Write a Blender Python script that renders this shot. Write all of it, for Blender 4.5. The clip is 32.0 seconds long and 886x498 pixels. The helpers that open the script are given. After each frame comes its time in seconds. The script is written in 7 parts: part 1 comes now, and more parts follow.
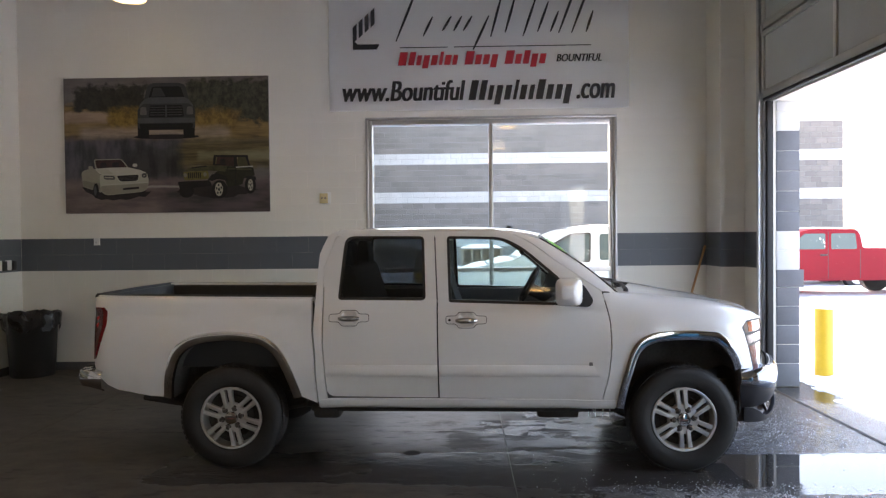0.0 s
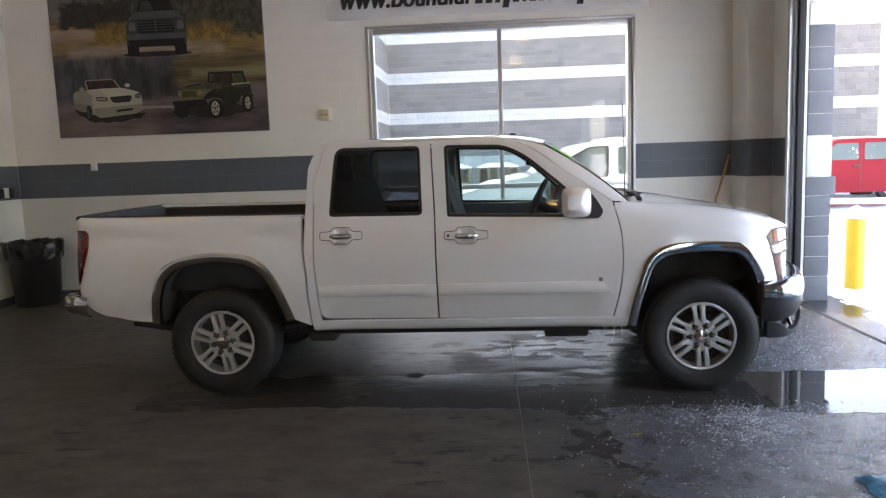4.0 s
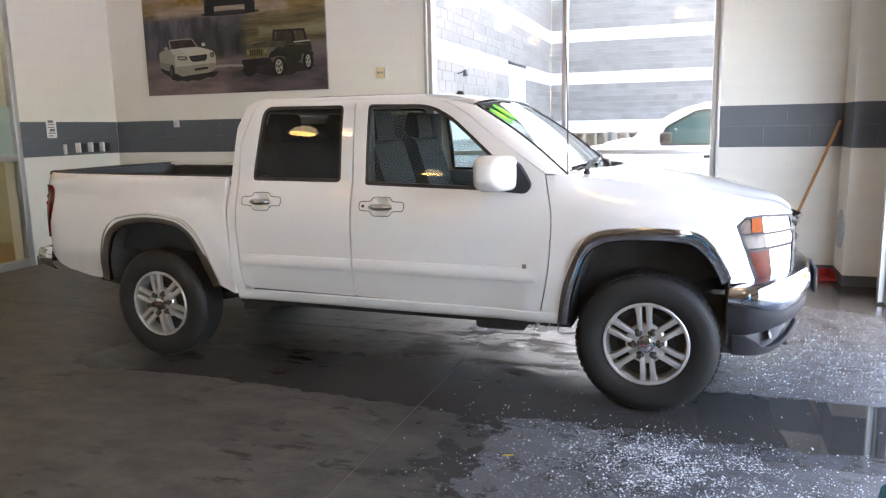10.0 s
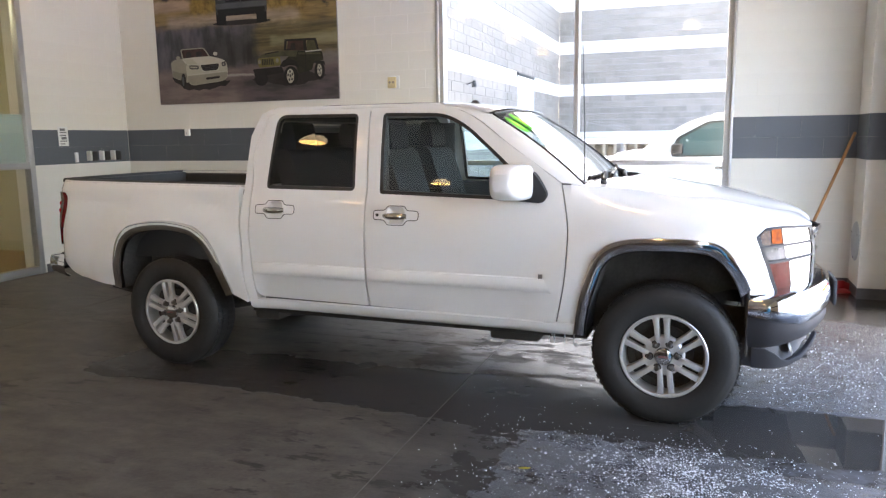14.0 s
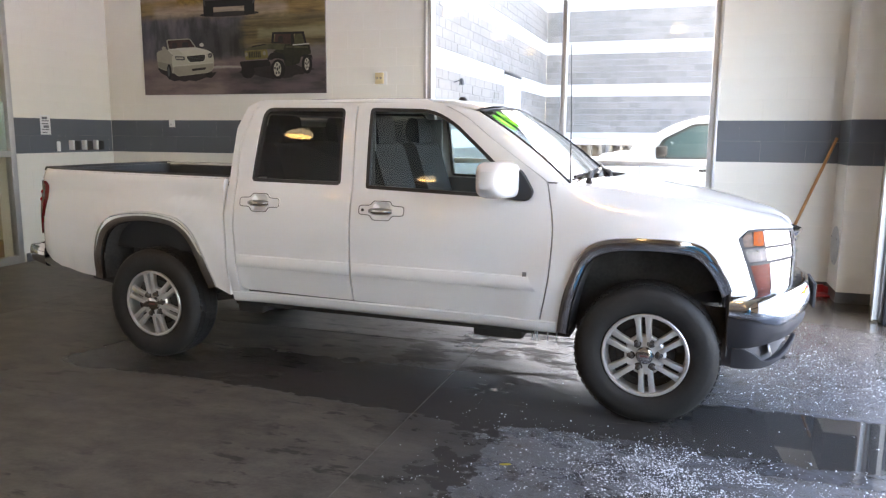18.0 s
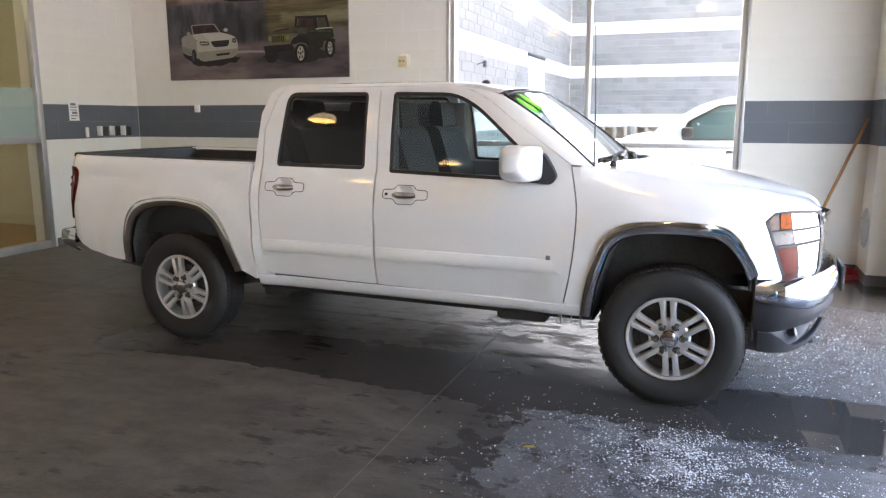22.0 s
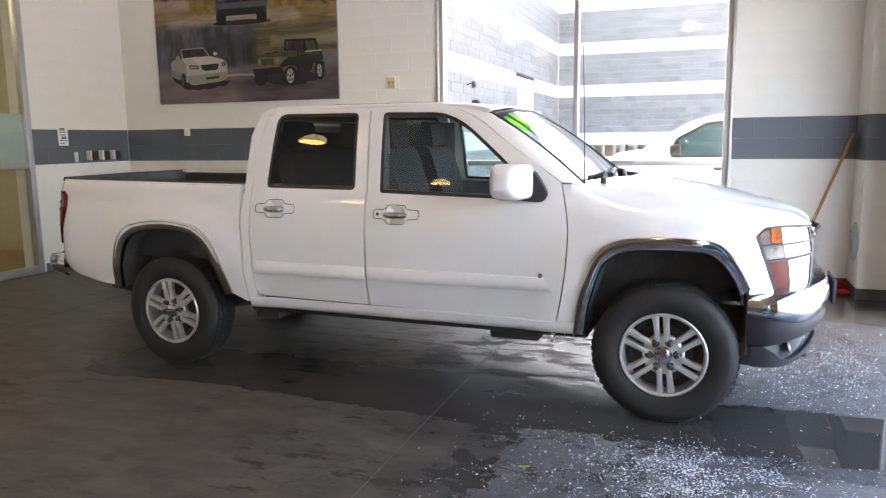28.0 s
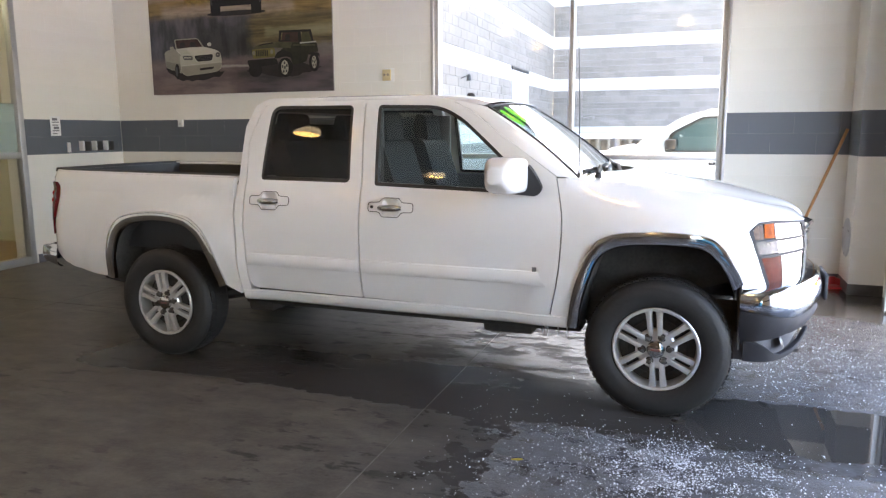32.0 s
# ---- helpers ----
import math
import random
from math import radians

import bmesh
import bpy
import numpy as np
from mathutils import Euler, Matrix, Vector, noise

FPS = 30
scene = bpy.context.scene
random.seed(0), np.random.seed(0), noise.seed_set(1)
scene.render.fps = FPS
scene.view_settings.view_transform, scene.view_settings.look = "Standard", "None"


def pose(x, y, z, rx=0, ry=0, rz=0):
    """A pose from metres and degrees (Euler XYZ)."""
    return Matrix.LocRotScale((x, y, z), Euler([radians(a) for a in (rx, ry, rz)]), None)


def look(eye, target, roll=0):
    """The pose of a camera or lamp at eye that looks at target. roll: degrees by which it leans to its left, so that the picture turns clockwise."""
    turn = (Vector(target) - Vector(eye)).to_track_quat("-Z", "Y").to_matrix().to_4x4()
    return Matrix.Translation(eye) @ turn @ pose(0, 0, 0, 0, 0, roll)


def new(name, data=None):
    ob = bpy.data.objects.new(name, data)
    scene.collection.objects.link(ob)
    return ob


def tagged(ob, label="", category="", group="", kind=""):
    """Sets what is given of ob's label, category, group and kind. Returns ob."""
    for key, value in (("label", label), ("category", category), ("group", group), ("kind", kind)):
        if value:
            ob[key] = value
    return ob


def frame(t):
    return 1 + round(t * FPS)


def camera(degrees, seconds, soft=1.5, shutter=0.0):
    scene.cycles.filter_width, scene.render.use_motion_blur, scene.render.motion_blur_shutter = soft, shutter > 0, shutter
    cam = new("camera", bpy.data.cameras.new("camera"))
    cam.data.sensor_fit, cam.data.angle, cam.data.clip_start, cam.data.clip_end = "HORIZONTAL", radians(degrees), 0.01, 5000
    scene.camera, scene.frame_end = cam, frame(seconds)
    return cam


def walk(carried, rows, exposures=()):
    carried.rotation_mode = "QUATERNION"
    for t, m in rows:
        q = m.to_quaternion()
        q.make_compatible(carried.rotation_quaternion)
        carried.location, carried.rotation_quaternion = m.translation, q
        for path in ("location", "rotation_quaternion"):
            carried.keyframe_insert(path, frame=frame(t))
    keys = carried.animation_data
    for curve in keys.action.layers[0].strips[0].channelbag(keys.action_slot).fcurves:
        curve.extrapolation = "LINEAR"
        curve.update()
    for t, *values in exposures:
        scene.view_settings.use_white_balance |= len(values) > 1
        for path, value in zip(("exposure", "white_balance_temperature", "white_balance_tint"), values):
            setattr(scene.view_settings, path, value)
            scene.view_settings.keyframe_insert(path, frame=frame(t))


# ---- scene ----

# ---- camera and walk: seconds, x, y, z, yaw, pitch, roll ----
PATH = [
    (0, 4.994, -9.140, 1.673, 1.41, -1.14, -0.59),
    (0.5, 5.004, -9.133, 1.673, 0.81, -0.62, -0.92),
    (1, 4.999, -9.121, 1.663, 0.46, -1.10, -0.21),
    (1.5, 5.003, -9.119, 1.679, 0.38, -0.87, -0.48),
    (2, 5.029, -9.107, 1.636, 0.10, -1.15, -0.22),
    (2.5, 5.075, -9.095, 1.642, 1.26, -1.43, -0.50),
    (3, 5.128, -9.068, 1.620, 2.03, -1.91, -0.03),
    (3.5, 5.132, -8.956, 1.575, 2.88, -4.35, -2.27),
    (4, 5.153, -8.769, 1.571, 3.39, -7.05, -2.05),
    (4.5, 5.259, -8.642, 1.580, 5.20, -7.34, -2.59),
    (6.5, 5.841, -8.161, 1.530, 11.64, -9.86, -2.48),
    (7, 6.098, -8.199, 1.536, 14.72, -8.75, -0.86),
    (7.5, 6.260, -8.163, 1.520, 16.13, -9.74, -2.76),
    (8, 6.342, -8.026, 1.543, 17.46, -10.16, -1.80),
    (8.5, 6.439, -7.964, 1.532, 18.64, -9.49, -2.22),
    (9, 6.644, -7.950, 1.533, 20.43, -8.88, -1.11),
    (9.5, 6.758, -7.922, 1.528, 20.49, -9.23, -1.38),
    (10, 6.758, -7.901, 1.525, 19.34, -9.57, -1.15),
    (10.5, 6.721, -7.899, 1.530, 18.82, -8.69, -0.99),
    (11, 6.719, -7.899, 1.533, 18.73, -9.56, -1.21),
    (11.5, 6.705, -7.903, 1.532, 18.88, -8.65, -0.42),
    (12, 6.712, -7.896, 1.547, 18.60, -7.58, 0.43),
    (12.5, 6.704, -7.904, 1.520, 19.35, -7.62, -0.67),
    (13, 6.706, -7.895, 1.518, 19.43, -8.12, -1.30),
    (13.5, 6.700, -7.888, 1.514, 19.58, -8.72, -0.99),
    (15.5, 6.699, -7.897, 1.515, 20.13, -8.61, -0.94),
    (16, 6.702, -7.901, 1.514, 19.33, -8.65, -0.71),
    (16.5, 6.709, -7.902, 1.516, 18.80, -8.40, -0.58),
    (17, 6.699, -7.907, 1.515, 18.85, -8.34, 0.21),
    (17.5, 6.702, -7.898, 1.509, 18.30, -8.58, 0.14),
    (18, 6.696, -7.896, 1.506, 18.51, -8.90, 0.41),
    (18.5, 6.697, -7.894, 1.513, 18.44, -9.27, 0.26),
    (19, 6.701, -7.897, 1.502, 18.33, -9.39, 0.15),
    (19.5, 6.699, -7.902, 1.507, 19.40, -9.68, -0.12),
    (20, 6.695, -7.901, 1.500, 18.97, -9.88, 0.17),
    (20.5, 6.688, -7.909, 1.508, 20.21, -10.40, 0.03),
    (21, 6.696, -7.909, 1.512, 20.47, -10.25, 0.06),
    (21.5, 6.698, -7.908, 1.511, 20.13, -10.17, 0.33),
    (22, 6.699, -7.907, 1.511, 20.37, -10.23, -0.04),
    (22.5, 6.697, -7.913, 1.516, 20.20, -9.90, -0.98),
    (23, 6.691, -7.912, 1.512, 20.55, -9.32, -0.81),
    (23.5, 6.688, -7.913, 1.508, 20.91, -9.42, -0.96),
    (24, 6.685, -7.912, 1.503, 20.05, -9.52, -0.99),
    (24.5, 6.686, -7.905, 1.510, 20.15, -9.88, -1.34),
    (26.5, 6.701, -7.895, 1.499, 19.96, -9.31, -0.70),
    (27, 6.700, -7.893, 1.505, 19.38, -9.31, -0.95),
    (27.5, 6.695, -7.899, 1.507, 20.09, -8.81, -1.27),
    (28, 6.696, -7.899, 1.504, 19.70, -8.64, -0.76),
    (28.5, 6.695, -7.915, 1.510, 19.71, -8.53, -1.19),
    (29, 6.699, -7.914, 1.513, 19.16, -8.33, -0.19),
    (29.5, 6.692, -7.914, 1.509, 18.94, -8.27, -0.07),
    (30, 6.694, -7.908, 1.505, 18.75, -8.77, 0.37),
    (30.5, 6.695, -7.906, 1.509, 18.56, -8.88, 0.35),
    (31, 6.694, -7.911, 1.508, 19.06, -9.75, 0.29),
    (31.5, 6.694, -7.906, 1.517, 19.08, -9.84, -0.16),
    (32, 6.694, -7.900, 1.506, 19.22, -9.20, -0.34),
]


def aim(x, y, z, yaw, pitch, roll):
    return pose(x, y, z) @ pose(0, 0, 0, 0, 0, yaw) @ pose(0, 0, 0, 90 + pitch) @ pose(0, 0, 0, 0, 0, roll)


cam = camera(62.62, 32.0, soft=1.3)
EXPOSURES = [(t, e, 7600, 19) for t, e in ((0, 3.32), (3.0, 3.32), (4.0, 3.48), (6.5, 4.2), (9.0, 4.3), (32.0, 4.3))]
walk(cam, [(row[0], aim(*row[1:])) for row in PATH], EXPOSURES)

# ---- world, sun and lamps ----
SUN_EL, SUN_AZ = 35.0, 315.0
world = bpy.data.worlds.new("sky")
scene.world = world
world.use_nodes = True
_n = world.node_tree.nodes
_sky = _n.new("ShaderNodeTexSky")
_sky.sky_type, _sky.sun_disc = "NISHITA", False
_sky.sun_elevation, _sky.sun_rotation = radians(SUN_EL), radians(SUN_AZ)
_sky.air_density, _sky.dust_density = 1.0, 2.5
_n["Background"].inputs["Strength"].default_value = 0.15
world.node_tree.links.new(_sky.outputs["Color"], _n["Background"].inputs["Color"])

_sun = new("sun", bpy.data.lights.new("sun", "SUN"))
_sun.data.energy, _sun.data.angle, _sun.data.color = 1.3, radians(14), (1.0, 0.96, 0.9)
_d = Vector((math.sin(radians(SUN_AZ)) * math.cos(radians(SUN_EL)), math.cos(radians(SUN_AZ)) * math.cos(radians(SUN_EL)), math.sin(radians(SUN_EL))))
_sun.matrix_world = look(_d * 60, (0, 0, 0))


# ---- materials ----
def material(name, color, rough=0.5, metal=0.0, vary=0.12, scale=6.0, fine=60.0, bump=0.0, coat=0.0, color2=None, spec=0.5, random_tone=0.0, rough_vary=0.08, detail=6.0):
    """A surface with variation at two scales: broad stains and fine grain."""
    m = bpy.data.materials.new(name)
    m.use_nodes = True
    t, p = m.node_tree, m.node_tree.nodes["Principled BSDF"]
    p.inputs["Metallic"].default_value, p.inputs["Specular IOR Level"].default_value = metal, spec
    p.inputs["Coat Weight"].default_value, p.inputs["Coat Roughness"].default_value = coat, 0.04
    co = t.nodes.new("ShaderNodeTexCoord")
    big, small = t.nodes.new("ShaderNodeTexNoise"), t.nodes.new("ShaderNodeTexNoise")
    big.inputs["Scale"].default_value, big.inputs["Detail"].default_value = scale, detail
    small.inputs["Scale"].default_value, small.inputs["Detail"].default_value = fine, 3.0
    for n in (big, small):
        t.links.new(co.outputs["Object"], n.inputs["Vector"])
    mixed = t.nodes.new("ShaderNodeMix")
    mixed.data_type, mixed.inputs["Factor"].default_value = "FLOAT", 0.35
    t.links.new(big.outputs["Fac"], mixed.inputs["A"])
    t.links.new(small.outputs["Fac"], mixed.inputs["B"])
    ramp = t.nodes.new("ShaderNodeValToRGB")
    c2 = color2 or [c * (1 - vary) for c in color]
    ramp.color_ramp.elements[0].position, ramp.color_ramp.elements[1].position = 0.35, 0.65
    ramp.color_ramp.elements[0].color, ramp.color_ramp.elements[1].color = (*c2, 1), (*color, 1)
    t.links.new(mixed.outputs["Result"], ramp.inputs["Fac"])
    last = ramp.outputs["Color"]
    if random_tone:
        info, hsv, mr = t.nodes.new("ShaderNodeObjectInfo"), t.nodes.new("ShaderNodeHueSaturation"), t.nodes.new("ShaderNodeMapRange")
        mr.inputs["To Min"].default_value, mr.inputs["To Max"].default_value = 1 - random_tone, 1 + random_tone
        t.links.new(info.outputs["Random"], mr.inputs["Value"])
        t.links.new(mr.outputs["Result"], hsv.inputs["Value"])
        t.links.new(last, hsv.inputs["Color"])
        last = hsv.outputs["Color"]
    t.links.new(last, p.inputs["Base Color"])
    rr = t.nodes.new("ShaderNodeMapRange")
    rr.inputs["To Min"].default_value, rr.inputs["To Max"].default_value = max(rough - rough_vary, 0.0), min(rough + rough_vary, 1.0)
    t.links.new(big.outputs["Fac"], rr.inputs["Value"])
    t.links.new(rr.outputs["Result"], p.inputs["Roughness"])
    if bump:
        b = t.nodes.new("ShaderNodeBump")
        b.inputs["Strength"].default_value, b.inputs["Distance"].default_value = bump, 0.01
        t.links.new(mixed.outputs["Result"], b.inputs["Height"])
        t.links.new(b.outputs["Normal"], p.inputs["Normal"])
    return m


def glass(name, tint=(1, 1, 1), rough=0.0, f0=0.08, f1=0.95):
    """Thin clear or tinted pane: sharp reflection, growing towards grazing angles, over see-through."""
    m = bpy.data.materials.new(name)
    m.use_nodes = True
    t = m.node_tree
    t.nodes.remove(t.nodes["Principled BSDF"])
    out = t.nodes["Material Output"]
    lw, pw, mr, tr, gl, mx = (t.nodes.new("ShaderNode" + k) for k in ("LayerWeight", "Math", "MapRange", "BsdfTransparent", "BsdfGlossy", "MixShader"))
    lw.inputs["Blend"].default_value = 0.5
    pw.operation, pw.inputs[1].default_value = "POWER", 5.0
    mr.inputs["To Min"].default_value, mr.inputs["To Max"].default_value = f0, f1
    tr.inputs["Color"].default_value, gl.inputs["Roughness"].default_value = (*tint, 1), rough
    t.links.new(lw.outputs["Facing"], pw.inputs[0])
    t.links.new(pw.outputs[0], mr.inputs["Value"])
    t.links.new(mr.outputs["Result"], mx.inputs["Fac"])
    t.links.new(tr.outputs["BSDF"], mx.inputs[1])
    t.links.new(gl.outputs["BSDF"], mx.inputs[2])
    t.links.new(mx.outputs["Shader"], out.inputs["Surface"])
    return m


def glow(name, color, strength):
    m = bpy.data.materials.new(name)
    m.use_nodes = True
    p = m.node_tree.nodes["Principled BSDF"]
    p.inputs["Base Color"].default_value = (*color, 1)
    p.inputs["Emission Color"].default_value, p.inputs["Emission Strength"].default_value = (*color, 1), strength
    return m


M_WALL = material("wall_paint", (0.745, 0.72, 0.655), 0.55, vary=0.06, scale=1.3, fine=160, bump=0.25)
M_STRIPE = material("grey_wall_paint", (0.105, 0.118, 0.135), 0.5, vary=0.12, scale=1.5, fine=160, bump=0.25)
M_CEIL = material("ceiling_paint", (0.62, 0.61, 0.58), 0.8, vary=0.08, scale=2)
M_FARWALL = material("painted_far_wall", (0.45, 0.43, 0.4), 0.7, vary=0.1, scale=1.2)
M_BASE = material("grey_vinyl_base", (0.085, 0.085, 0.088), 0.5, vary=0.3)
M_ALU = material("brushed_aluminium", (0.5, 0.5, 0.495), 0.45, 0.8, vary=0.12, fine=200)
M_STEEL = material("galvanised_steel", (0.55, 0.56, 0.57), 0.42, 1.0, vary=0.2, fine=90)
M_GLASS = glass("clear_glass", (0.96, 0.98, 0.97), 0.0, 0.045)
M_SNOW = material("snow", (0.86, 0.87, 0.88), 0.8, vary=0.06, scale=2.5, fine=40, bump=0.6)
M_CMU_GREY = material("grey_split_block", (0.17, 0.175, 0.19), 0.85, vary=0.2, scale=3, fine=70, bump=0.5, random_tone=0.12)
M_CMU_WHITE = material("white_split_block", (0.7, 0.7, 0.69), 0.85, vary=0.1, scale=3, fine=70, bump=0.5, random_tone=0.04)
M_WHITE_CAR = material("white_car_paint", (0.80, 0.795, 0.785), 0.34, vary=0.02, scale=1.5, coat=1.0, rough_vary=0.03)
M_YELLOW = material("yellow_paint", (0.75, 0.47, 0.03), 0.45, vary=0.12)
M_RED_CAR = material("red_car_paint", (0.19, 0.004, 0.012), 0.5, vary=0.06, spec=0.2)
M_LAMP = glow("warm_lamp_glow", (1.0, 0.6, 0.2), 1.8)
# weaker glow for the two lamps by the wall, keeping that wall darker
M_LAMP_LOW = glow("dim_lamp_glow", (1.0, 0.92, 0.5), 0.3)
M_DARK = material("black_rubber", (0.018, 0.018, 0.019), 0.7, vary=0.3, bump=0.2)
M_CHROME = material("chrome", (0.60, 0.60, 0.595), 0.06, 1.0, vary=0.05, scale=9, rough_vary=0.04)
M_WAVY = material("wavy_bumper_chrome", (0.66, 0.67, 0.69), 0.05, 1.0, vary=0.06, scale=9.0, fine=40, bump=0.10, rough_vary=0.04)
M_BULB = material("bright_red_lens", (0.5, 0.015, 0.015), 0.15, vary=0.25, coat=1.0)
M_ALLOY = material("machined_alloy", (0.60, 0.59, 0.575), 0.33, 0.6, vary=0.14, fine=120)
M_ALLOY_DARK = material("painted_alloy", (0.22, 0.22, 0.225), 0.42, 0.7, vary=0.2)
M_TYRE = material("tyre_rubber", (0.023, 0.0225, 0.0225), 0.6, spec=0.4, vary=0.35, scale=9, bump=0.3)
M_PLASTIC = material("black_grained_plastic", (0.034, 0.035, 0.039), 0.6, spec=0.3, vary=0.2, fine=220, bump=0.2)
M_VALANCE = material("dark_valance_plastic", (0.032, 0.032, 0.037), 0.6, spec=0.25, vary=0.25, fine=220)
M_LUG = material("dark_lug_nut", (0.16, 0.155, 0.15), 0.3, 0.9, vary=0.2)
# liner grey lifted above black to stand in for lens flare
M_LINER = material("grey_wheel_liner", (0.085, 0.083, 0.08), 0.9, vary=0.45, scale=8, bump=0.3, spec=0.2)
M_SEAL = material("black_window_seal", (0.02, 0.02, 0.021), 0.35, vary=0.2)
M_TINT = glass("dark_tinted_glass", (0.21, 0.22, 0.215), 0.0, 0.05)
M_SIDEGLASS = glass("green_tinted_glass", (0.78, 0.88, 0.86), 0.0, 0.06)
M_WSGLASS = glass("windscreen_glass", (0.92, 0.97, 0.96), 0.0, 0.36)
M_SEAT = material("grey_seat_cloth", (0.026, 0.0265, 0.028), 0.9, vary=0.2, fine=90)
M_TRIM = material("grey_cabin_plastic", (0.12, 0.12, 0.122), 0.6, vary=0.15)
M_HEADLINER = material("pale_headliner", (0.3, 0.29, 0.27), 0.95, vary=0.1)
M_REDLENS = material("red_lamp_lens", (0.13, 0.004, 0.007), 0.1, vary=0.45, scale=16, coat=1.0)
M_AMBER = material("amber_lamp_lens", (0.42, 0.075, 0.002), 0.4, vary=0.6, scale=38, spec=0.05)
M_BROWNLENS = material("amber_red_reflector", (0.13, 0.022, 0.010), 0.45, vary=0.35, scale=30, spec=0.05)
M_LENS = glass("clear_lamp_lens", (0.95, 0.95, 0.95), 0.0, 0.004, 0.10)
M_REFLECTOR = material("lamp_reflector", (0.75, 0.76, 0.78), 0.18, 1.0, vary=0.25, scale=14)
M_UNDER = material("dirty_underbody", (0.04, 0.038, 0.036), 0.85, vary=0.5, scale=7, bump=0.4)
M_ICE = material("ice", (0.75, 0.8, 0.84), 0.12, vary=0.1, coat=0.5)
M_NEON = material("fluorescent_green_sticker", (0.12, 0.8, 0.03), 0.5, vary=0.03)
M_NEONBAR = material("yellow_green_print", (0.6, 0.85, 0.1), 0.5, vary=0.03)
M_BADGE = material("red_badge", (0.2, 0.085, 0.08), 0.4, vary=0.1)
M_BEDLINER = material("black_bed_liner", (0.03, 0.032, 0.035), 0.6, vary=0.25, fine=90, bump=0.4)
M_TILEFLOOR = material("office_floor", (0.32, 0.19, 0.08), 0.4, vary=0.2)
M_OFFICE = material("office_wall_paint", (0.5, 0.46, 0.31), 0.7, vary=0.08)
M_FROST = material("frosted_film", (0.36, 0.42, 0.38), 0.6, vary=0.06)
M_BLACKTRIM = material("black_plastic", (0.02, 0.02, 0.02), 0.4, vary=0.2)
M_CREAM = material("cream_plastic", (0.62, 0.5, 0.28), 0.45, vary=0.1)
M_WHITEPL = material("white_plastic", (0.75, 0.75, 0.73), 0.4, vary=0.05)
M_BAG = material("black_bin_bag", (0.012, 0.012, 0.013), 0.28, vary=0.3, scale=14, bump=0.8)
M_WOOD = material("varnished_broom_wood", (0.42, 0.2, 0.07), 0.45, vary=0.3, scale=12)
M_PALLET = material("weathered_pallet_wood", (0.3, 0.25, 0.19), 0.85, vary=0.35)
M_REDPL = material("red_plastic", (0.35, 0.02, 0.02), 0.4, vary=0.15)
M_BLUECLOTH = material("blue_cloth", (0.05, 0.29, 0.5), 0.35, vary=0.45, scale=18, bump=0.6)
M_DOORPANEL = material("translucent_door_panel", (0.42, 0.44, 0.42), 0.12, vary=0.08, scale=1.2, coat=0.6)
M_DOORFRAME = material("door_frame_aluminium", (0.5, 0.5, 0.48), 0.38, 0.8, vary=0.1)
M_SILVER = material("pale_silver_car_paint", (0.52, 0.60, 0.64), 0.3, 0.1, vary=0.06, coat=0.8)
M_CARGLASS = material("frosted_car_glass", (0.03, 0.065, 0.07), 0.3, vary=0.3, scale=4.5, fine=25, coat=0.25, color2=(0.11, 0.16, 0.17), detail=9.0)
_fr = M_CARGLASS.node_tree.nodes["Color Ramp"].color_ramp.elements
_fr[0].position, _fr[1].position = 0.355, 0.40
_fr[0].color = (0.55, 0.6, 0.62, 1)
M_MORTAR = material("grey_block_mortar", (0.27, 0.265, 0.26), 0.9, vary=0.1)
M_BANNER = material("white_banner_vinyl", (0.93, 0.93, 0.92), 0.5, vary=0.02, scale=1.0)
M_BANBLACK = material("black_print", (0.02, 0.02, 0.022), 0.4, vary=0.1)
M_BANRED = material("red_print", (0.5, 0.02, 0.035), 0.4, vary=0.1)
# trunks coloured pale to carry the haze in front of them
M_WOODS = material("hazed_far_woods", (0.55, 0.54, 0.53), 0.95, vary=0.3, scale=0.6)
M_CRYSTAL = material("salt_and_slush", (0.8, 0.84, 0.88), 0.25, vary=0.1, fine=200)
M_FILLER = material("pale_joint_filler", (0.24, 0.23, 0.215), 0.9, vary=0.4, scale=9, spec=0.1)
M_FOGSILVER = material("grey_fog_lamp_bezel", (0.11, 0.11, 0.12), 0.35, 0.3, vary=0.15)
# mottled dark colour stands for what the silvered side lens reflects
M_SIDELENS = material("dark_reflection_side_lens", (0.05, 0.055, 0.065), 0.25, vary=0.6, scale=40, spec=0.4)
M_CLEARAMBER = material("clear_corner_prism", (0.13, 0.07, 0.05), 0.4, 0.0, vary=0.7, scale=45, spec=0.2)
M_LEAFY = material("yellow_leaf", (0.6, 0.48, 0.04), 0.6, vary=0.2)


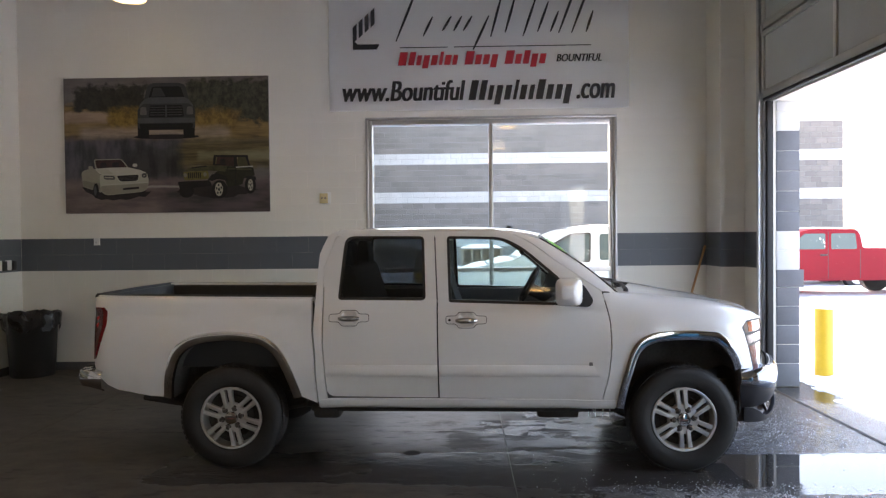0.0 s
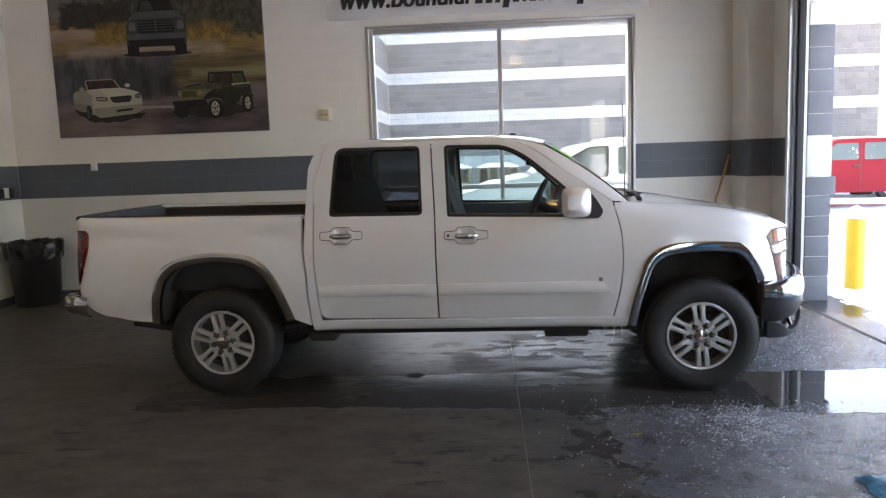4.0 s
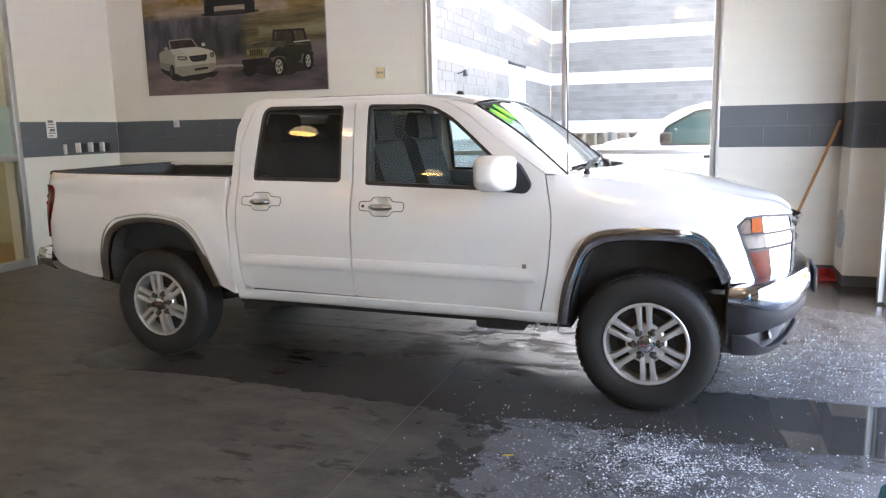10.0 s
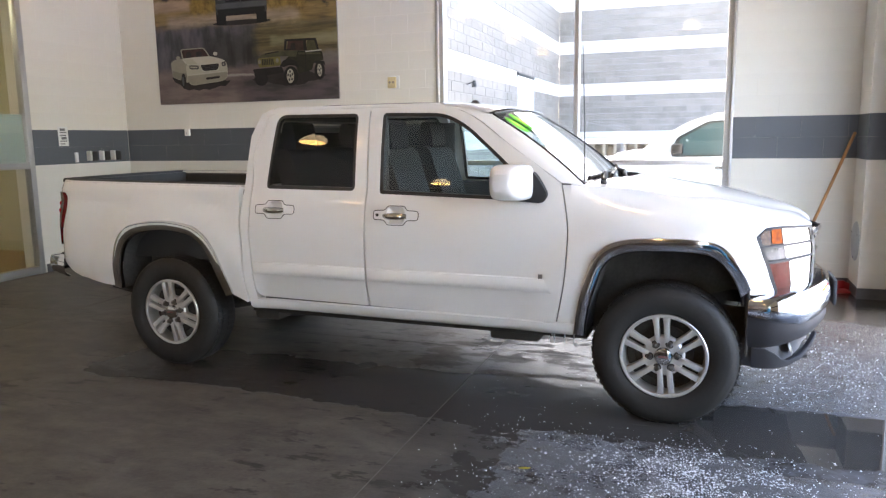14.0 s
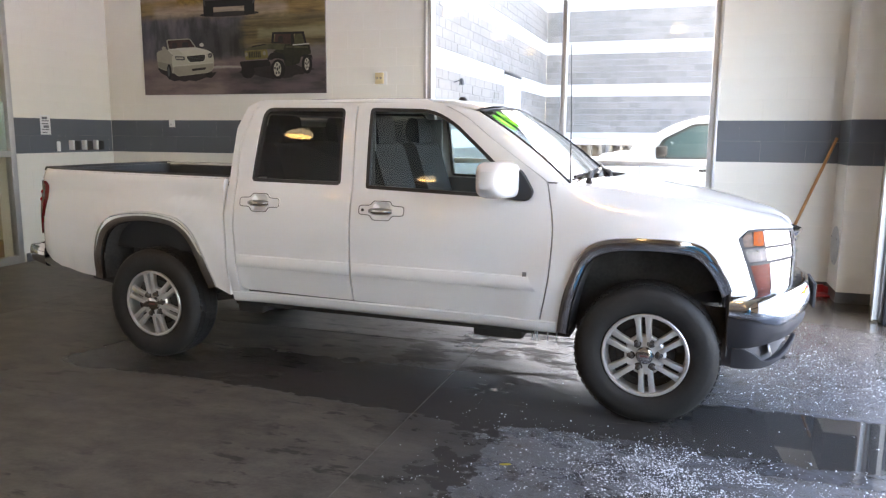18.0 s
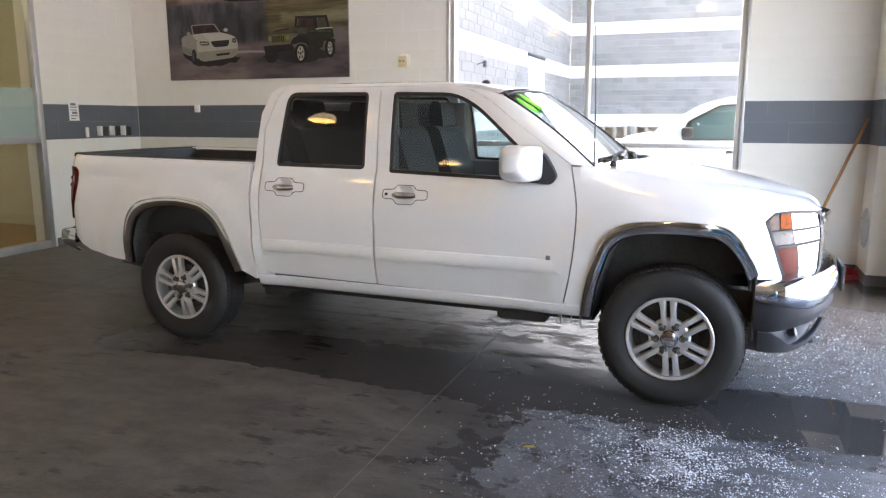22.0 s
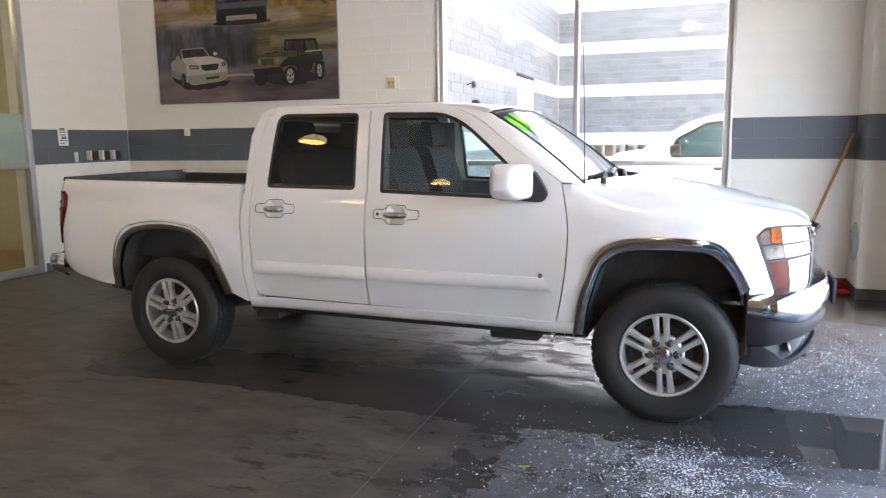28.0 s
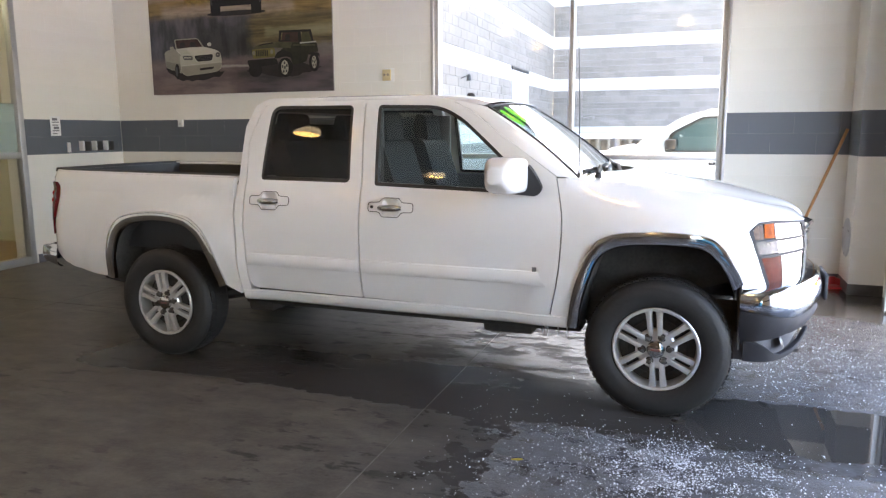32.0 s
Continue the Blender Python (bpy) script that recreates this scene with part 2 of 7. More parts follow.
def floor_material():
    """Sealed concrete: dry stained areas, wet dark areas and puddles that thicken towards the door."""
    m = bpy.data.materials.new("wet_concrete")
    m.use_nodes = True
    t, p = m.node_tree, m.node_tree.nodes["Principled BSDF"]

    def node(kind, **kw):
        n = t.nodes.new("ShaderNode" + kind)
        for k, v in kw.items():
            n.inputs[k].default_value = v
        return n

    def math_(op, a, b=None, clamp=False):
        n = t.nodes.new("ShaderNodeMath")
        n.operation, n.use_clamp = op, clamp
        for i, v in enumerate((a, b)):
            if v is None:
                continue
            if isinstance(v, (int, float)):
                n.inputs[i].default_value = v
            else:
                t.links.new(v, n.inputs[i])
        return n.outputs[0]

    def noise_(scale, detail, stretch=(1, 1, 1), rough=0.55):
        mp = node("Mapping")
        mp.inputs["Scale"].default_value = stretch
        t.links.new(geo.outputs["Position"], mp.inputs["Vector"])
        n = node("TexNoise", Scale=scale, Detail=detail, Roughness=rough)
        t.links.new(mp.outputs["Vector"], n.inputs["Vector"])
        return n.outputs["Fac"]

    def step(v, lo, hi):
        n = node("MapRange")
        n.interpolation_type = "SMOOTHSTEP"
        n.inputs["From Min"].default_value, n.inputs["From Max"].default_value = lo, hi
        t.links.new(v, n.inputs["Value"])
        return n.outputs["Result"]

    geo = node("NewGeometry")
    xyz = node("SeparateXYZ")
    t.links.new(geo.outputs["Position"], xyz.inputs["Vector"])
    x, y = xyz.outputs["X"], xyz.outputs["Y"]
    n1, n2, n3 = noise_(0.9, 5, (0.8, 1.4, 1)), noise_(5, 4), noise_(60, 3)
    stains = noise_(3.2, 6, (1, 1.6, 1), 0.65)
    # wetness: more towards the door, along the path the wheels took, and in patches
    n5 = noise_(14, 8, (1, 1.5, 1), 0.75)
    ragged = math_("ADD", math_("MULTIPLY", math_("SUBTRACT", n2, 0.5), 0.5), math_("MULTIPLY", math_("SUBTRACT", n5, 0.5), 0.3))
    toward = step(x, 4.4, 6.6)
    path = math_("MULTIPLY", step(math_("ADD", math_("ABSOLUTE", math_("SUBTRACT", y, -3.93)), math_("MULTIPLY", ragged, 0.45)), 0.46, 0.26), step(math_("ADD", x, ragged), 2.5, 3.1))
    wet = math_("ADD", math_("MULTIPLY", n1, 0.8), math_("ADD", math_("MULTIPLY", toward, 0.41), math_("MULTIPLY", path, 0.5)))
    wet = math_("ADD", wet, math_("MULTIPLY", ragged, 0.4))
    wet = step(wet, 0.55, 0.70)
    # standing water beside the front wheel and on to the door
    ex, ey = math_("DIVIDE", math_("SUBTRACT", x, 7.75), 1.15), math_("DIVIDE", math_("SUBTRACT", y, -4.06), 0.44)
    r2 = math_("ADD", math_("MULTIPLY", math_("MULTIPLY", ex, ex), math_("MULTIPLY", ex, ex)), math_("MULTIPLY", math_("MULTIPLY", ey, ey), math_("MULTIPLY", ey, ey)))
    pool = step(math_("ADD", r2, math_("MULTIPLY", math_("SUBTRACT", n2, 0.5), 1.6)), 1.1, 0.85)
    wet = math_("MAXIMUM", wet, pool)
    # patches in the wet film under the truck's front, gloss cut to darken its reflection
    ux, uy = math_("DIVIDE", math_("SUBTRACT", x, 5.75), 1.35), math_("DIVIDE", math_("SUBTRACT", y, -3.05), 0.75)
    under = step(math_("ADD", math_("MULTIPLY", ux, ux), math_("MULTIPLY", uy, uy)), 1.1, 0.7)
    dull = math_("MULTIPLY", step(noise_(3.6, 7, (0.8, 1.7, 1), 0.62), 0.505, 0.525), under)
    # grey slush film where the salt lies, broken by the wheel track
    def blob(cx, cy, rx, ry):
        a, b = math_("DIVIDE", math_("SUBTRACT", x, cx), rx), math_("DIVIDE", math_("SUBTRACT", y, cy), ry)
        return math_("SUBTRACT", 1.0, math_("ADD", math_("MULTIPLY", a, a), math_("MULTIPLY", b, b)))

    n4 = noise_(9, 7, (1, 1, 1), 0.7)
    torn = math_("ADD", math_("MULTIPLY", math_("SUBTRACT", n4, 0.5), 0.9), math_("MULTIPLY", math_("SUBTRACT", n2, 0.5), 0.7))
    south = math_("MULTIPLY", step(math_("ADD", x, torn), 5.84, 5.90), step(math_("ADD", y, math_("MULTIPLY", torn, 0.35)), -4.33, -4.37))
    north = math_("MULTIPLY", step(math_("ADD", x, torn), 6.55, 6.75), step(math_("ADD", y, math_("MULTIPLY", torn, 0.2)), -3.68, -3.62))
    film = math_("MAXIMUM", south, math_("MULTIPLY", north, step(blob(7.5, -2.7, 1.3, 1.4), 0.0, 0.3)))
    film = math_("MULTIPLY", film, step(math_("ADD", n4, math_("MULTIPLY", math_("SUBTRACT", n2, 0.5), 0.6)), 0.30, 0.52))
    # smeared drips and tyre marks in groups, and pale scuffs
    groups = step(noise_(1.3, 3, (1, 1, 1)), 0.42, 0.62)
    spots = math_("MULTIPLY", step(noise_(7.5, 7, (0.55, 1.5, 1), 0.68), 0.545, 0.605), groups)
    scuffs = math_("MULTIPLY", step(noise_(11, 6, (0.35, 2.2, 1), 0.7), 0.60, 0.68), step(noise_(2.1, 3), 0.5, 0.62))
    dry = node("ValToRGB")
    dry.color_ramp.elements[0].position, dry.color_ramp.elements[1].position = 0.36, 0.62
    dry.color_ramp.elements[0].color, dry.color_ramp.elements[1].color = (0.062, 0.056, 0.048, 1), (0.136, 0.123, 0.107, 1)
    t.links.new(math_("ADD", math_("MULTIPLY", stains, 0.7), math_("ADD", math_("MULTIPLY", n5, 0.15), math_("MULTIPLY", n3, 0.15))), dry.inputs["Fac"])
    mx = node("Mix")
    mx.data_type = "RGBA"
    t.links.new(wet, mx.inputs["Factor"])
    t.links.new(dry.outputs["Color"], mx.inputs["A"])
    mx.inputs["B"].default_value = (0.046, 0.044, 0.042, 1)
    scuffed, spotted, slushy = node("Mix"), node("Mix"), node("Mix")
    for n_, fac, src, col in ((scuffed, math_("MULTIPLY", scuffs, 0.35), mx, (0.16, 0.15, 0.14, 1)), (spotted, math_("MULTIPLY", spots, 0.85), scuffed, (0.026, 0.024, 0.022, 1)), (slushy, math_("MULTIPLY", film, math_("ADD", 0.4, math_("MULTIPLY", step(n5, 0.4, 0.6), 0.55))), spotted, (0.108, 0.112, 0.124, 1))):
        n_.data_type = "RGBA"
        t.links.new(fac, n_.inputs["Factor"])
        t.links.new(src.outputs["Result"], n_.inputs["A"])
        n_.inputs["B"].default_value = col
    t.links.new(slushy.outputs["Result"], p.inputs["Base Color"])
    rough = math_("ADD", math_("MULTIPLY", wet, -0.15), math_("ADD", 0.33, math_("MULTIPLY", stains, 0.14)))
    rough = math_("MULTIPLY", rough, math_("SUBTRACT", 1.0, math_("MULTIPLY", pool, 0.85)))
    rough = math_("MULTIPLY", rough, math_("SUBTRACT", 1.0, math_("MULTIPLY", dull, 0.1)))
    by_door = step(x, 6.5, 7.4)
    rough = math_("MULTIPLY", rough, math_("SUBTRACT", 1.0, math_("MULTIPLY", by_door, 0.5)))
    rough = math_("ADD", rough, math_("MULTIPLY", film, 0.03))
    t.links.new(rough, p.inputs["Roughness"])
    t.links.new(math_("ADD", math_("SUBTRACT", 0.09, math_("MULTIPLY", dull, 0.08)), math_("MULTIPLY", math_("MAXIMUM", pool, math_("MULTIPLY", math_("MAXIMUM", by_door, film), 0.7)), 0.4)), p.inputs["Specular IOR Level"])
    b = node("Bump", Strength=0.6, Distance=0.006)
    h = math_("MULTIPLY", math_("ADD", math_("MULTIPLY", n5, 0.5), math_("ADD", math_("MULTIPLY", n3, 0.25), n2)), math_("SUBTRACT", 1.0, math_("MULTIPLY", wet, 0.6)))
    h = math_("ADD", h, math_("MULTIPLY", math_("MULTIPLY", film, n5), 1.6))
    h = math_("MULTIPLY", h, math_("SUBTRACT", 1.0, math_("MULTIPLY", pool, 0.97)))
    t.links.new(h, b.inputs["Height"])
    t.links.new(b.outputs["Normal"], p.inputs["Normal"])
    return m


M_FLOOR = floor_material()

# ---- mesh helpers ----
def box(bm, x0, y0, z0, x1, y1, z1, bevel=0.0):
    m = Matrix.Translation(((x0 + x1) / 2, (y0 + y1) / 2, (z0 + z1) / 2)) @ Matrix.Diagonal((abs(x1 - x0), abs(y1 - y0), abs(z1 - z0), 1))
    got = bmesh.ops.create_cube(bm, size=1, matrix=m)["verts"]
    if bevel:
        edges = list({e for v in got for e in v.link_edges})
        bmesh.ops.bevel(bm, geom=edges, offset=bevel, segments=2, profile=0.5, affect="EDGES")
    return bm


def rod(bm, a, b, r0, r1=None, seg=16, caps=True):
    a, b = Vector(a), Vector(b)
    d = b - a
    m = Matrix.Translation((a + b) / 2) @ d.to_track_quat("Z", "Y").to_matrix().to_4x4()
    bmesh.ops.create_cone(bm, cap_ends=caps, segments=seg, radius1=r0, radius2=r0 if r1 is None else r1, depth=d.length, matrix=m)
    return bm


def tube(bm, pts, r, seg=10, closed=False):
    """A round tube along points; r is one radius or one per point."""
    pts = [Vector(p) for p in pts]
    rings = []
    n = len(pts)
    for i, p in enumerate(pts):
        d = (pts[(i + 1) % n] - pts[i - 1]) if closed else (pts[min(i + 1, n - 1)] - pts[max(i - 1, 0)])
        q = d.to_track_quat("Z", "Y")
        rad = r[i] if isinstance(r, (list, tuple)) else r
        rings.append([bm.verts.new(p + q @ Vector((rad * math.cos(2 * math.pi * k / seg), rad * math.sin(2 * math.pi * k / seg), 0))) for k in range(seg)])
    skin(bm, rings, True, closed)
    if not closed:
        bm.faces.new(rings[0][::-1])
        bm.faces.new(rings[-1])
    return bm


def skin(bm, rings, around=True, closed=False):
    """Faces between rows of vertices of equal length."""
    n = len(rings)
    for i in range(n if closed else n - 1):
        a, b = rings[i], rings[(i + 1) % n]
        k = len(a)
        for j in range(k if around else k - 1):
            q = (a[j], a[(j + 1) % k], b[(j + 1) % k], b[j])
            if len(set(q)) == 4:
                bm.faces.new(q)


def lathe(bm, profile, seg=32, m=None):
    """Turns a profile of (radius, height) round z, then moves it by m."""
    m = m or Matrix.Identity(4)
    rings = [[bm.verts.new(m @ Vector((max(r, 1e-4) * math.cos(2 * math.pi * k / seg), max(r, 1e-4) * math.sin(2 * math.pi * k / seg), z))) for k in range(seg)] for r, z in profile]
    skin(bm, rings)
    return bm


def prism(bm, outline, a, b, axis="y"):
    """A closed outline of (u, v) drawn out along an axis from a to b."""
    def at(u, v, w):
        return {"x": (w, u, v), "y": (u, w, v), "z": (u, v, w)}[axis]
    lo, hi = [bm.verts.new(at(u, v, a)) for u, v in outline], [bm.verts.new(at(u, v, b)) for u, v in outline]
    n = len(outline)
    bm.faces.new(lo)
    bm.faces.new(hi[::-1])
    for i in range(n):
        bm.faces.new((lo[i], hi[i], hi[(i + 1) % n], lo[(i + 1) % n]))
    return bm


def rounded(pts, r, seg=5):
    """The outline with its corners rounded; r is one radius or one per corner."""
    out, n = [], len(pts)
    for i, p in enumerate(pts):
        p, a, b = Vector(p), Vector(pts[i - 1]), Vector(pts[(i + 1) % n])
        rad = r[i] if isinstance(r, (list, tuple)) else r
        if rad <= 0:
            out.append(tuple(p))
            continue
        da, db = (a - p), (b - p)
        k = min(rad, da.length * 0.48, db.length * 0.48)
        s, e = p + da.normalized() * k, p + db.normalized() * k
        for j in range(seg + 1):
            u = j / seg
            out.append(tuple(s * (1 - u) ** 2 + p * 2 * u * (1 - u) + e * u * u))
    return out


def mesh_of(name, bm, mat, smooth=35.0):
    """Closes a bmesh into mesh data, smooth but for edges sharper than the angle."""
    bmesh.ops.recalc_face_normals(bm, faces=bm.faces)
    if smooth:
        for f in bm.faces:
            f.smooth = True
        for e in bm.edges:
            if len(e.link_faces) != 2 or e.calc_face_angle(0) > radians(smooth):
                e.smooth = False
    data = bpy.data.meshes.new(name)
    bm.to_mesh(data)
    bm.free()
    for one in mat if isinstance(mat, (list, tuple)) else (mat,):
        data.materials.append(one)
    return data


def part(name, bm, mat, parent=None, label="", smooth=35.0, kind=""):
    ob = new(name, mesh_of(name, bm, mat, smooth))
    ob.parent = parent
    return tagged(ob, label, kind=kind)


def piece(name, data, parent, at):
    """One piece of many that share mesh data."""
    ob = new(name, data)
    ob.parent = parent
    ob.matrix_basis = at
    return ob


def thing(name, m, label, category, group=""):
    ob = new(name)
    ob.empty_display_size = 0.1
    ob.matrix_basis = m
    return tagged(ob, label, category, group)


def setting(name, bm, mat, label="", smooth=35.0):
    return part(name, bm, mat, None, label, smooth, "structure")

# ---- the bay: floor, walls, ceiling ----
BACK, CEIL, FAR = 0.0, 5.6, -19.5
LX, CX, RX, OX = -0.6, 8.05, 8.33, 8.62
floor = setting("floor", box(bmesh.new(), LX - 0.3, FAR - 0.3, -0.2, RX, 0.3, -0.003), M_FILLER, "wet grey sealed concrete floor with dark stains")
XJ, YJ = [LX - 0.3, 1.3, 5.338, RX], [0.0, -2.99, -7.0, -11.0, -15.0, FAR]
for i in range(3):
    for j in range(5):
        part("slab", box(bmesh.new(), XJ[i] + 0.004, YJ[j + 1] + 0.003, -0.1, XJ[i + 1] - 0.004, YJ[j] - 0.003, 0.0), M_FLOOR, floor, smooth=0)
WX0, WX1, WZ0, WZ1 = 3.84, 6.915, 0.30, 3.115
DY0, DY1, DZ = -1.25, -5.9, 3.06
# unseen second doorway, added further along the wall to let in more daylight
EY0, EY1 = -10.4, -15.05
bm = bmesh.new()
box(bm, LX - 0.3, 0, 0, WX0, 0.3, CEIL)
box(bm, WX1, 0, 0, CX, 0.3, CEIL)
box(bm, WX0, 0, 0, WX1, 0.3, WZ0)
box(bm, WX0, 0, WZ1, WX1, 0.3, CEIL)
wall_n = setting("wall_north", bm, M_WALL, "cream painted block wall with a grey stripe")
bm = bmesh.new()
box(bm, CX, -0.5, 0, OX - 0.006, 0.3, CEIL)
box(bm, RX, DY0 + 0.006, 0, OX - 0.006, -0.5, CEIL)
box(bm, RX, DY1, DZ, OX, DY0 + 0.006, CEIL)
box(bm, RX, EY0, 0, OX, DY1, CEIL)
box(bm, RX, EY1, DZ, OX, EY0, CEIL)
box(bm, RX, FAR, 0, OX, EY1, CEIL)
wall_e = setting("wall_east", bm, M_WALL, "cream painted block wall with a tall open doorway and an added unseen one")
SY0, SY1, SZ = -1.5, -6.5, 3.5
bm = bmesh.new()
box(bm, LX - 0.3, SY0, 0, LX, 0, CEIL)
box(bm, LX - 0.3, FAR, 0, LX, SY1, CEIL)
box(bm, LX - 0.3, SY1, SZ, LX, SY0, CEIL)
wall_w = setting("wall_west", bm, M_WALL, "cream painted wall with a glazed office front")
setting("wall_south", box(bmesh.new(), LX - 0.3, FAR - 0.3, 0, OX, FAR, CEIL), M_FARWALL)
setting("ceiling", box(bmesh.new(), LX - 0.3, FAR - 0.3, CEIL, OX, 0.3, CEIL + 0.2), M_CEIL)
# grey stripe behind the blocks of the two striped courses, and on the plain walls
S0, S1 = 1.26, 1.668
for nm, args in (("stripe_west", (LX, FAR, S0, LX + 0.003, SY1, S1)), ("stripe_east", (RX - 0.003, EY0, S0, RX, DY1, S1)), ("stripe_south", (LX, FAR, S0, RX, FAR + 0.003, S1))):
    setting(nm, box(bmesh.new(), *args), M_STRIPE)
# vinyl base along the walls
for nm, args in (("baseboard_north", (LX, -0.009, 0, CX, -0.004, 0.1)), ("baseboard_return", (CX - 0.009, -0.5, 0, CX - 0.004, -0.01, 0.1)), ("baseboard_pier", (CX - 0.009, -0.509, 0, RX, -0.504, 0.1)),
                 ("baseboard_west", (LX + 0.004, SY0 + 0.03, 0, LX + 0.009, -0.01, 0.1))):
    setting(nm, box(bmesh.new(), *args), M_BASE)

# window: frame, mullions, panes
def bar(bm, x0, z0, x1, z1, y0=0.03, y1=0.15):
    return box(bm, x0, y0, z0, x1, y1, z1, 0.004)


win = setting("window_1", bar(bmesh.new(), WX0, WZ0, WX0 + 0.05, WZ1), M_ALU, "wide aluminium framed window")
for nm, a in (("window_frame", (WX1 - 0.05, WZ0, WX1, WZ1)), ("window_frame", (WX0 + 0.05, WZ1 - 0.06, WX1 - 0.05, WZ1)), ("window_frame", (WX0 + 0.05, WZ0, WX1 - 0.05, WZ0 + 0.06)),
              ("mullion", (5.355, WZ0 + 0.06, 5.405, WZ1 - 0.06)), ("transom", (WX0 + 0.05, 1.195, 5.355, 1.25)), ("transom", (5.405, 1.195, WX1 - 0.05, 1.25))):
    part(nm, bar(bmesh.new(), *a), M_ALU, win)
for x0, x1 in ((WX0 + 0.05, 5.355), (5.405, WX1 - 0.05)):
    for z0, z1 in ((WZ0 + 0.06, 1.195), (1.25, WZ1 - 0.06)):
        pn = part("pane", box(bmesh.new(), x0, 0.088, z0, x1, 0.094, z1), M_GLASS, win)
        pn.visible_shadow = False
part("window_trim", box(bmesh.new(), WX0 - 0.03, -0.012, WZ1, WX1 + 0.03, -0.005, WZ1 + 0.03, 0.002), M_ALU, win)
for x0, x1 in ((WX0 - 0.03, WX0), (WX1, WX1 + 0.03)):
    part("window_trim", box(bmesh.new(), x0, -0.012, WZ0, x1, -0.005, WZ1, 0.002), M_ALU, win)

# raised sectional door, its tracks and the jamb
sect = thing("sectional_door", pose(0, 0, 0), "raised sectional overhead door with pale translucent panels", "garage door")
YS = [DY0 - 0.03, -2.8, -4.32, DY1 + 0.02]
for k in range(3):
    z0, z1 = 3.085 + 0.72 * k, 3.085 + 0.72 * k + 0.70
    sec = part("section", box(bmesh.new(), 8.20, YS[-1], z0, 8.25, YS[0], z0 + 0.075, 0.006), M_DOORFRAME, sect)
    part("rail", box(bmesh.new(), 8.20, YS[-1], z1 - 0.055, 8.25, YS[0], z1, 0.006), M_DOORFRAME, sec)
    for i, y in enumerate(YS):
        part("stile", box(bmesh.new(), 8.202, y - (0.06 if i == 0 else 0.025), z0 + 0.075, 8.248, y + (0.0 if i == 0 else 0.025), z1 - 0.055, 0.004), M_DOORFRAME, sec)
    for a, b in zip(YS, YS[1:]):
        part("panel", box(bmesh.new(), 8.222, b + 0.02, z0 + 0.07, 8.23, a - 0.02, z1 - 0.05), M_DOORPANEL, sec)
    part("hinge", box(bmesh.new(), 8.19, YS[0] - 0.05, z0 - 0.03, 8.2, YS[0] - 0.01, z0 + 0.05, 0.003), M_STEEL, sec)
part("bottom_seal", box(bmesh.new(), 8.205, YS[-1], 3.05, 8.245, YS[0], 3.085, 0.008), M_DARK, sect)
for y, nm in ((DY0 + 0.005, "door_track"), (DY1 - 0.005, "door_track")):
    tr = thing(nm, pose(0, 0, 0), "galvanised steel vertical door track", "door track", "door tracks")
    bm = bmesh.new()
    box(bm, 8.19, y, 0.02, 8.195, y + 0.06, 5.3)
    box(bm, 8.19, y + 0.055, 0.02, 8.25, y + 0.06, 5.3)
    box(bm, 8.245, y, 0.02, 8.25, y + 0.06, 5.3)
    part("channel", bm, M_STEEL, tr)
    part("wall_angle", box(bmesh.new(), 8.25, y + 0.045, 0.0, RX, y + 0.052, 5.3, 0.002), M_STEEL, tr)
    for z in (0.3, 1.0, 1.7, 2.4, 3.1, 3.8, 4.5):
        part("bracket", box(bmesh.new(), 8.245, y + 0.052, z, RX, y + 0.068, z + 0.05, 0.002), M_STEEL, tr)
setting("weather_strip", box(bmesh.new(), 8.26, DY0 - 0.045, 0.0, 8.325, DY0 + 0.002, DZ, 0.004), M_DARK)
setting("threshold", box(bmesh.new(), 8.268, DY1, -0.02, 8.302, DY0, 0.005, 0.003), M_DARK)

# ---- outside ----
bm = bmesh.new()
far = [-2000, -400, -100, -40] + [-20 + 1.0 * i for i in range(61)] + [60, 100, 400, 2000]
fary = [-2000, -400, -100, -40] + [-25 + 1.0 * i for i in range(66)] + [60, 100, 400, 2000]
rows = []
for yy in fary:
    row = []
    for xx in far:
        out = max(0.0, xx - 9.6) if yy < 0.3 else max(0.0, xx - 9.5, yy - 1.2)
        k = min(out / 4, 1)
        row.append(bm.verts.new((xx, yy, -0.02 + k * 0.09 * noise.noise((xx * 0.6, yy * 0.6, 3.0)) + k * 0.03)))
    rows.append(row)
skin(bm, rows, False)
setting("ground", bm, M_SNOW, "trodden snow on the yard")
apron = setting("apron", box(bmesh.new(), RX + 0.001, -17, -0.03, 8.645, 0.3, -0.004), M_FLOOR, "wet concrete apron with melting snow")
part("slab", box(bmesh.new(), 8.655, -17, -0.03, 9.6, 0.3, -0.008), M_FLOOR, apron)
bm = bmesh.new()
rows = []
for j in range(181):
    y = -7.2 + 7.4 * j / 180
    row = []
    for i in range(41):
        x = 8.36 + 1.4 * (i / 40) ** 1.3
        lump = noise.noise((x * 3.2, y * 2.2, 5)) + 0.6 * noise.noise((x * 9, y * 7, 2)) + 0.4 * noise.noise((x * 23, y * 21, 8))
        row.append(bm.verts.new((x, y, -0.010 + min(0.06, 0.085 * (x - 8.70)) + 0.021 * lump)))
    rows.append(row)
skin(bm, rows, False)
tagged(part("melting_snow", bm, M_SNOW, None, "ragged edge of melting snow on the apron"), category="snow", kind="stuff")

# opposite wing: banded split-face blocks
WHITE_BANDS = ((1.26, 1.67), (2.84, 3.27), (4.29, 4.72), (5.72, 6.26))


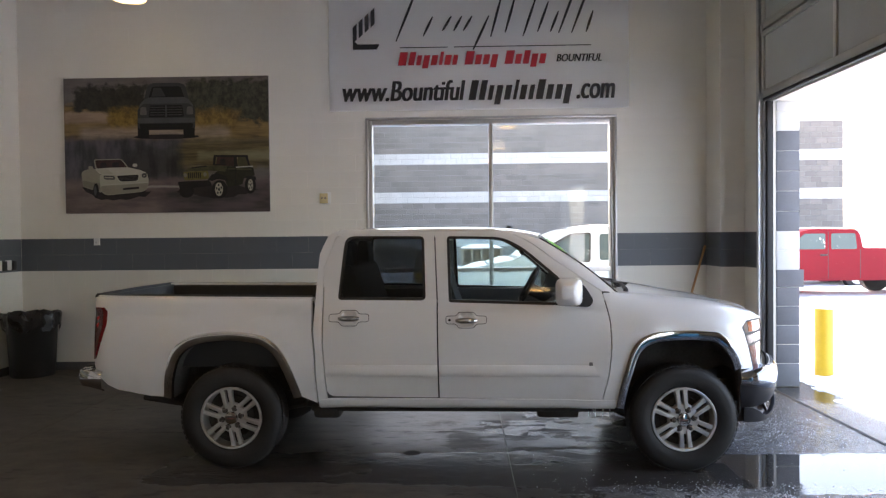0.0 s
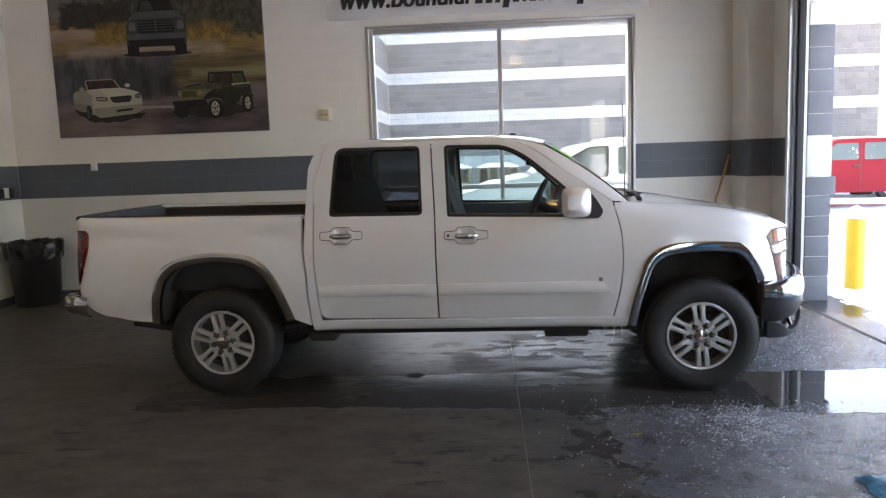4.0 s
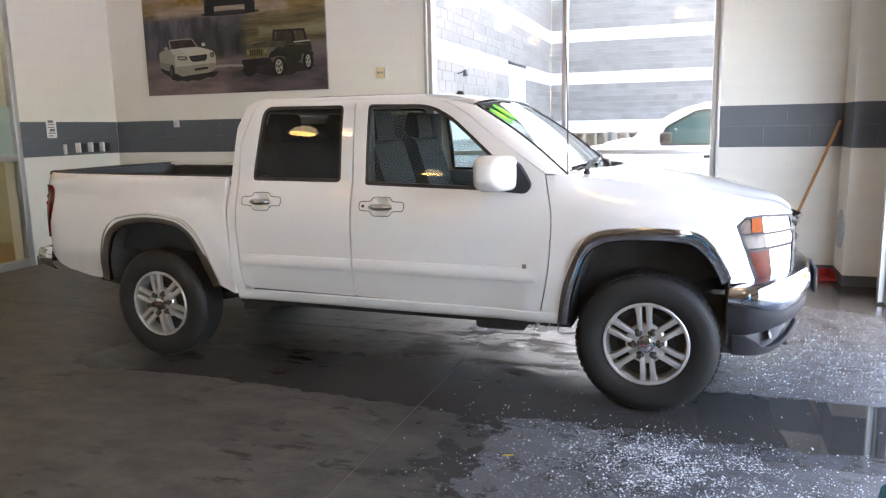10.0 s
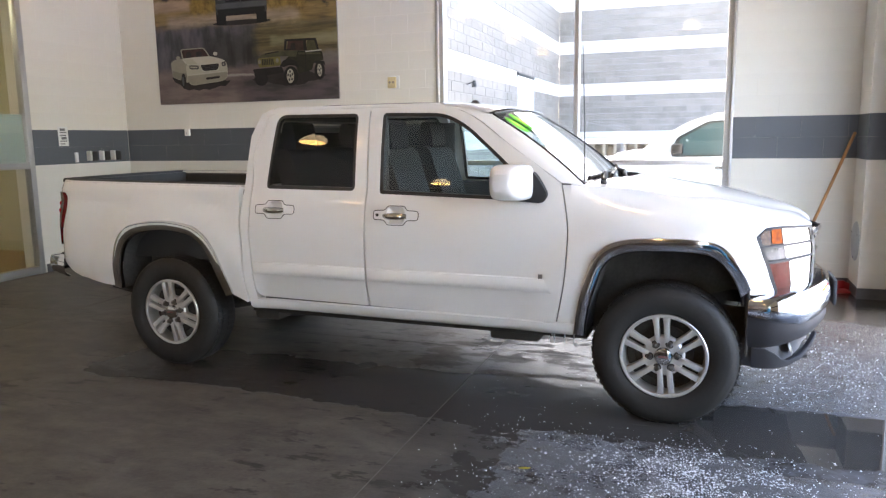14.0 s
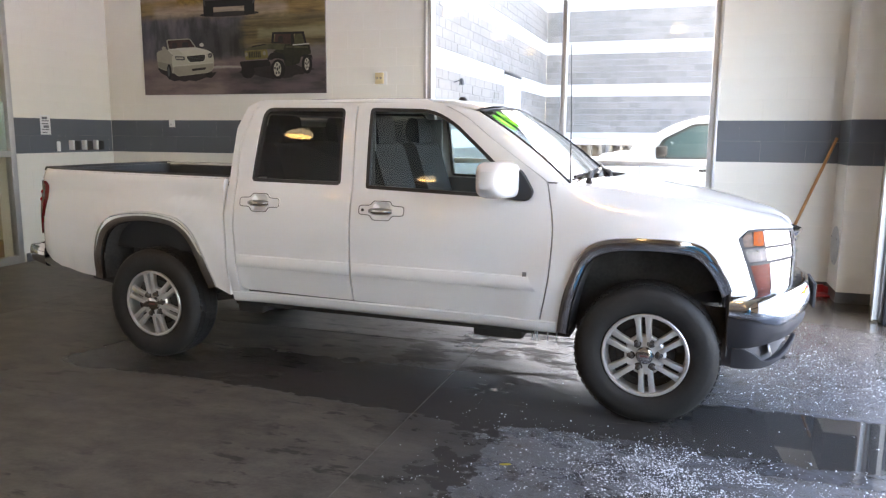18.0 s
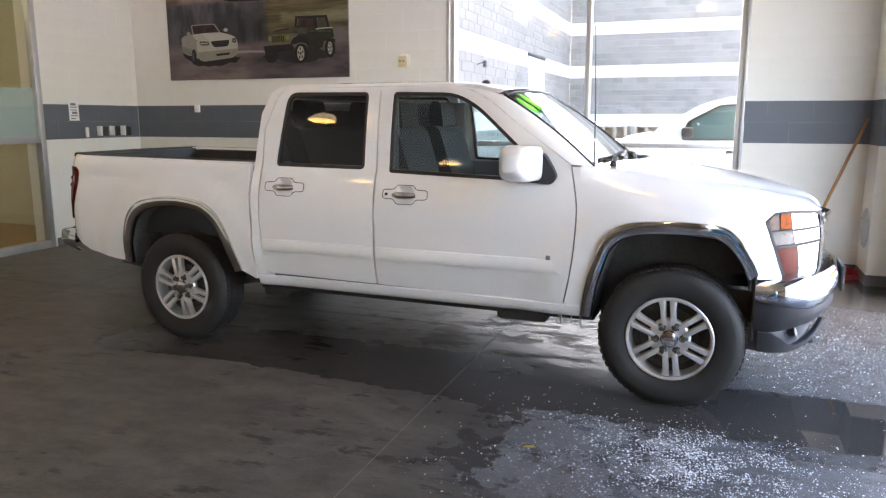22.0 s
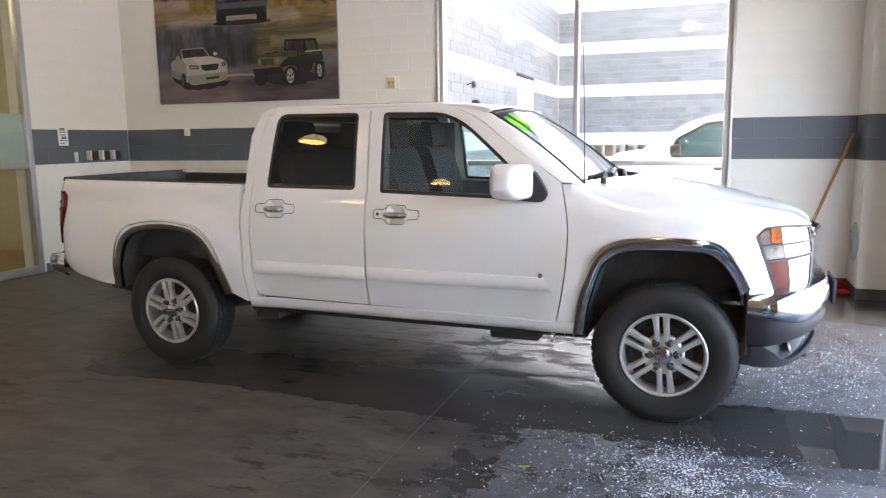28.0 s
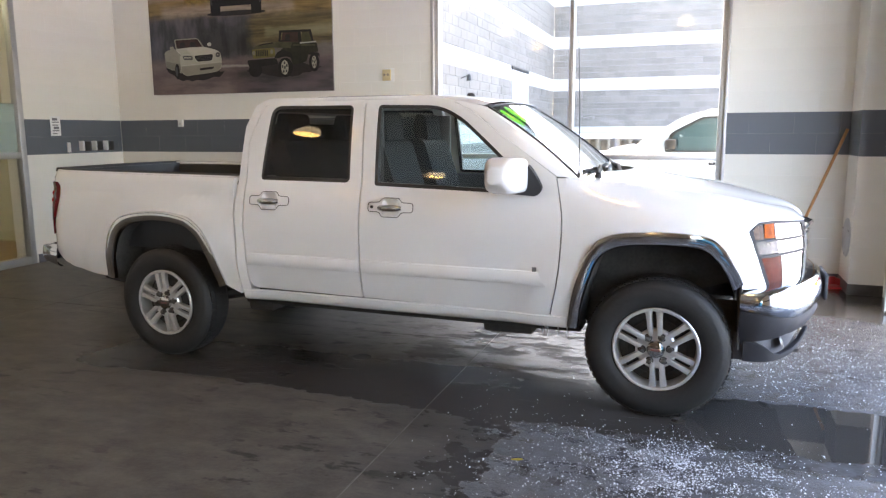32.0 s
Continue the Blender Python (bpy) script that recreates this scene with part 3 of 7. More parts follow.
def banded_wall(name, length, height, m, label, gap=None):
    ob = setting(name, box(bmesh.new(), 0, 0.006, -0.1, length, 0.4, height), M_MORTAR, label)
    ob.matrix_basis = m
    for white in (True, False):
        verts, faces = [], []
        zs = [0.0]
        while zs[-1] < height - 0.05:
            zs.append(zs[-1] + 0.2035)
        for r, z in enumerate(zs[:-1]):
            mid = z + 0.1
            w = any(a - 0.03 <= mid <= b + 0.03 for a, b in WHITE_BANDS)
            if w != white:
                continue
            u = -0.2035 * (r % 2)
            while u < length:
                a, b = max(u, 0) + 0.004, min(u + 0.407, length) - 0.004
                if b - a > 0.03 and not (gap and gap[0] < (a + b) / 2 < gap[1] and z < gap[2]):
                    n = len(verts)
                    d = rngb.uniform(0.0, 0.006)
                    za, zb = z + 0.004, z + 0.1995
                    verts += [(a, 0.008, za), (b, 0.008, za), (b, 0.008, zb), (a, 0.008, zb), (a + 0.006, -d, za + 0.006), (b - 0.006, -d, za + 0.006), (b - 0.006, -d, zb - 0.006), (a + 0.006, -d, zb - 0.006)]
                    faces += [(n + 4, n + 5, n + 6, n + 7), (n, n + 1, n + 5, n + 4), (n + 1, n + 2, n + 6, n + 5), (n + 2, n + 3, n + 7, n + 6), (n + 3, n, n + 4, n + 7)]
                u += 0.407
        data = bpy.data.meshes.new("block")
        data.from_pydata(verts, [], faces)
        data.materials.append(M_BLOCK_WHITE if white else M_BLOCK_GREY)
        blk = new("block", data)
        blk.parent = ob
        tagged(blk, kind="stuff")
    cap = part("parapet_cap", box(bmesh.new(), -0.05, -0.06, height, length + 0.05, 0.45, height + 0.08, 0.01), M_STEEL, ob)
    return ob


def island_tone(name, base, spread):
    """Split-face block whose tone varies from block to block."""
    m = material(name, base, 0.85, vary=0.18, scale=3, fine=60, bump=0.6)
    t = m.node_tree
    p = t.nodes["Principled BSDF"]
    old = p.inputs["Base Color"].links[0].from_socket
    geo, mr, hsv = t.nodes.new("ShaderNodeNewGeometry"), t.nodes.new("ShaderNodeMapRange"), t.nodes.new("ShaderNodeHueSaturation")
    mr.inputs["To Min"].default_value, mr.inputs["To Max"].default_value = 1 - spread, 1 + spread
    t.links.new(geo.outputs["Random Per Island"], mr.inputs["Value"])
    t.links.new(mr.outputs["Result"], hsv.inputs["Value"])
    t.links.new(old, hsv.inputs["Color"])
    t.links.new(hsv.outputs["Color"], p.inputs["Base Color"])
    return m


M_BLOCK_GREY = island_tone("grey_block", (0.19, 0.172, 0.155), 0.14)
M_BLOCK_WHITE = island_tone("white_block", (0.52, 0.505, 0.485), 0.06)
rngb = random.Random(11)
banded_wall("wing_facade", 17.26, 6.3, pose(1.79, 18, 0), "grey and white banded block building")
wing = banded_wall("wing_side", 17.7, 6.3, pose(1.79, 0.3, 0, 0, 0, 90), "grey and white banded block side wall", (11.7, 13.64, 3.2))
part("doorway_panel", box(bmesh.new(), 11.72, 0.0012, 0, 13.62, 0.0055, 3.16), M_WHITEPL, wing, "white service door", 0)
part("door_lintel", box(bmesh.new(), 11.62, -0.03, 3.16, 13.72, 0.0055, 3.24, 0.004), M_BLACKTRIM, wing)
for u in (11.64, 13.62):
    part("door_jamb", box(bmesh.new(), u, -0.012, 0, u + 0.08, 0.0055, 3.16, 0.003), M_STEEL, wing)
wl = thing("wall_lamp", pose(1.79, 7.42, 2.63), "small dark wall lamp on the block wall", "lamp")
part("arm", rod(bmesh.new(), (0, 0, 0), (0.18, 0, 0.06), 0.012), M_BLACKTRIM, wl)
part("shade", rod(bmesh.new(), (0.18, 0, -0.06), (0.18, 0, 0.08), 0.06, 0.03), M_BLACKTRIM, wl)

# ---- far trees behind the yard ----
bm = bmesh.new()
rngt = random.Random(3)
for i in range(260):
    x, y = rngt.uniform(20, 75), rngt.uniform(55, 75)
    h = rngt.uniform(1.8, 4.2)
    base = Vector((x, y, 0))
    rod(bm, base, base + Vector((rngt.uniform(-0.4, 0.4), 0, h)), 0.1, 0.02, 5, False)
    for k in range(7):
        a = base + Vector((0, 0, h * rngt.uniform(0.35, 0.9)))
        rod(bm, a, a + Vector((rngt.uniform(-1.4, 1.4), rngt.uniform(-1, 1), rngt.uniform(0.4, 1.6))), 0.04, 0.01, 4, False)
tagged(part("far_woods", bm, M_WOODS, None, "bare winter trees beyond the yard", 0), kind="stuff", category="trees")

# ---- the pickup truck; x forward from the rear axle, y to its left, z up ----
def curve(xs, ys):
    """A smooth line through a few knots."""
    xs, ys = np.array(xs, float), np.array(ys, float)
    h, d = np.diff(xs), np.diff(ys) / np.diff(xs)
    g = np.r_[d[0], [0 if a * b <= 0 else 2 * a * b / (a + b) for a, b in zip(d, d[1:])], d[-1]]

    def at(x):
        x = min(max(x, xs[0]), xs[-1])
        i = min(int(np.searchsorted(xs, x, "right")) - 1, len(h) - 1)
        t = (x - xs[i]) / h[i]
        return float((1 + 2 * t) * (1 - t) ** 2 * ys[i] + t * (1 - t) ** 2 * h[i] * g[i] + t * t * (3 - 2 * t) * ys[i + 1] + t * t * (t - 1) * h[i] * g[i + 1])
    return at


AXLES, HUB_Z, TYRE_R = (0.0, 3.2), 0.372, 0.374
half_width = curve([-1.06, -1.0, -0.93, -0.6, 0, 1, 2, 3, 3.3, 3.5, 3.6, 3.7, 3.8, 3.9, 3.97], [0.70, 0.752, 0.774, 0.795, 0.815, 0.832, 0.842, 0.842, 0.83, 0.80, 0.755, 0.665, 0.52, 0.33, 0.12])
tuck = curve([0.4, 0.5, 0.6, 0.72, 0.9, 1.0, 1.1, 1.18, 1.22, 1.3, 1.45, 1.6, 1.68, 1.72, 1.74], [0.07, 0.045, 0.018, 0.0, 0.0, 0.008, 0.028, 0.055, 0.07, 0.086, 0.119, 0.160, 0.19, 0.225, 0.26])
hood_height = curve([2.62, 2.95, 3.2, 3.4, 3.55, 3.7, 3.8, 3.85, 3.88, 3.905], [1.262, 1.235, 1.208, 1.184, 1.155, 1.116, 1.09, 1.07, 1.05, 1.032])


def flare(x, z):
    r = min(math.hypot(x - a, z - HUB_Z - 0.02) for a in AXLES)
    k = min(max((0.80 - r) / 0.12, 0), 1)
    return 0.02 * k * k * (3 - 2 * k)


def side(x, z):
    return half_width(x) - tuck(z) + flare(x, z)


def bed_side_y(x, z):
    lip = max(z - 1.17, 0) / 0.07
    return half_width(x) - min(tuck(z), 0.03) + flare(x, z) - 0.03 * lip * lip


def flat_pane(x, z):
    """Side glass, nearly flat from sill to roof."""
    h = z - 1.25
    x0, k = (1.1, -0.034) if x < 1.45 else (1.9, -0.007)
    return side(x0, 1.25) + k * (x - x0) - 0.19 * h - 0.15 * h * h


def panel(name, outline, holes, yf, s, mat, parent, label="", flange=0.022, inset=0.0, step=0.07):
    """A pressed sheet: an outline in x and z laid on the body's side, its edges folded inwards."""
    bm = bmesh.new()
    edges = []
    for loop in (outline, *holes):
        vs = [bm.verts.new((x, 0, z)) for x, z in loop]
        edges += [bm.edges.new((vs[i - 1], vs[i])) for i in range(len(vs))]
    bmesh.ops.triangle_fill(bm, use_beauty=True, edges=edges)
    xs, zs = [p[0] for p in outline], [p[1] for p in outline]
    for axis, lo, hi in ((0, min(xs), max(xs)), (2, min(zs), max(zs))):
        for k in range(1, int((hi - lo) / step) + 1):
            co, no = [0, 0, 0], [0, 0, 0]
            co[axis], no[axis] = lo + k * step, 1
            bmesh.ops.bisect_plane(bm, geom=[*bm.verts, *bm.edges, *bm.faces], plane_co=co, plane_no=no)
    outer = set(bm.faces)
    rim = [e for e in bm.edges if e.is_boundary]
    inner = {v: bm.verts.new((v.co.x, s * (yf(v.co.x, v.co.z) - inset - flange), v.co.z)) for v in {v for e in rim for v in e.verts}}
    for e in rim:
        a, b = e.verts
        e.smooth = False
        bm.faces.new((a, b, inner[b], inner[a])).material_index = 0
    for v in list(bm.verts):
        if v not in inner.values():
            v.co.y = s * (yf(v.co.x, v.co.z) - inset)
    bm.faces.ensure_lookup_table()
    bm.faces.index_update()
    flags = []
    for f in bm.faces:
        f.smooth = True
        if f in outer:
            f.normal_update()
            if f.normal.y * s < 0:
                f.normal_flip()
        flags.append(f in outer)
    data = bpy.data.meshes.new(name)
    bm.to_mesh(data)
    bm.free()
    data.materials.append(mat)
    normals, h = [], 0.004
    for poly, out in zip(data.polygons, flags):
        for li in poly.loop_indices:
            if not out:
                normals.append((0.0, 0.0, 0.0) if poly.normal.length < 0.5 else tuple(poly.normal))
                continue
            c = data.vertices[data.loops[li].vertex_index].co
            gx, gz = (yf(c.x + h, c.z) - yf(c.x - h, c.z)) / (2 * h), (yf(c.x, c.z + h) - yf(c.x, c.z - h)) / (2 * h)
            normals.append(tuple(Vector((-gx, s, -gz)).normalized()))
    data.normals_split_custom_set(normals)
    ob = new(name, data)
    ob.parent = parent
    return tagged(ob, label)


def shrunk(outline, d):
    """The outline moved inwards by d."""
    n, out = len(outline), []
    area = sum(a[0] * b[1] - b[0] * a[1] for a, b in zip(outline, outline[1:] + outline[:1]))
    sign = 1 if area > 0 else -1
    for i in range(n):
        a, p, b = Vector(outline[i - 1]), Vector(outline[i]), Vector(outline[(i + 1) % n])
        u, w = (p - a).normalized(), (b - p).normalized()
        m = Vector((-(u.y + w.y), u.x + w.x)) * sign
        out.append(tuple(p + m.normalized() * d))
    return out


def arch_line(ax, seg=20, grow=0.0):
    """The wheel arch's outer edge, from its rear foot over the top to its front foot."""
    front = ax > 1
    dx = [-0.49, -0.467, -0.42, -0.325, -0.19, 0.0, 0.17, 0.275, 0.37, 0.455, 0.515] if not front else [-0.463, -0.44, -0.405, -0.34, -0.22, 0.0, 0.16, 0.245, 0.315, 0.37, 0.402]
    dz = [0.52, 0.68, 0.84, 0.935, 0.975, 0.99, 0.975, 0.945, 0.865, 0.71, 0.53] if not front else [0.455, 0.60, 0.735, 0.90, 0.973, 0.99, 0.983, 0.965, 0.905, 0.82, 0.74]
    return [(ax + x * (1 - grow), HUB_Z + (z - HUB_Z) * (1 - grow)) for x, z in zip(dx, dz)]


def smooth_line(pts, k=4):
    """More points along a line, by Catmull-Rom."""
    out = []
    for i in range(len(pts) - 1):
        p0, p1, p2, p3 = (np.array(pts[min(max(j, 0), len(pts) - 1)]) for j in (i - 1, i, i + 1, i + 2))
        for j in range(k):
            t = j / k
            out.append(tuple(0.5 * (2 * p1 + (p2 - p0) * t + (2 * p0 - 5 * p1 + 4 * p2 - p3) * t * t + (3 * p1 - p0 - 3 * p2 + p3) * t ** 3)))
    return out + [tuple(pts[-1])]


truck = thing("pickup_truck", pose(3.356, -3.168, 0, 0, 0, -1.645), "white crew cab pickup truck with chrome arch trims on wet concrete", "pickup truck")

REAR_WIN = rounded([(0.774, 1.212), (1.407, 1.205), (1.392, 1.662), (0.815, 1.668)], [0.03, 0.035, 0.035, 0.07])
FRONT_WIN = rounded([(1.571, 1.192), (2.47, 1.165), (2.52, 1.205), (2.30, 1.408), (2.09, 1.585), (1.95, 1.652), (1.555, 1.662)], [0.02, 0, 0, 0.1, 0.2, 0.2, 0.03])
FRONT_GAP = smooth_line([(2.634, 0.508), (2.672, 0.68), (2.69, 0.82), (2.695, 0.95), (2.687, 1.08), (2.645, 1.262)])
gap_x = curve([p[1] for p in FRONT_GAP], [p[0] for p in FRONT_GAP])
ARCH_R, ARCH_F = smooth_line(arch_line(0.0)), smooth_line(arch_line(3.2))
for s in (-1, 1):
    # the load bed's side
    panel("bed_side", [(-1.045, 1.24), (-1.05, 0.73), (-1.0, 0.665), (-0.93, 0.60), (-0.85, 0.562), (-0.6, 0.527), *ARCH_R, (0.63, 0.485), (0.612, 0.79), (0.592, 1.0), (0.588, 1.222)], [], bed_side_y, s, M_WHITE_CAR, truck, flange=0.05)
    # doors with their window openings
    bowls = [rounded([(hx - 0.055, hz - 0.05), (hx + 0.055, hz - 0.05), (hx + 0.055, hz + 0.047), (hx - 0.055, hz + 0.047)], 0.035, 4) for hx, hz in ((0.862, 1.088), (1.695, 1.072))]
    rear = panel("rear_door", rounded([(0.705, 0.527), (1.492, 0.52), (1.484, 1.2), (1.462, 1.702), (0.77, 1.706), (0.675, 1.45), (0.676, 0.9)], [0.06, 0.01, 0, 0.003, 0.12, 0.1, 0]), [REAR_WIN, bowls[0]], side, s, M_WHITE_CAR, truck)
    front = panel("front_door", [(1.502, 0.52), *FRONT_GAP, (2.30, 1.502), (2.17, 1.60), (2.09, 1.645), (2.0, 1.68), (1.85, 1.702), (1.471, 1.702), (1.494, 1.2)], [FRONT_WIN, bowls[1]], side, s, M_WHITE_CAR, truck)
    for door, win, tint, x0, x1 in ((rear, REAR_WIN, M_TINT, 0.70, 1.488), (front, FRONT_WIN, M_SIDEGLASS, 1.506, 2.575)):
        panel("window_seal", win, [shrunk(win, 0.02)], side, s, M_SEAL, door, "black rubber seal", flange=0.03, inset=0.004)
        pane = panel("window_pane", shrunk(win, 0.016), [], flat_pane, s, tint, door, "dark tinted privacy glass" if door is rear else "clear side window glass", flange=0.003, inset=0.016, step=0.2)
        pane.visible_shadow = False
        # body-coloured moulding along the door
        bm = bmesh.new()
        prof = [(0.676, 0.001), (0.679, 0.013), (0.690, 0.019), (0.712, 0.020), (0.738, 0.016), (0.752, 0.011), (0.757, 0.001)]
        n = 16
        rings = []
        for i in range(n + 1):
            x = x0 + (x1 - x0) * i / n
            k = 1.0 if 0 < i < n else 0.35
            lift = 0.02 * max(0.0, (x - 2.48) / 0.1) if door is front else 0
            rings.append([bm.verts.new((x + (0.045 * (0.757 - z) / 0.08 if door is front and i == n else 0), s * (side(x, z) + o * k - (0.004 if o < 0.005 else 0)), z)) for z, o in prof])
        skin(bm, rings, False)
        part("side_moulding", bm, M_WHITE_CAR, door)
        # handle: a shallow cup with a chrome grip
        hx, hz = (0.862, 1.088) if door is rear else (1.695, 1.072)
        cup = rounded([(hx - 0.145, hz - 0.028), (hx - 0.07, hz - 0.03), (hx - 0.055, hz - 0.058), (hx + 0.055, hz - 0.058), (hx + 0.07, hz - 0.03), (hx + 0.145, hz - 0.028), (hx + 0.145, hz + 0.028), (hx + 0.07, hz + 0.03), (hx + 0.055, hz + 0.055), (hx - 0.055, hz + 0.055), (hx - 0.07, hz + 0.03), (hx - 0.145, hz + 0.028)], 0.02, 3)
        handle = panel("handle", cup, [shrunk(bowls[0] if door is rear else bowls[1], -0.001)], lambda x, z: side(x, z) + 0.005, s, M_WHITE_CAR, door, flange=0.012, step=0.05)
        gap = panel("handle_gasket", cup, [shrunk(cup, 0.004)], lambda x, z: side(x, z) + 0.0062, s, M_SEAL, handle, "thin dark gasket", flange=0.004, step=0.3)
        bowl = bowls[0] if door is rear else bowls[1]
        panel("handle_recess", shrunk(bowl, -0.001), [], lambda x, z: side(x, z) + 0.005 - 0.03 * max(0.0, 1 - max(abs(x - hx) / 0.056, abs(z - hz) / 0.05) ** 2.5), s, M_WHITE_CAR, handle, flange=0.002, step=0.012)
        bm = bmesh.new()
        pts = [(hx - 0.07 + 0.14 * i / 8, s * (side(hx, hz) + 0.012 + 0.022 * math.sin(math.pi * i / 8)), hz - 0.004) for i in range(9)]
        tube(bm, pts, [0.013, 0.018, 0.020, 0.021, 0.021, 0.021, 0.020, 0.018, 0.013], 12)
        part("grip", bm, M_CHROME, handle, "chrome grip")
        if door is front:
            bm = bmesh.new()
            rod(bm, (hx - 0.118, s * (side(hx, hz) + 0.002), hz), (hx - 0.118, s * (side(hx, hz) + 0.009), hz), 0.009, seg=12)
            part("key_lock", bm, M_SEAL, handle, "small dark key lock")
            bm = box(bmesh.new(), 2.544, s * (side(2.56, 0.765) - 0.002), 0.752, 2.568, s * (side(2.56, 0.765) + 0.004), 0.778, 0.002)
            part("badge", bm, M_ALLOY_DARK, door, "small grey square badge")
    # front wing: side below, shoulder above
    panel("wing", [(2.640, 0.50), *[(p[0] + 0.007, p[1]) for p in FRONT_GAP if 0.52 < p[1] < 0.99], (2.70, 1.0), (3.616, 1.0), (3.638, 0.945), (3.665, 0.87), (3.694, 0.78), (3.722, 0.705), (3.60, 0.716), *ARCH_F[::-1], (2.73, 0.452)], [], side, s, M_WHITE_CAR, truck, flange=0.03)
    # sill
    bm = bmesh.new()
    rings = []
    for i in range(25):
        x = 0.645 + (2.728 - 0.645) * i / 24
        rings.append([bm.verts.new((x, s * (side(x, 0.512) - d), z)) for z, d in ((0.514, 0.006), (0.505, -0.006), (0.472, 0.0), (0.448, 0.016), (0.434, 0.05), (0.434, 0.12))])
    skin(bm, rings, False)
    part("sill", bm, M_WHITE_CAR, truck)
    # cab corner behind the rear door
    panel("cab_corner", [(0.638, 0.45), (0.699, 0.50), (0.668, 0.9), (0.667, 1.44), (0.765, 1.712), (0.69, 1.675), (0.632, 1.54), (0.613, 1.226), (0.605, 1.0), (0.624, 0.79)], [], side, s, M_WHITE_CAR, truck, flange=0.03)
    panel("cab_pillar", [(0.645, 1.30), (0.72, 1.30), (0.72, 1.44), (0.775, 1.63), (0.83, 1.69), (0.92, 1.70), (0.80, 1.712), (0.69, 1.672), (0.642, 1.55)], [], side, s, M_WHITE_CAR, truck, inset=0.007, flange=0.01)
    part("door_gap_backing", box(bmesh.new(), 1.455, s * 0.60, 0.53, 1.51, s * 0.745, 1.19), M_SEAL, truck)
    panel("roof_side", [(0.745, 1.69), (2.02, 1.66), (1.9, 1.712), (0.79, 1.716)], [], side, s, M_WHITE_CAR, truck, inset=0.003, flange=0.02)
    # bright arch trims and dark wheel housings
    for ax, line, rr in ((0.0, ARCH_R, 0.46), (3.2, ARCH_F, 0.43)):
        bm = bmesh.new()
        fn = bed_side_y if ax < 1 else side
        rings = []
        for i, (x, z) in enumerate(line):
            cx, cz = ax, HUB_Z
            rings.append([bm.verts.new((cx + (x - cx) * (1 + g), s * (fn(x, z) + o), cz + (z - cz) * (1 + g * 0.9))) for g, o in ((0.012, -0.002), (0.010, 0.013), (-0.010, 0.016), (-0.045, 0.016), (-0.075, 0.013), (-0.10, 0.007), (-0.112, -0.004), (-0.114, -0.02))])
        skin(bm, rings, False)
        part("arch_trim", bm, M_CHROME, truck, "polished chrome wheel arch trim")
        bm = bmesh.new()
        rings = []
        for x, z in line:
            q = (ax + (x - ax) * 0.895, HUB_Z + (z - HUB_Z) * 0.905)
            rings.append([bm.verts.new((q[0], s * y, q[1])) for y in (0.79, 0.65, 0.52)])
        skin(bm, rings, False)
        bm.faces.new([r[2] for r in rings])
        part("wheel_housing", bm, M_LINER, truck, "black wheel housing liner")

# bonnet, shoulders and scuttle
def shoulder(x, theta):
    w, h, z0 = half_width(x), hood_height(x), 1.0 + 0.048 * min(1.0, max(0.0, (x - 3.612) / 0.05)) - 0.14 * max(0.0, x - 3.75)
    r = min(0.27, w * 0.8)
    z = z0 + (h - z0) * math.sin(theta)
    k = min(1.0, max(0.0, (x - 2.69) / 0.32))
    k = k * k * (3 - 2 * k)
    round_ = w - tuck(1.0) - r * (1 - math.cos(theta)) + flare(x, 1.0) * math.cos(theta)
    return round_ * k + (1 - k) * side(x, z), z


def bowed(x, y):
    """The bonnet's rear edge bows forward in the middle."""
    k = max(0.0, (3.3 - x) / 0.6)
    return x + 0.27 * k * (1 - min(abs(y) / 0.6, 1) ** 2)


ST = [2.70, 2.76, 2.83, 2.92, 3.02, 3.14, 3.26, 3.38, 3.48, 3.55, 3.612]
NOSE = ST + [3.635, 3.66, 3.70, 3.74, 3.78, 3.82, 3.855, 3.88, 3.905]
for s in (-1, 1):
    bm = bmesh.new()
    rings = []
    for x in ST:
        rings.append([bm.verts.new((x, s * y, z)) for y, z in (shoulder(x, radians(a)) for a in (0, 9, 18, 27, 36, 45, 55, 65, 75, 82))])
    skin(bm, rings, False)
    back = rings[0]
    part("wing_top", bm, M_WHITE_CAR, truck)
    bm = bmesh.new()
    rings = []
    for a in (0, 9, 18, 27, 36, 45, 55, 65, 75, 82):
        y, z = shoulder(2.70, radians(a))
        x0 = gap_x(min(z, 1.262)) + 0.007
        rings.append([bm.verts.new((x0 + (2.701 - x0) * k / 3, s * (y + 0.0003), z)) for k in range(4)])
    skin(bm, rings, False)
    part("wing_corner", bm, M_WHITE_CAR, truck)
bm = bmesh.new()
rings = []
for x in NOSE:
    half = []
    for a in (83, 86.5, 90):
        y, z = shoulder(x, radians(a))
        half.append((y, z))
    y0 = half[-1][0]
    for k in (0.75, 0.5, 0.25, 0.0):
        half.append((y0 * k, hood_height(x) + 0.018 * (1 - k * k)))
    row = [(bowed(x, y), -y, z) for y, z in half] + [(bowed(x, y), y, z) for y, z in half[-2::-1]]
    rings.append([bm.verts.new(p) for p in row])
rings.append([bm.verts.new(v.co + Vector((0.014, 0, -0.022))) for v in rings[-1]])
rings.append([bm.verts.new(v.co + Vector((0.004, 0, -0.03))) for v in rings[-1]])
skin(bm, rings, False)
part("bonnet", bm, M_WHITE_CAR, truck)
bm = bmesh.new()
rings = []
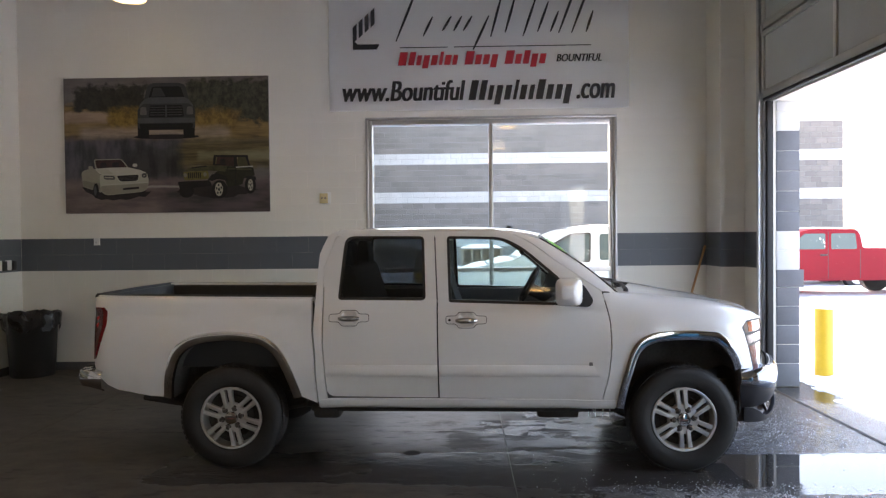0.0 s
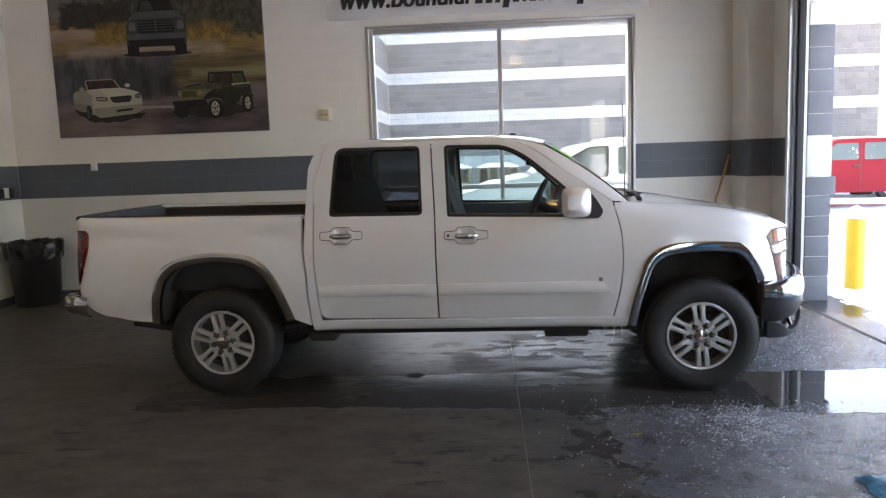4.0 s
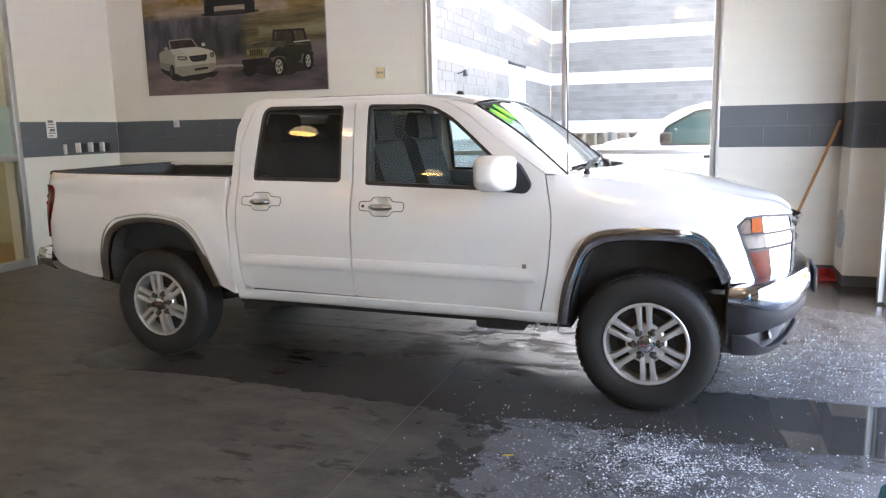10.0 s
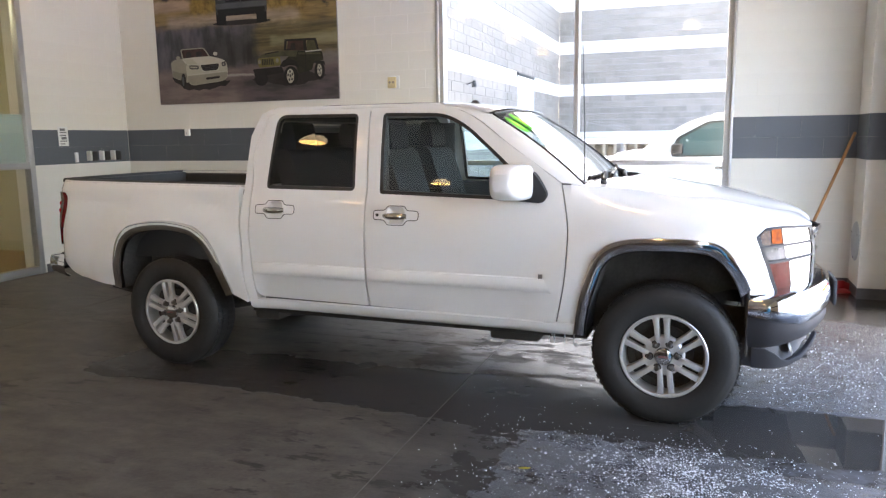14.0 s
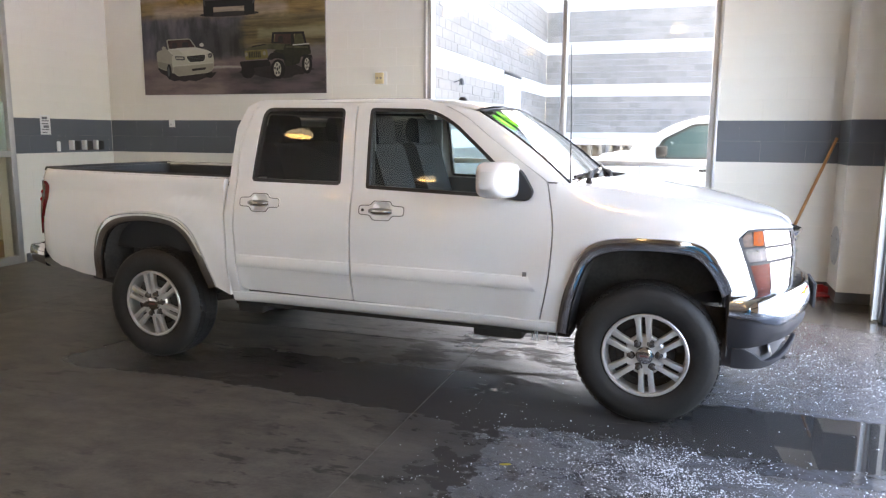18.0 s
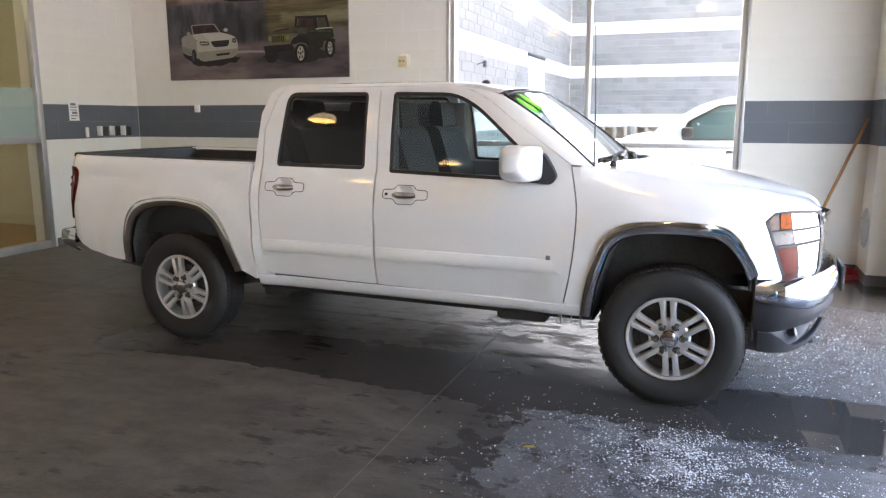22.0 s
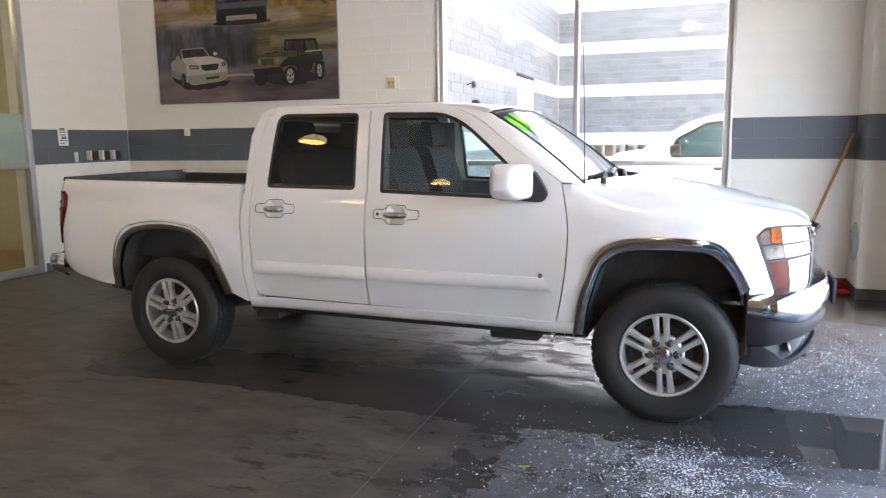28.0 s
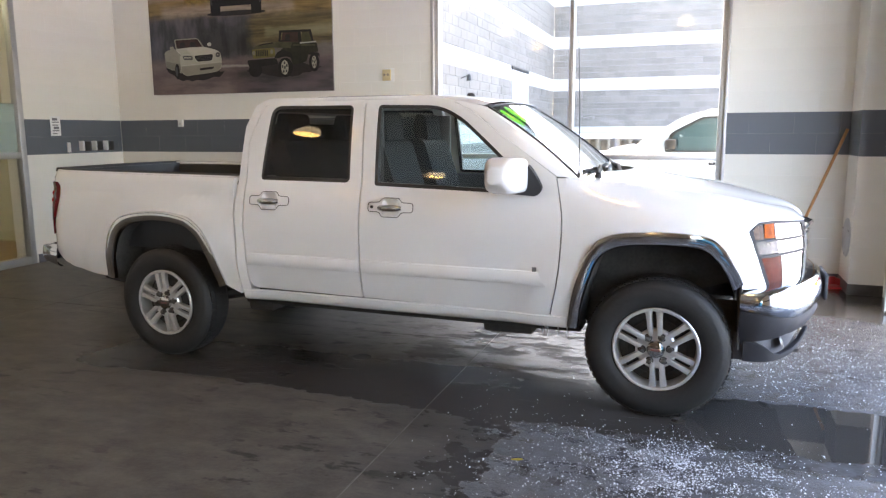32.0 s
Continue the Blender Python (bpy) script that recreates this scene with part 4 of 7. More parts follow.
for x in NOSE[NOSE.index(3.612):]:
    row = []
    for s in (-1, 1):
        pts = [shoulder(x, radians(a)) for a in (0, 15, 30, 45, 55, 65, 75, 82.5)]
        pts = pts if s < 0 else pts[::-1]
        row.append([bm.verts.new((x, s * y, z)) for y, z in pts])
    rings.append(row)
for k in (0, 1):
    skin(bm, [r[k] for r in rings], False)
part("bonnet_lip", bm, M_WHITE_CAR, truck)

# scuttle, wipers, windscreen
def screen(u, v):
    """A point of the windscreen: u across from -1 to 1, v up from 0 to 1."""
    lo = Vector((2.85 - 0.07 * abs(u) ** 1.6, 0.70 * u, 1.212 + 0.02 * abs(u)))
    hi = Vector((2.262 - 0.036 * abs(u) ** 1.6, 0.63 * u, 1.672 - 0.035 * u * u))
    return lo.lerp(hi, v) + Vector((0.012, 0, 0.018)) * math.sin(math.pi * v)


bm = bmesh.new()
skin(bm, [[bm.verts.new(screen(-1 + 0.1 * i, v / 8)) for i in range(21)] for v in range(9)], False)
ws = part("windscreen", bm, M_WSGLASS, truck, "clear sloping windscreen")
ws.visible_shadow = False
bm = bmesh.new()
edge = [screen(-1, v / 12) for v in range(13)] + [screen(-1 + 0.1 * i, 1) for i in range(1, 21)] + [screen(1, 1 - v / 12) for v in range(1, 13)]
tube(bm, [p + Vector((0.002, 0, 0.003)) for p in edge], 0.006, 6)
part("windscreen_seal", bm, M_SEAL, truck, "black windscreen surround")
bm = bmesh.new()
rings = []
for i in range(21):
    u = -1 + 0.1 * i
    p = screen(u, 0)
    fx = bowed(2.70, 0.72 * u) + 0.012
    rings.append([bm.verts.new(q) for q in (p + Vector((-0.02, 0, 0.012)), p + Vector((0.03, 0, -0.012)), (fx, p.y * 1.01, p.z - 0.02), (fx, p.y * 1.01, p.z - 0.08))])
skin(bm, rings, False)
part("scuttle_panel", bm, M_PLASTIC, truck, "black plastic scuttle panel")
for u0, u1 in ((-0.86, 0.1), (-0.1, 0.8)):
    bm = bmesh.new()
    a, b = screen(u0, 0.02), screen(u1, 0.13)
    rod(bm, a + Vector((0.06, 0, -0.04)), a + Vector((0.06, 0, 0.03)), 0.024, 0.018, 12)
    tube(bm, [a + Vector((0.06, 0, 0.025)), a.lerp(b, 0.2) + Vector((0.05, 0, 0.05)), a.lerp(b, 0.5) + Vector((0.02, 0, 0.035)), b + Vector((0.01, 0, 0.02))], [0.016, 0.014, 0.010, 0.007], 8)
    w = part("wiper", bm, M_PLASTIC, truck, "black windscreen wiper")
    bm = bmesh.new()
    tube(bm, [screen(u0 + 0.02, 0.09) + Vector((0.012, 0, 0.012)), screen((u0 + u1) / 2, 0.11) + Vector((0.012, 0, 0.012)), screen(u1 + 0.1, 0.12) + Vector((0.012, 0, 0.012))], 0.010, 6)
    part("wiper_blade", bm, M_SEAL, w)
# windscreen pillars
pillar_x = curve([1.262, 1.502, 1.60, 1.645, 1.68, 1.703], [2.652, 2.304, 2.174, 2.094, 2.004, 1.86])
for s in (-1, 1):
    bm = bmesh.new()
    rings = []
    for i in range(13):
        v = i / 12
        p = screen(s, v)
        z = p.z
        dx = 2.645 + (2.0 - 2.645) * v
        dz = 1.262 + (1.703 - 1.262) * v
        q = Vector((pillar_x(dz), 0, dz))
        q.y = s * (side(q.x, dz) - 0.002)
        rings.append([bm.verts.new(c) for c in (p, p.lerp(q, 0.35) + Vector((0.005, s * 0.012, 0.012)), p.lerp(q, 0.75) + Vector((0, s * 0.008, 0.006)), q, q + Vector((-0.01, -s * 0.05, -0.01)))])
    skin(bm, rings, False)
    part("windscreen_pillar", bm, M_WHITE_CAR, truck)
# roof
roof_z = curve([0.63, 0.68, 0.76, 0.9, 1.2, 1.6, 2.0, 2.17, 2.29], [1.60, 1.672, 1.708, 1.725, 1.735, 1.735, 1.722, 1.70, 1.672])
bm = bmesh.new()
rings = []
for x in (0.645, 0.68, 0.72, 0.78, 0.9, 1.1, 1.3, 1.5, 1.7, 1.9, 2.05, 2.17, 2.26):
    row = []
    hz = roof_z(x)
    for i in range(25):
        u = -1 + i / 12
        wy = side(x, min(hz - 0.02, 1.702)) 
        e = abs(u) ** 5
        xx = x - 0.05 * abs(u) ** 2.2 * min(1.0, max(0, (x - 1.6) / 0.5))
        row.append(bm.verts.new((xx, wy * u, hz - 0.034 * e)))
    rings.append(row)
skin(bm, rings, False)
part("roof", bm, M_WHITE_CAR, truck)
for s in (-1, 1):
    bm = bmesh.new()
    rings = []
    for x in (0.74, 0.9, 1.1, 1.3, 1.5, 1.7, 1.9, 2.0):
        xx = x - 0.085 * max(0, (x - 1.6) / 0.5)
        hz = roof_z(x) - 0.034
        wy = side(x, min(roof_z(x) - 0.02, 1.702))
        rings.append([bm.verts.new((xx, s * (wy - o), hz + dz)) for o, dz in ((-0.0, 0.001), (-0.008, -0.004), (-0.004, -0.012))])
    skin(bm, rings, False)
    part("drip_rail", bm, M_WHITE_CAR, truck)
bm = bmesh.new()
lathe(bm, [(0.0, 0.024), (0.016, 0.022), (0.026, 0.010), (0.028, 0.0), (0.028, -0.02)], 16, pose(2.02, -0.33, 1.712))
part("aerial_puck", bm, M_PLASTIC, truck, "small black roof aerial base")
# rear of the cab with its window
bm = bmesh.new()
rings = []
for z, x in ((0.47, 0.66), (0.79, 0.634), (1.0, 0.615), (1.22, 0.622)):
    rings.append([bm.verts.new((x, (side(0.65, z) - 0.02) * u, z)) for u in (-1, -0.5, 0, 0.5, 1)])
skin(bm, rings, False)
for u in (-1, 1):
    rings = []
    for z in (1.22, 1.35, 1.5, 1.6):
        rings.append([bm.verts.new((0.622 + 0.03 * max(0, z - 1.35) / 0.3, u * k, z)) for k in (side(0.65, z) - 0.02, 0.5)])
    skin(bm, rings, False)
skin(bm, [[bm.verts.new((x, 0.5 * u, z)) for u in (-1, 1)] for z, x in ((1.56, 0.643), (1.60, 0.65))], False)
part("cab_rear_panel", bm, M_WHITE_CAR, truck)
bm = box(bmesh.new(), 0.628, -0.5, 1.22, 0.634, 0.5, 1.565)
rg = part("rear_screen", bm, M_TINT, truck, "dark rear cab window")
rg.visible_shadow = False

# load bed
bm = bmesh.new()
box(bm, -1.0, -0.62, 0.72, 0.58, 0.62, 0.75)
for i in range(9):
    box(bm, -0.98, -0.6 + i * 0.14, 0.75, 0.57, -0.54 + i * 0.14, 0.765)
part("bed_floor", bm, M_BEDLINER, truck, "ribbed black bed floor")
part("bed_front_wall", box(bmesh.new(), 0.555, -0.74, 0.72, 0.585, 0.74, 1.20, 0.006), M_BEDLINER, truck)
for s in (-1, 1):
    bm = bmesh.new()
    box(bm, -1.0, s * 0.68, 0.72, 0.56, s * 0.665, 1.2, 0.004)
    box(bm, -0.36, s * 0.5, 0.75, 0.36, s * 0.67, 0.98, 0.03)
    part("bed_liner_side", bm, M_BEDLINER, truck)
    bm = bmesh.new()
    rings = []
    for i in range(13):
        x = -1.04 + (0.588 + 1.04) * i / 12
        w = bed_side_y(x, 1.24)
        zt = 1.242 - 0.018 * i / 12 + (0.008 if s > 0 else 0.0)
        rings.append([bm.verts.new((x, s * (w - o), zt + dz)) for o, dz in ((0.0, -0.006), (0.012, 0.006), (0.05, 0.008), (0.085, 0.004), (0.09, -0.05))])
    skin(bm, rings, False)
    part("bed_rail", bm, M_WHITE_CAR, truck)
    bm = bmesh.new()
    rings = []
    for i in range(13):
        x = -1.035 + (0.585 + 1.035) * i / 12
        w = bed_side_y(x, 1.24)
        zt = 1.242 - 0.018 * i / 12 - (0.02 if s > 0 else 0.0)
        rings.append([bm.verts.new((x, s * (w - o), zt + dz)) for o, dz in ((0.035, 0.009), (0.05, 0.018), (0.085, 0.016), (0.10, 0.004), (0.10, -0.08))])
    skin(bm, rings, False)
    part("rail_cap", bm, M_BEDLINER, truck, "black plastic bed rail cap")
part("bed_post", box(bmesh.new(), -0.995, 0.615, 0.85, -0.955, 0.66, 1.25, 0.006), M_WHITE_CAR, truck, "white corner post of the load bed")
bm = bmesh.new()
box(bm, -1.075, -0.65, 0.72, -1.03, 0.65, 1.235, 0.012)
tg = part("tailgate", bm, M_WHITE_CAR, truck)
bm = bmesh.new()
tube(bm, [(-1.05, -0.64, 1.236), (-1.05, 0, 1.240), (-1.05, 0.64, 1.236)], 0.026, 10)
box(bm, -1.035, -0.64, 0.8, -1.0, 0.64, 1.245, 0.006)
part("tailgate_cap", bm, M_BEDLINER, tg, "black plastic tailgate cap")
part("tailgate_handle", box(bmesh.new(), -1.085, -0.11, 1.05, -1.073, 0.11, 1.13, 0.004), M_PLASTIC, tg)

# lamps at the rear corners
for s in (-1, 1):
    bm = bmesh.new()
    rings = []
    for i in range(15):
        z = 0.785 + (1.165 - 0.785) * i / 14
        wd = 0.022 + 0.104 * min(1, (z - 0.785) / 0.26) ** 0.75
        if i == 14:
            wd *= 0.8
        row = []
        for k in range(6):
            x = -1.056 + wd * k / 5
            row.append(bm.verts.new((x, s * (bed_side_y(x, z) + (0.014 if 0 < k < 5 else -0.002)), z)))
        row = [bm.verts.new((-1.088, s * (bed_side_y(-1.05, z) - 0.14), z)), bm.verts.new((-1.085, s * (bed_side_y(-1.05, z) - 0.06), z))] + row
        rings.append(row)
    skin(bm, rings, False)
    tl = part("tail_light", bm, M_REDLENS, truck, "dark red tail light")
    for zz in (1.035, 1.085):
        bm = bmesh.new()
        rod(bm, (-0.995, s * (bed_side_y(-0.995, zz) + 0.002), zz), (-0.995, s * (bed_side_y(-0.995, zz) + 0.0148), zz), 0.021, 0.014, 12)
        part("bulb_window", bm, M_BULB, tl, "bright red round bulb window")

# rear bumper
def swept(bm, plan, profile):
    """A band along a line in plan, its profile of (outwards, height) kept square to the line; profile(t) for t from 0 to 1."""
    rings, n = [], len(plan)
    for i, p in enumerate(plan):
        d = (Vector(plan[min(i + 1, n - 1)]) - Vector(plan[max(i - 1, 0)])).normalized()
        rings.append([bm.verts.new((p[0] + d.y * o, p[1] - d.x * o, z)) for o, z in profile(i / (n - 1))])
    skin(bm, rings, False)
    return bm


half_plan = smooth_line([(-0.955, 0.80), (-1.02, 0.805), (-1.09, 0.79), (-1.145, 0.745), (-1.17, 0.68), (-1.19, 0.5), (-1.205, 0.25)], 4)
REAR_PLAN = half_plan + [(-1.208, 0.0)] + [(x, -y) for x, y in half_plan[::-1]]


def rear_profile(t):
    e = max(0.0, 1 - 7 * min(t, 1 - t)) ** 1.5
    top, low = 0.708 - 0.01 * e, 0.585 - 0.03 * e
    return [(-0.07, top + 0.004), (-0.012, top), (-0.001, top - 0.012), (0.005, top - 0.045), (0.003, low + 0.04), (-0.008, low + 0.01), (-0.03, low), (-0.06, low + 0.004)]


rb = part("rear_bumper", swept(bmesh.new(), REAR_PLAN, rear_profile), M_WAVY, truck, "chrome rear step bumper")
part("bumper_step", box(bmesh.new(), -1.18, -0.6, 0.69, -1.0, 0.6, 0.715, 0.004), M_PLASTIC, rb)
# headlamps, grille and front bumper follow the nose's curve in plan
nose = lambda y: nose_half(abs(y))
nose_half = curve([-0.02, 0.33, 0.52, 0.62, 0.70, 0.755, 0.80], [3.985, 3.905, 3.80, 3.725, 3.655, 3.60, 3.50])


def nose_strip(bm, y0, y1, z0, z1, out, s, n=12, lean=0.0, m=6, belly=0.0, shape=None):
    rings = []
    for i in range(n + 1):
        row = []
        for k in range(m + 1):
            t = k / m
            ya, yb = (y0, y1) if shape is None else shape(t)
            y = ya + (yb - ya) * i / n
            z = z0 + (z1 - z0) * t
            row.append(bm.verts.new((nose(y) + out - lean * t + belly * math.sin(math.pi * t), s * y, z)))
        rings.append(row)
    skin(bm, rings, False)
    return bm


LAMP = rounded([(3.644, 0.945), (3.671, 0.87), (3.70, 0.78), (3.73, 0.697), (3.88, 0.69), (3.925, 0.72), (3.925, 0.90), (3.898, 1.022), (3.74, 1.043), (3.612, 1.042)], [0, 0, 0, 0.015, 0.03, 0.03, 0.02, 0.02, 0, 0.055])
for s in (-1, 1):
    housing = panel("headlight", shrunk(LAMP, -0.008), [], side, s, M_VALANCE, truck, "clear headlight with amber corner lamps", inset=0.026, flange=0.02, step=0.03)
    lens = panel("lens", shrunk(LAMP, 0.003), [], side, s, M_LENS, housing, "clear lens", inset=-0.002, flange=0.003, step=0.02)
    lens.visible_shadow = False
    panel("lamp_surround", shrunk(LAMP, -0.007), [shrunk(LAMP, 0.010)], side, s, M_VALANCE, housing, "black surround", inset=0.001, flange=0.02, step=0.03)
    for nm, mat, lab, ins, line in (
            ("turn_signal", M_AMBER, "amber turn signal", 0.010, [(3.694, 0.962), (3.748, 0.956), (3.735, 1.032), (3.69, 1.034)]),
            ("corner_prism", M_CLEARAMBER, "clear ribbed corner prism", 0.012, [(3.648, 0.958), (3.690, 0.958), (3.684, 1.026), (3.656, 1.026), (3.638, 1.005)]),
            ("side_lens", M_SIDELENS, "silvered side lens with its dark reflection put in the colour", 0.016, [(3.677, 0.882), (3.766, 0.877), (3.752, 0.94), (3.655, 0.943)]),
            ("reflector", M_BROWNLENS, "brownish red side reflector", 0.010, [(3.738, 0.708), (3.80, 0.706), (3.782, 0.858), (3.686, 0.862)]),
            ("high_beam", M_REFLECTOR, "silvered main beam reflector", 0.014, [(3.755, 0.95), (3.912, 0.944), (3.893, 1.014), (3.742, 1.032)]),
            ("position_lamp", M_REFLECTOR, "silvered position lamp", 0.014, [(3.772, 0.876), (3.920, 0.868), (3.912, 0.932), (3.758, 0.94)]),
            ("low_beam", M_REFLECTOR, "silvered dipped beam reflector", 0.014, [(3.806, 0.706), (3.877, 0.70), (3.918, 0.73), (3.921, 0.854), (3.788, 0.858)])):
        panel(nm, line, [], side, s, mat, housing, lab, inset=ins, flange=0.008, step=0.025)
    for za, zb in ((0.944, 0.934), (0.866, 0.859)):
        xa = 3.65 if za > 0.9 else 3.68
        panel("lamp_divider", [(xa, za), (3.92, zb), (3.92, zb + 0.010), (xa - 0.003, za + 0.012)], [], side, s, M_VALANCE, housing, "black dividing bar", inset=-0.003, flange=0.012, step=0.03)
gr = part("grille", nose_strip(bmesh.new(), -0.30, 0.30, 0.70, 0.985, -0.03, 1, 12), M_SEAL, truck, "black grille with chrome frame")
for z in (0.78, 0.86, 0.94):
    bm = bmesh.new()
    tube(bm, [(nose(abs(y)) - 0.02, y, z) for y in (-0.3, -0.2, -0.1, 0, 0.1, 0.2, 0.3)], 0.011, 8)
    part("grille_bar", bm, M_CHROME, gr)
for z0, z1 in ((0.685, 0.72), (0.965, 0.995)):
    part("grille_frame", nose_strip(bmesh.new(), -0.31, 0.31, z0, z1, -0.004, 1, 14, 0.0, 4, 0.008), M_CHROME, gr, "chrome frame")
half_plan = smooth_line([(3.595, 0.795), (3.68, 0.805), (3.75, 0.79), (3.815, 0.75), (3.868, 0.685), (3.905, 0.61), (3.955, 0.48), (4.01, 0.28)], 5)
FRONT_PLAN = half_plan + [(4.04, 0.0)] + [(x, -y) for x, y in half_plan[::-1]]


def bumper_profile(t):
    e = max(0.0, 1 - 4 * min(t, 1 - t))
    top, low = 0.735 - 0.035 * e, 0.568 + 0.036 * e
    h = top - low
    return [(-0.13, top - 0.004), (-0.05, top + 0.002), (-0.022, top - 0.003), (-0.006, top - 0.12 * h), (0.004, top - 0.3 * h), (0.008, top - 0.5 * h), (0.005, low + 0.28 * h), (-0.004, low + 0.1 * h), (-0.02, low), (-0.04, low)]


def valance_profile(t):
    e = max(0.0, 1 - 4 * min(t, 1 - t))
    top, low = 0.575 + 0.036 * e, 0.485 - 0.045 * e
    return [(-0.035, top), (-0.012, top - 0.004), (-0.01, top - 0.03), (-0.014, (top + low) / 2), (-0.022, low + 0.02), (-0.035, low), (-0.12, low)]


fb = part("front_bumper", swept(bmesh.new(), FRONT_PLAN[::-1], bumper_profile), M_WAVY, truck, "chrome front bumper with dark lower valance")
part("valance", swept(bmesh.new(), FRONT_PLAN[::-1], valance_profile), M_VALANCE, fb, "dark grained plastic lower valance")
# lower lip with the fog lamp recess behind it
LIP = [(3.62, 0.782, 0.345, 0.452), (3.68, 0.785, 0.345, 0.45), (3.73, 0.772, 0.347, 0.425), (3.765, 0.755, 0.35, 0.395), (3.80, 0.725, 0.355, 0.387), (3.85, 0.675, 0.375, 0.405), (3.895, 0.605, 0.41, 0.437), (3.925, 0.535, 0.445, 0.466), (3.94, 0.48, 0.468, 0.482)]
for s in (-1, 1):
    bm = bmesh.new()
    rings = []
    for i, (x, y, lo, hi) in enumerate(LIP):
        inx, iny = (0.0, -0.03) if i < 3 else (-0.022, -0.022)
        rings.append([bm.verts.new((x + a * inx, s * (y + a * iny), z)) for a, z in ((1.0, hi - 0.004), (0.2, hi), (0.0, hi - 0.004), (0.0, lo + 0.006), (0.3, lo), (1.0, lo + 0.002))])
    skin(bm, rings, True)
    part("bumper_lip", bm, M_VALANCE, fb, "dark lower lip round the fog lamp recess")
    bm = bmesh.new()
    skin(bm, [[bm.verts.new((x - 0.045, s * (y - 0.05), z)) for z in (lo - 0.005, 0.40 + 0.04 * i / 8, 0.485)] for i, (x, y, lo, hi) in enumerate(LIP)], False)
    bez = part("fog_bezel", bm, M_FOGSILVER, fb, "silver grey fog lamp recess")
    bm = bmesh.new()
    lathe(bm, [(0.0, 0.012), (0.022, 0.010), (0.034, 0.004), (0.038, 0.0)], 20, pose(3.80, s * 0.655, 0.43) @ pose(0, 0, 0, 0, 70, 0))
    part("fog_lamp", bm, M_LUG, bez, "small round fog lamp")
bm = box(bmesh.new(), 4.046, -0.16, 0.56, 4.062, 0.16, 0.70, 0.004)
part("plate_holder", bm, M_PLASTIC, fb, "black plastic plate holder")
part("skid_plate", box(bmesh.new(), 3.45, -0.5, 0.34, 3.9, 0.5, 0.36, 0.005), M_UNDER, truck)

# door mirrors
for s in (-1, 1):
    bm = bmesh.new()
    rings = []
    for k in range(9):
        t = k / 8
        y = 0.80 + 0.21 * t
        w, h = 0.08 + 0.012 * math.sin(math.pi * t), 0.085 + 0.012 * math.sin(math.pi * (0.3 + 0.5 * t))
        sc = 1.0 if k < 6 else (0.95, 0.84, 0.5)[k - 6]
        cx, cz = 2.425 - 0.045 * t, 1.268 + 0.006 * t
        rings.append([bm.verts.new((cx + w * sc * math.copysign(abs(math.cos(a)) ** 0.45, math.cos(a)), s * y, cz + h * sc * math.copysign(abs(math.sin(a)) ** 0.45, math.sin(a)))) for a in (2 * math.pi * j / 24 for j in range(24))])
    skin(bm, rings)
    bm.faces.new(rings[-1])
    bm.faces.new(rings[0][::-1])
    mr = part("door_mirror", bm, M_WHITE_CAR, truck, "white door mirror on a black foot")
    bm = prism(bmesh.new(), rounded([(2.36, 1.17), (2.555, 1.155), (2.585, 1.20), (2.545, 1.27), (2.50, 1.33), (2.40, 1.32)], 0.03, 4), s * 0.735, s * 0.812)
    part("mirror_foot", bm, M_PLASTIC, mr)
    bm = box(bmesh.new(), 2.33, s * 0.83, 1.20, 2.336, s * 0.98, 1.33, 0.002)
    part("mirror_glass", bm, M_CHROME, mr)

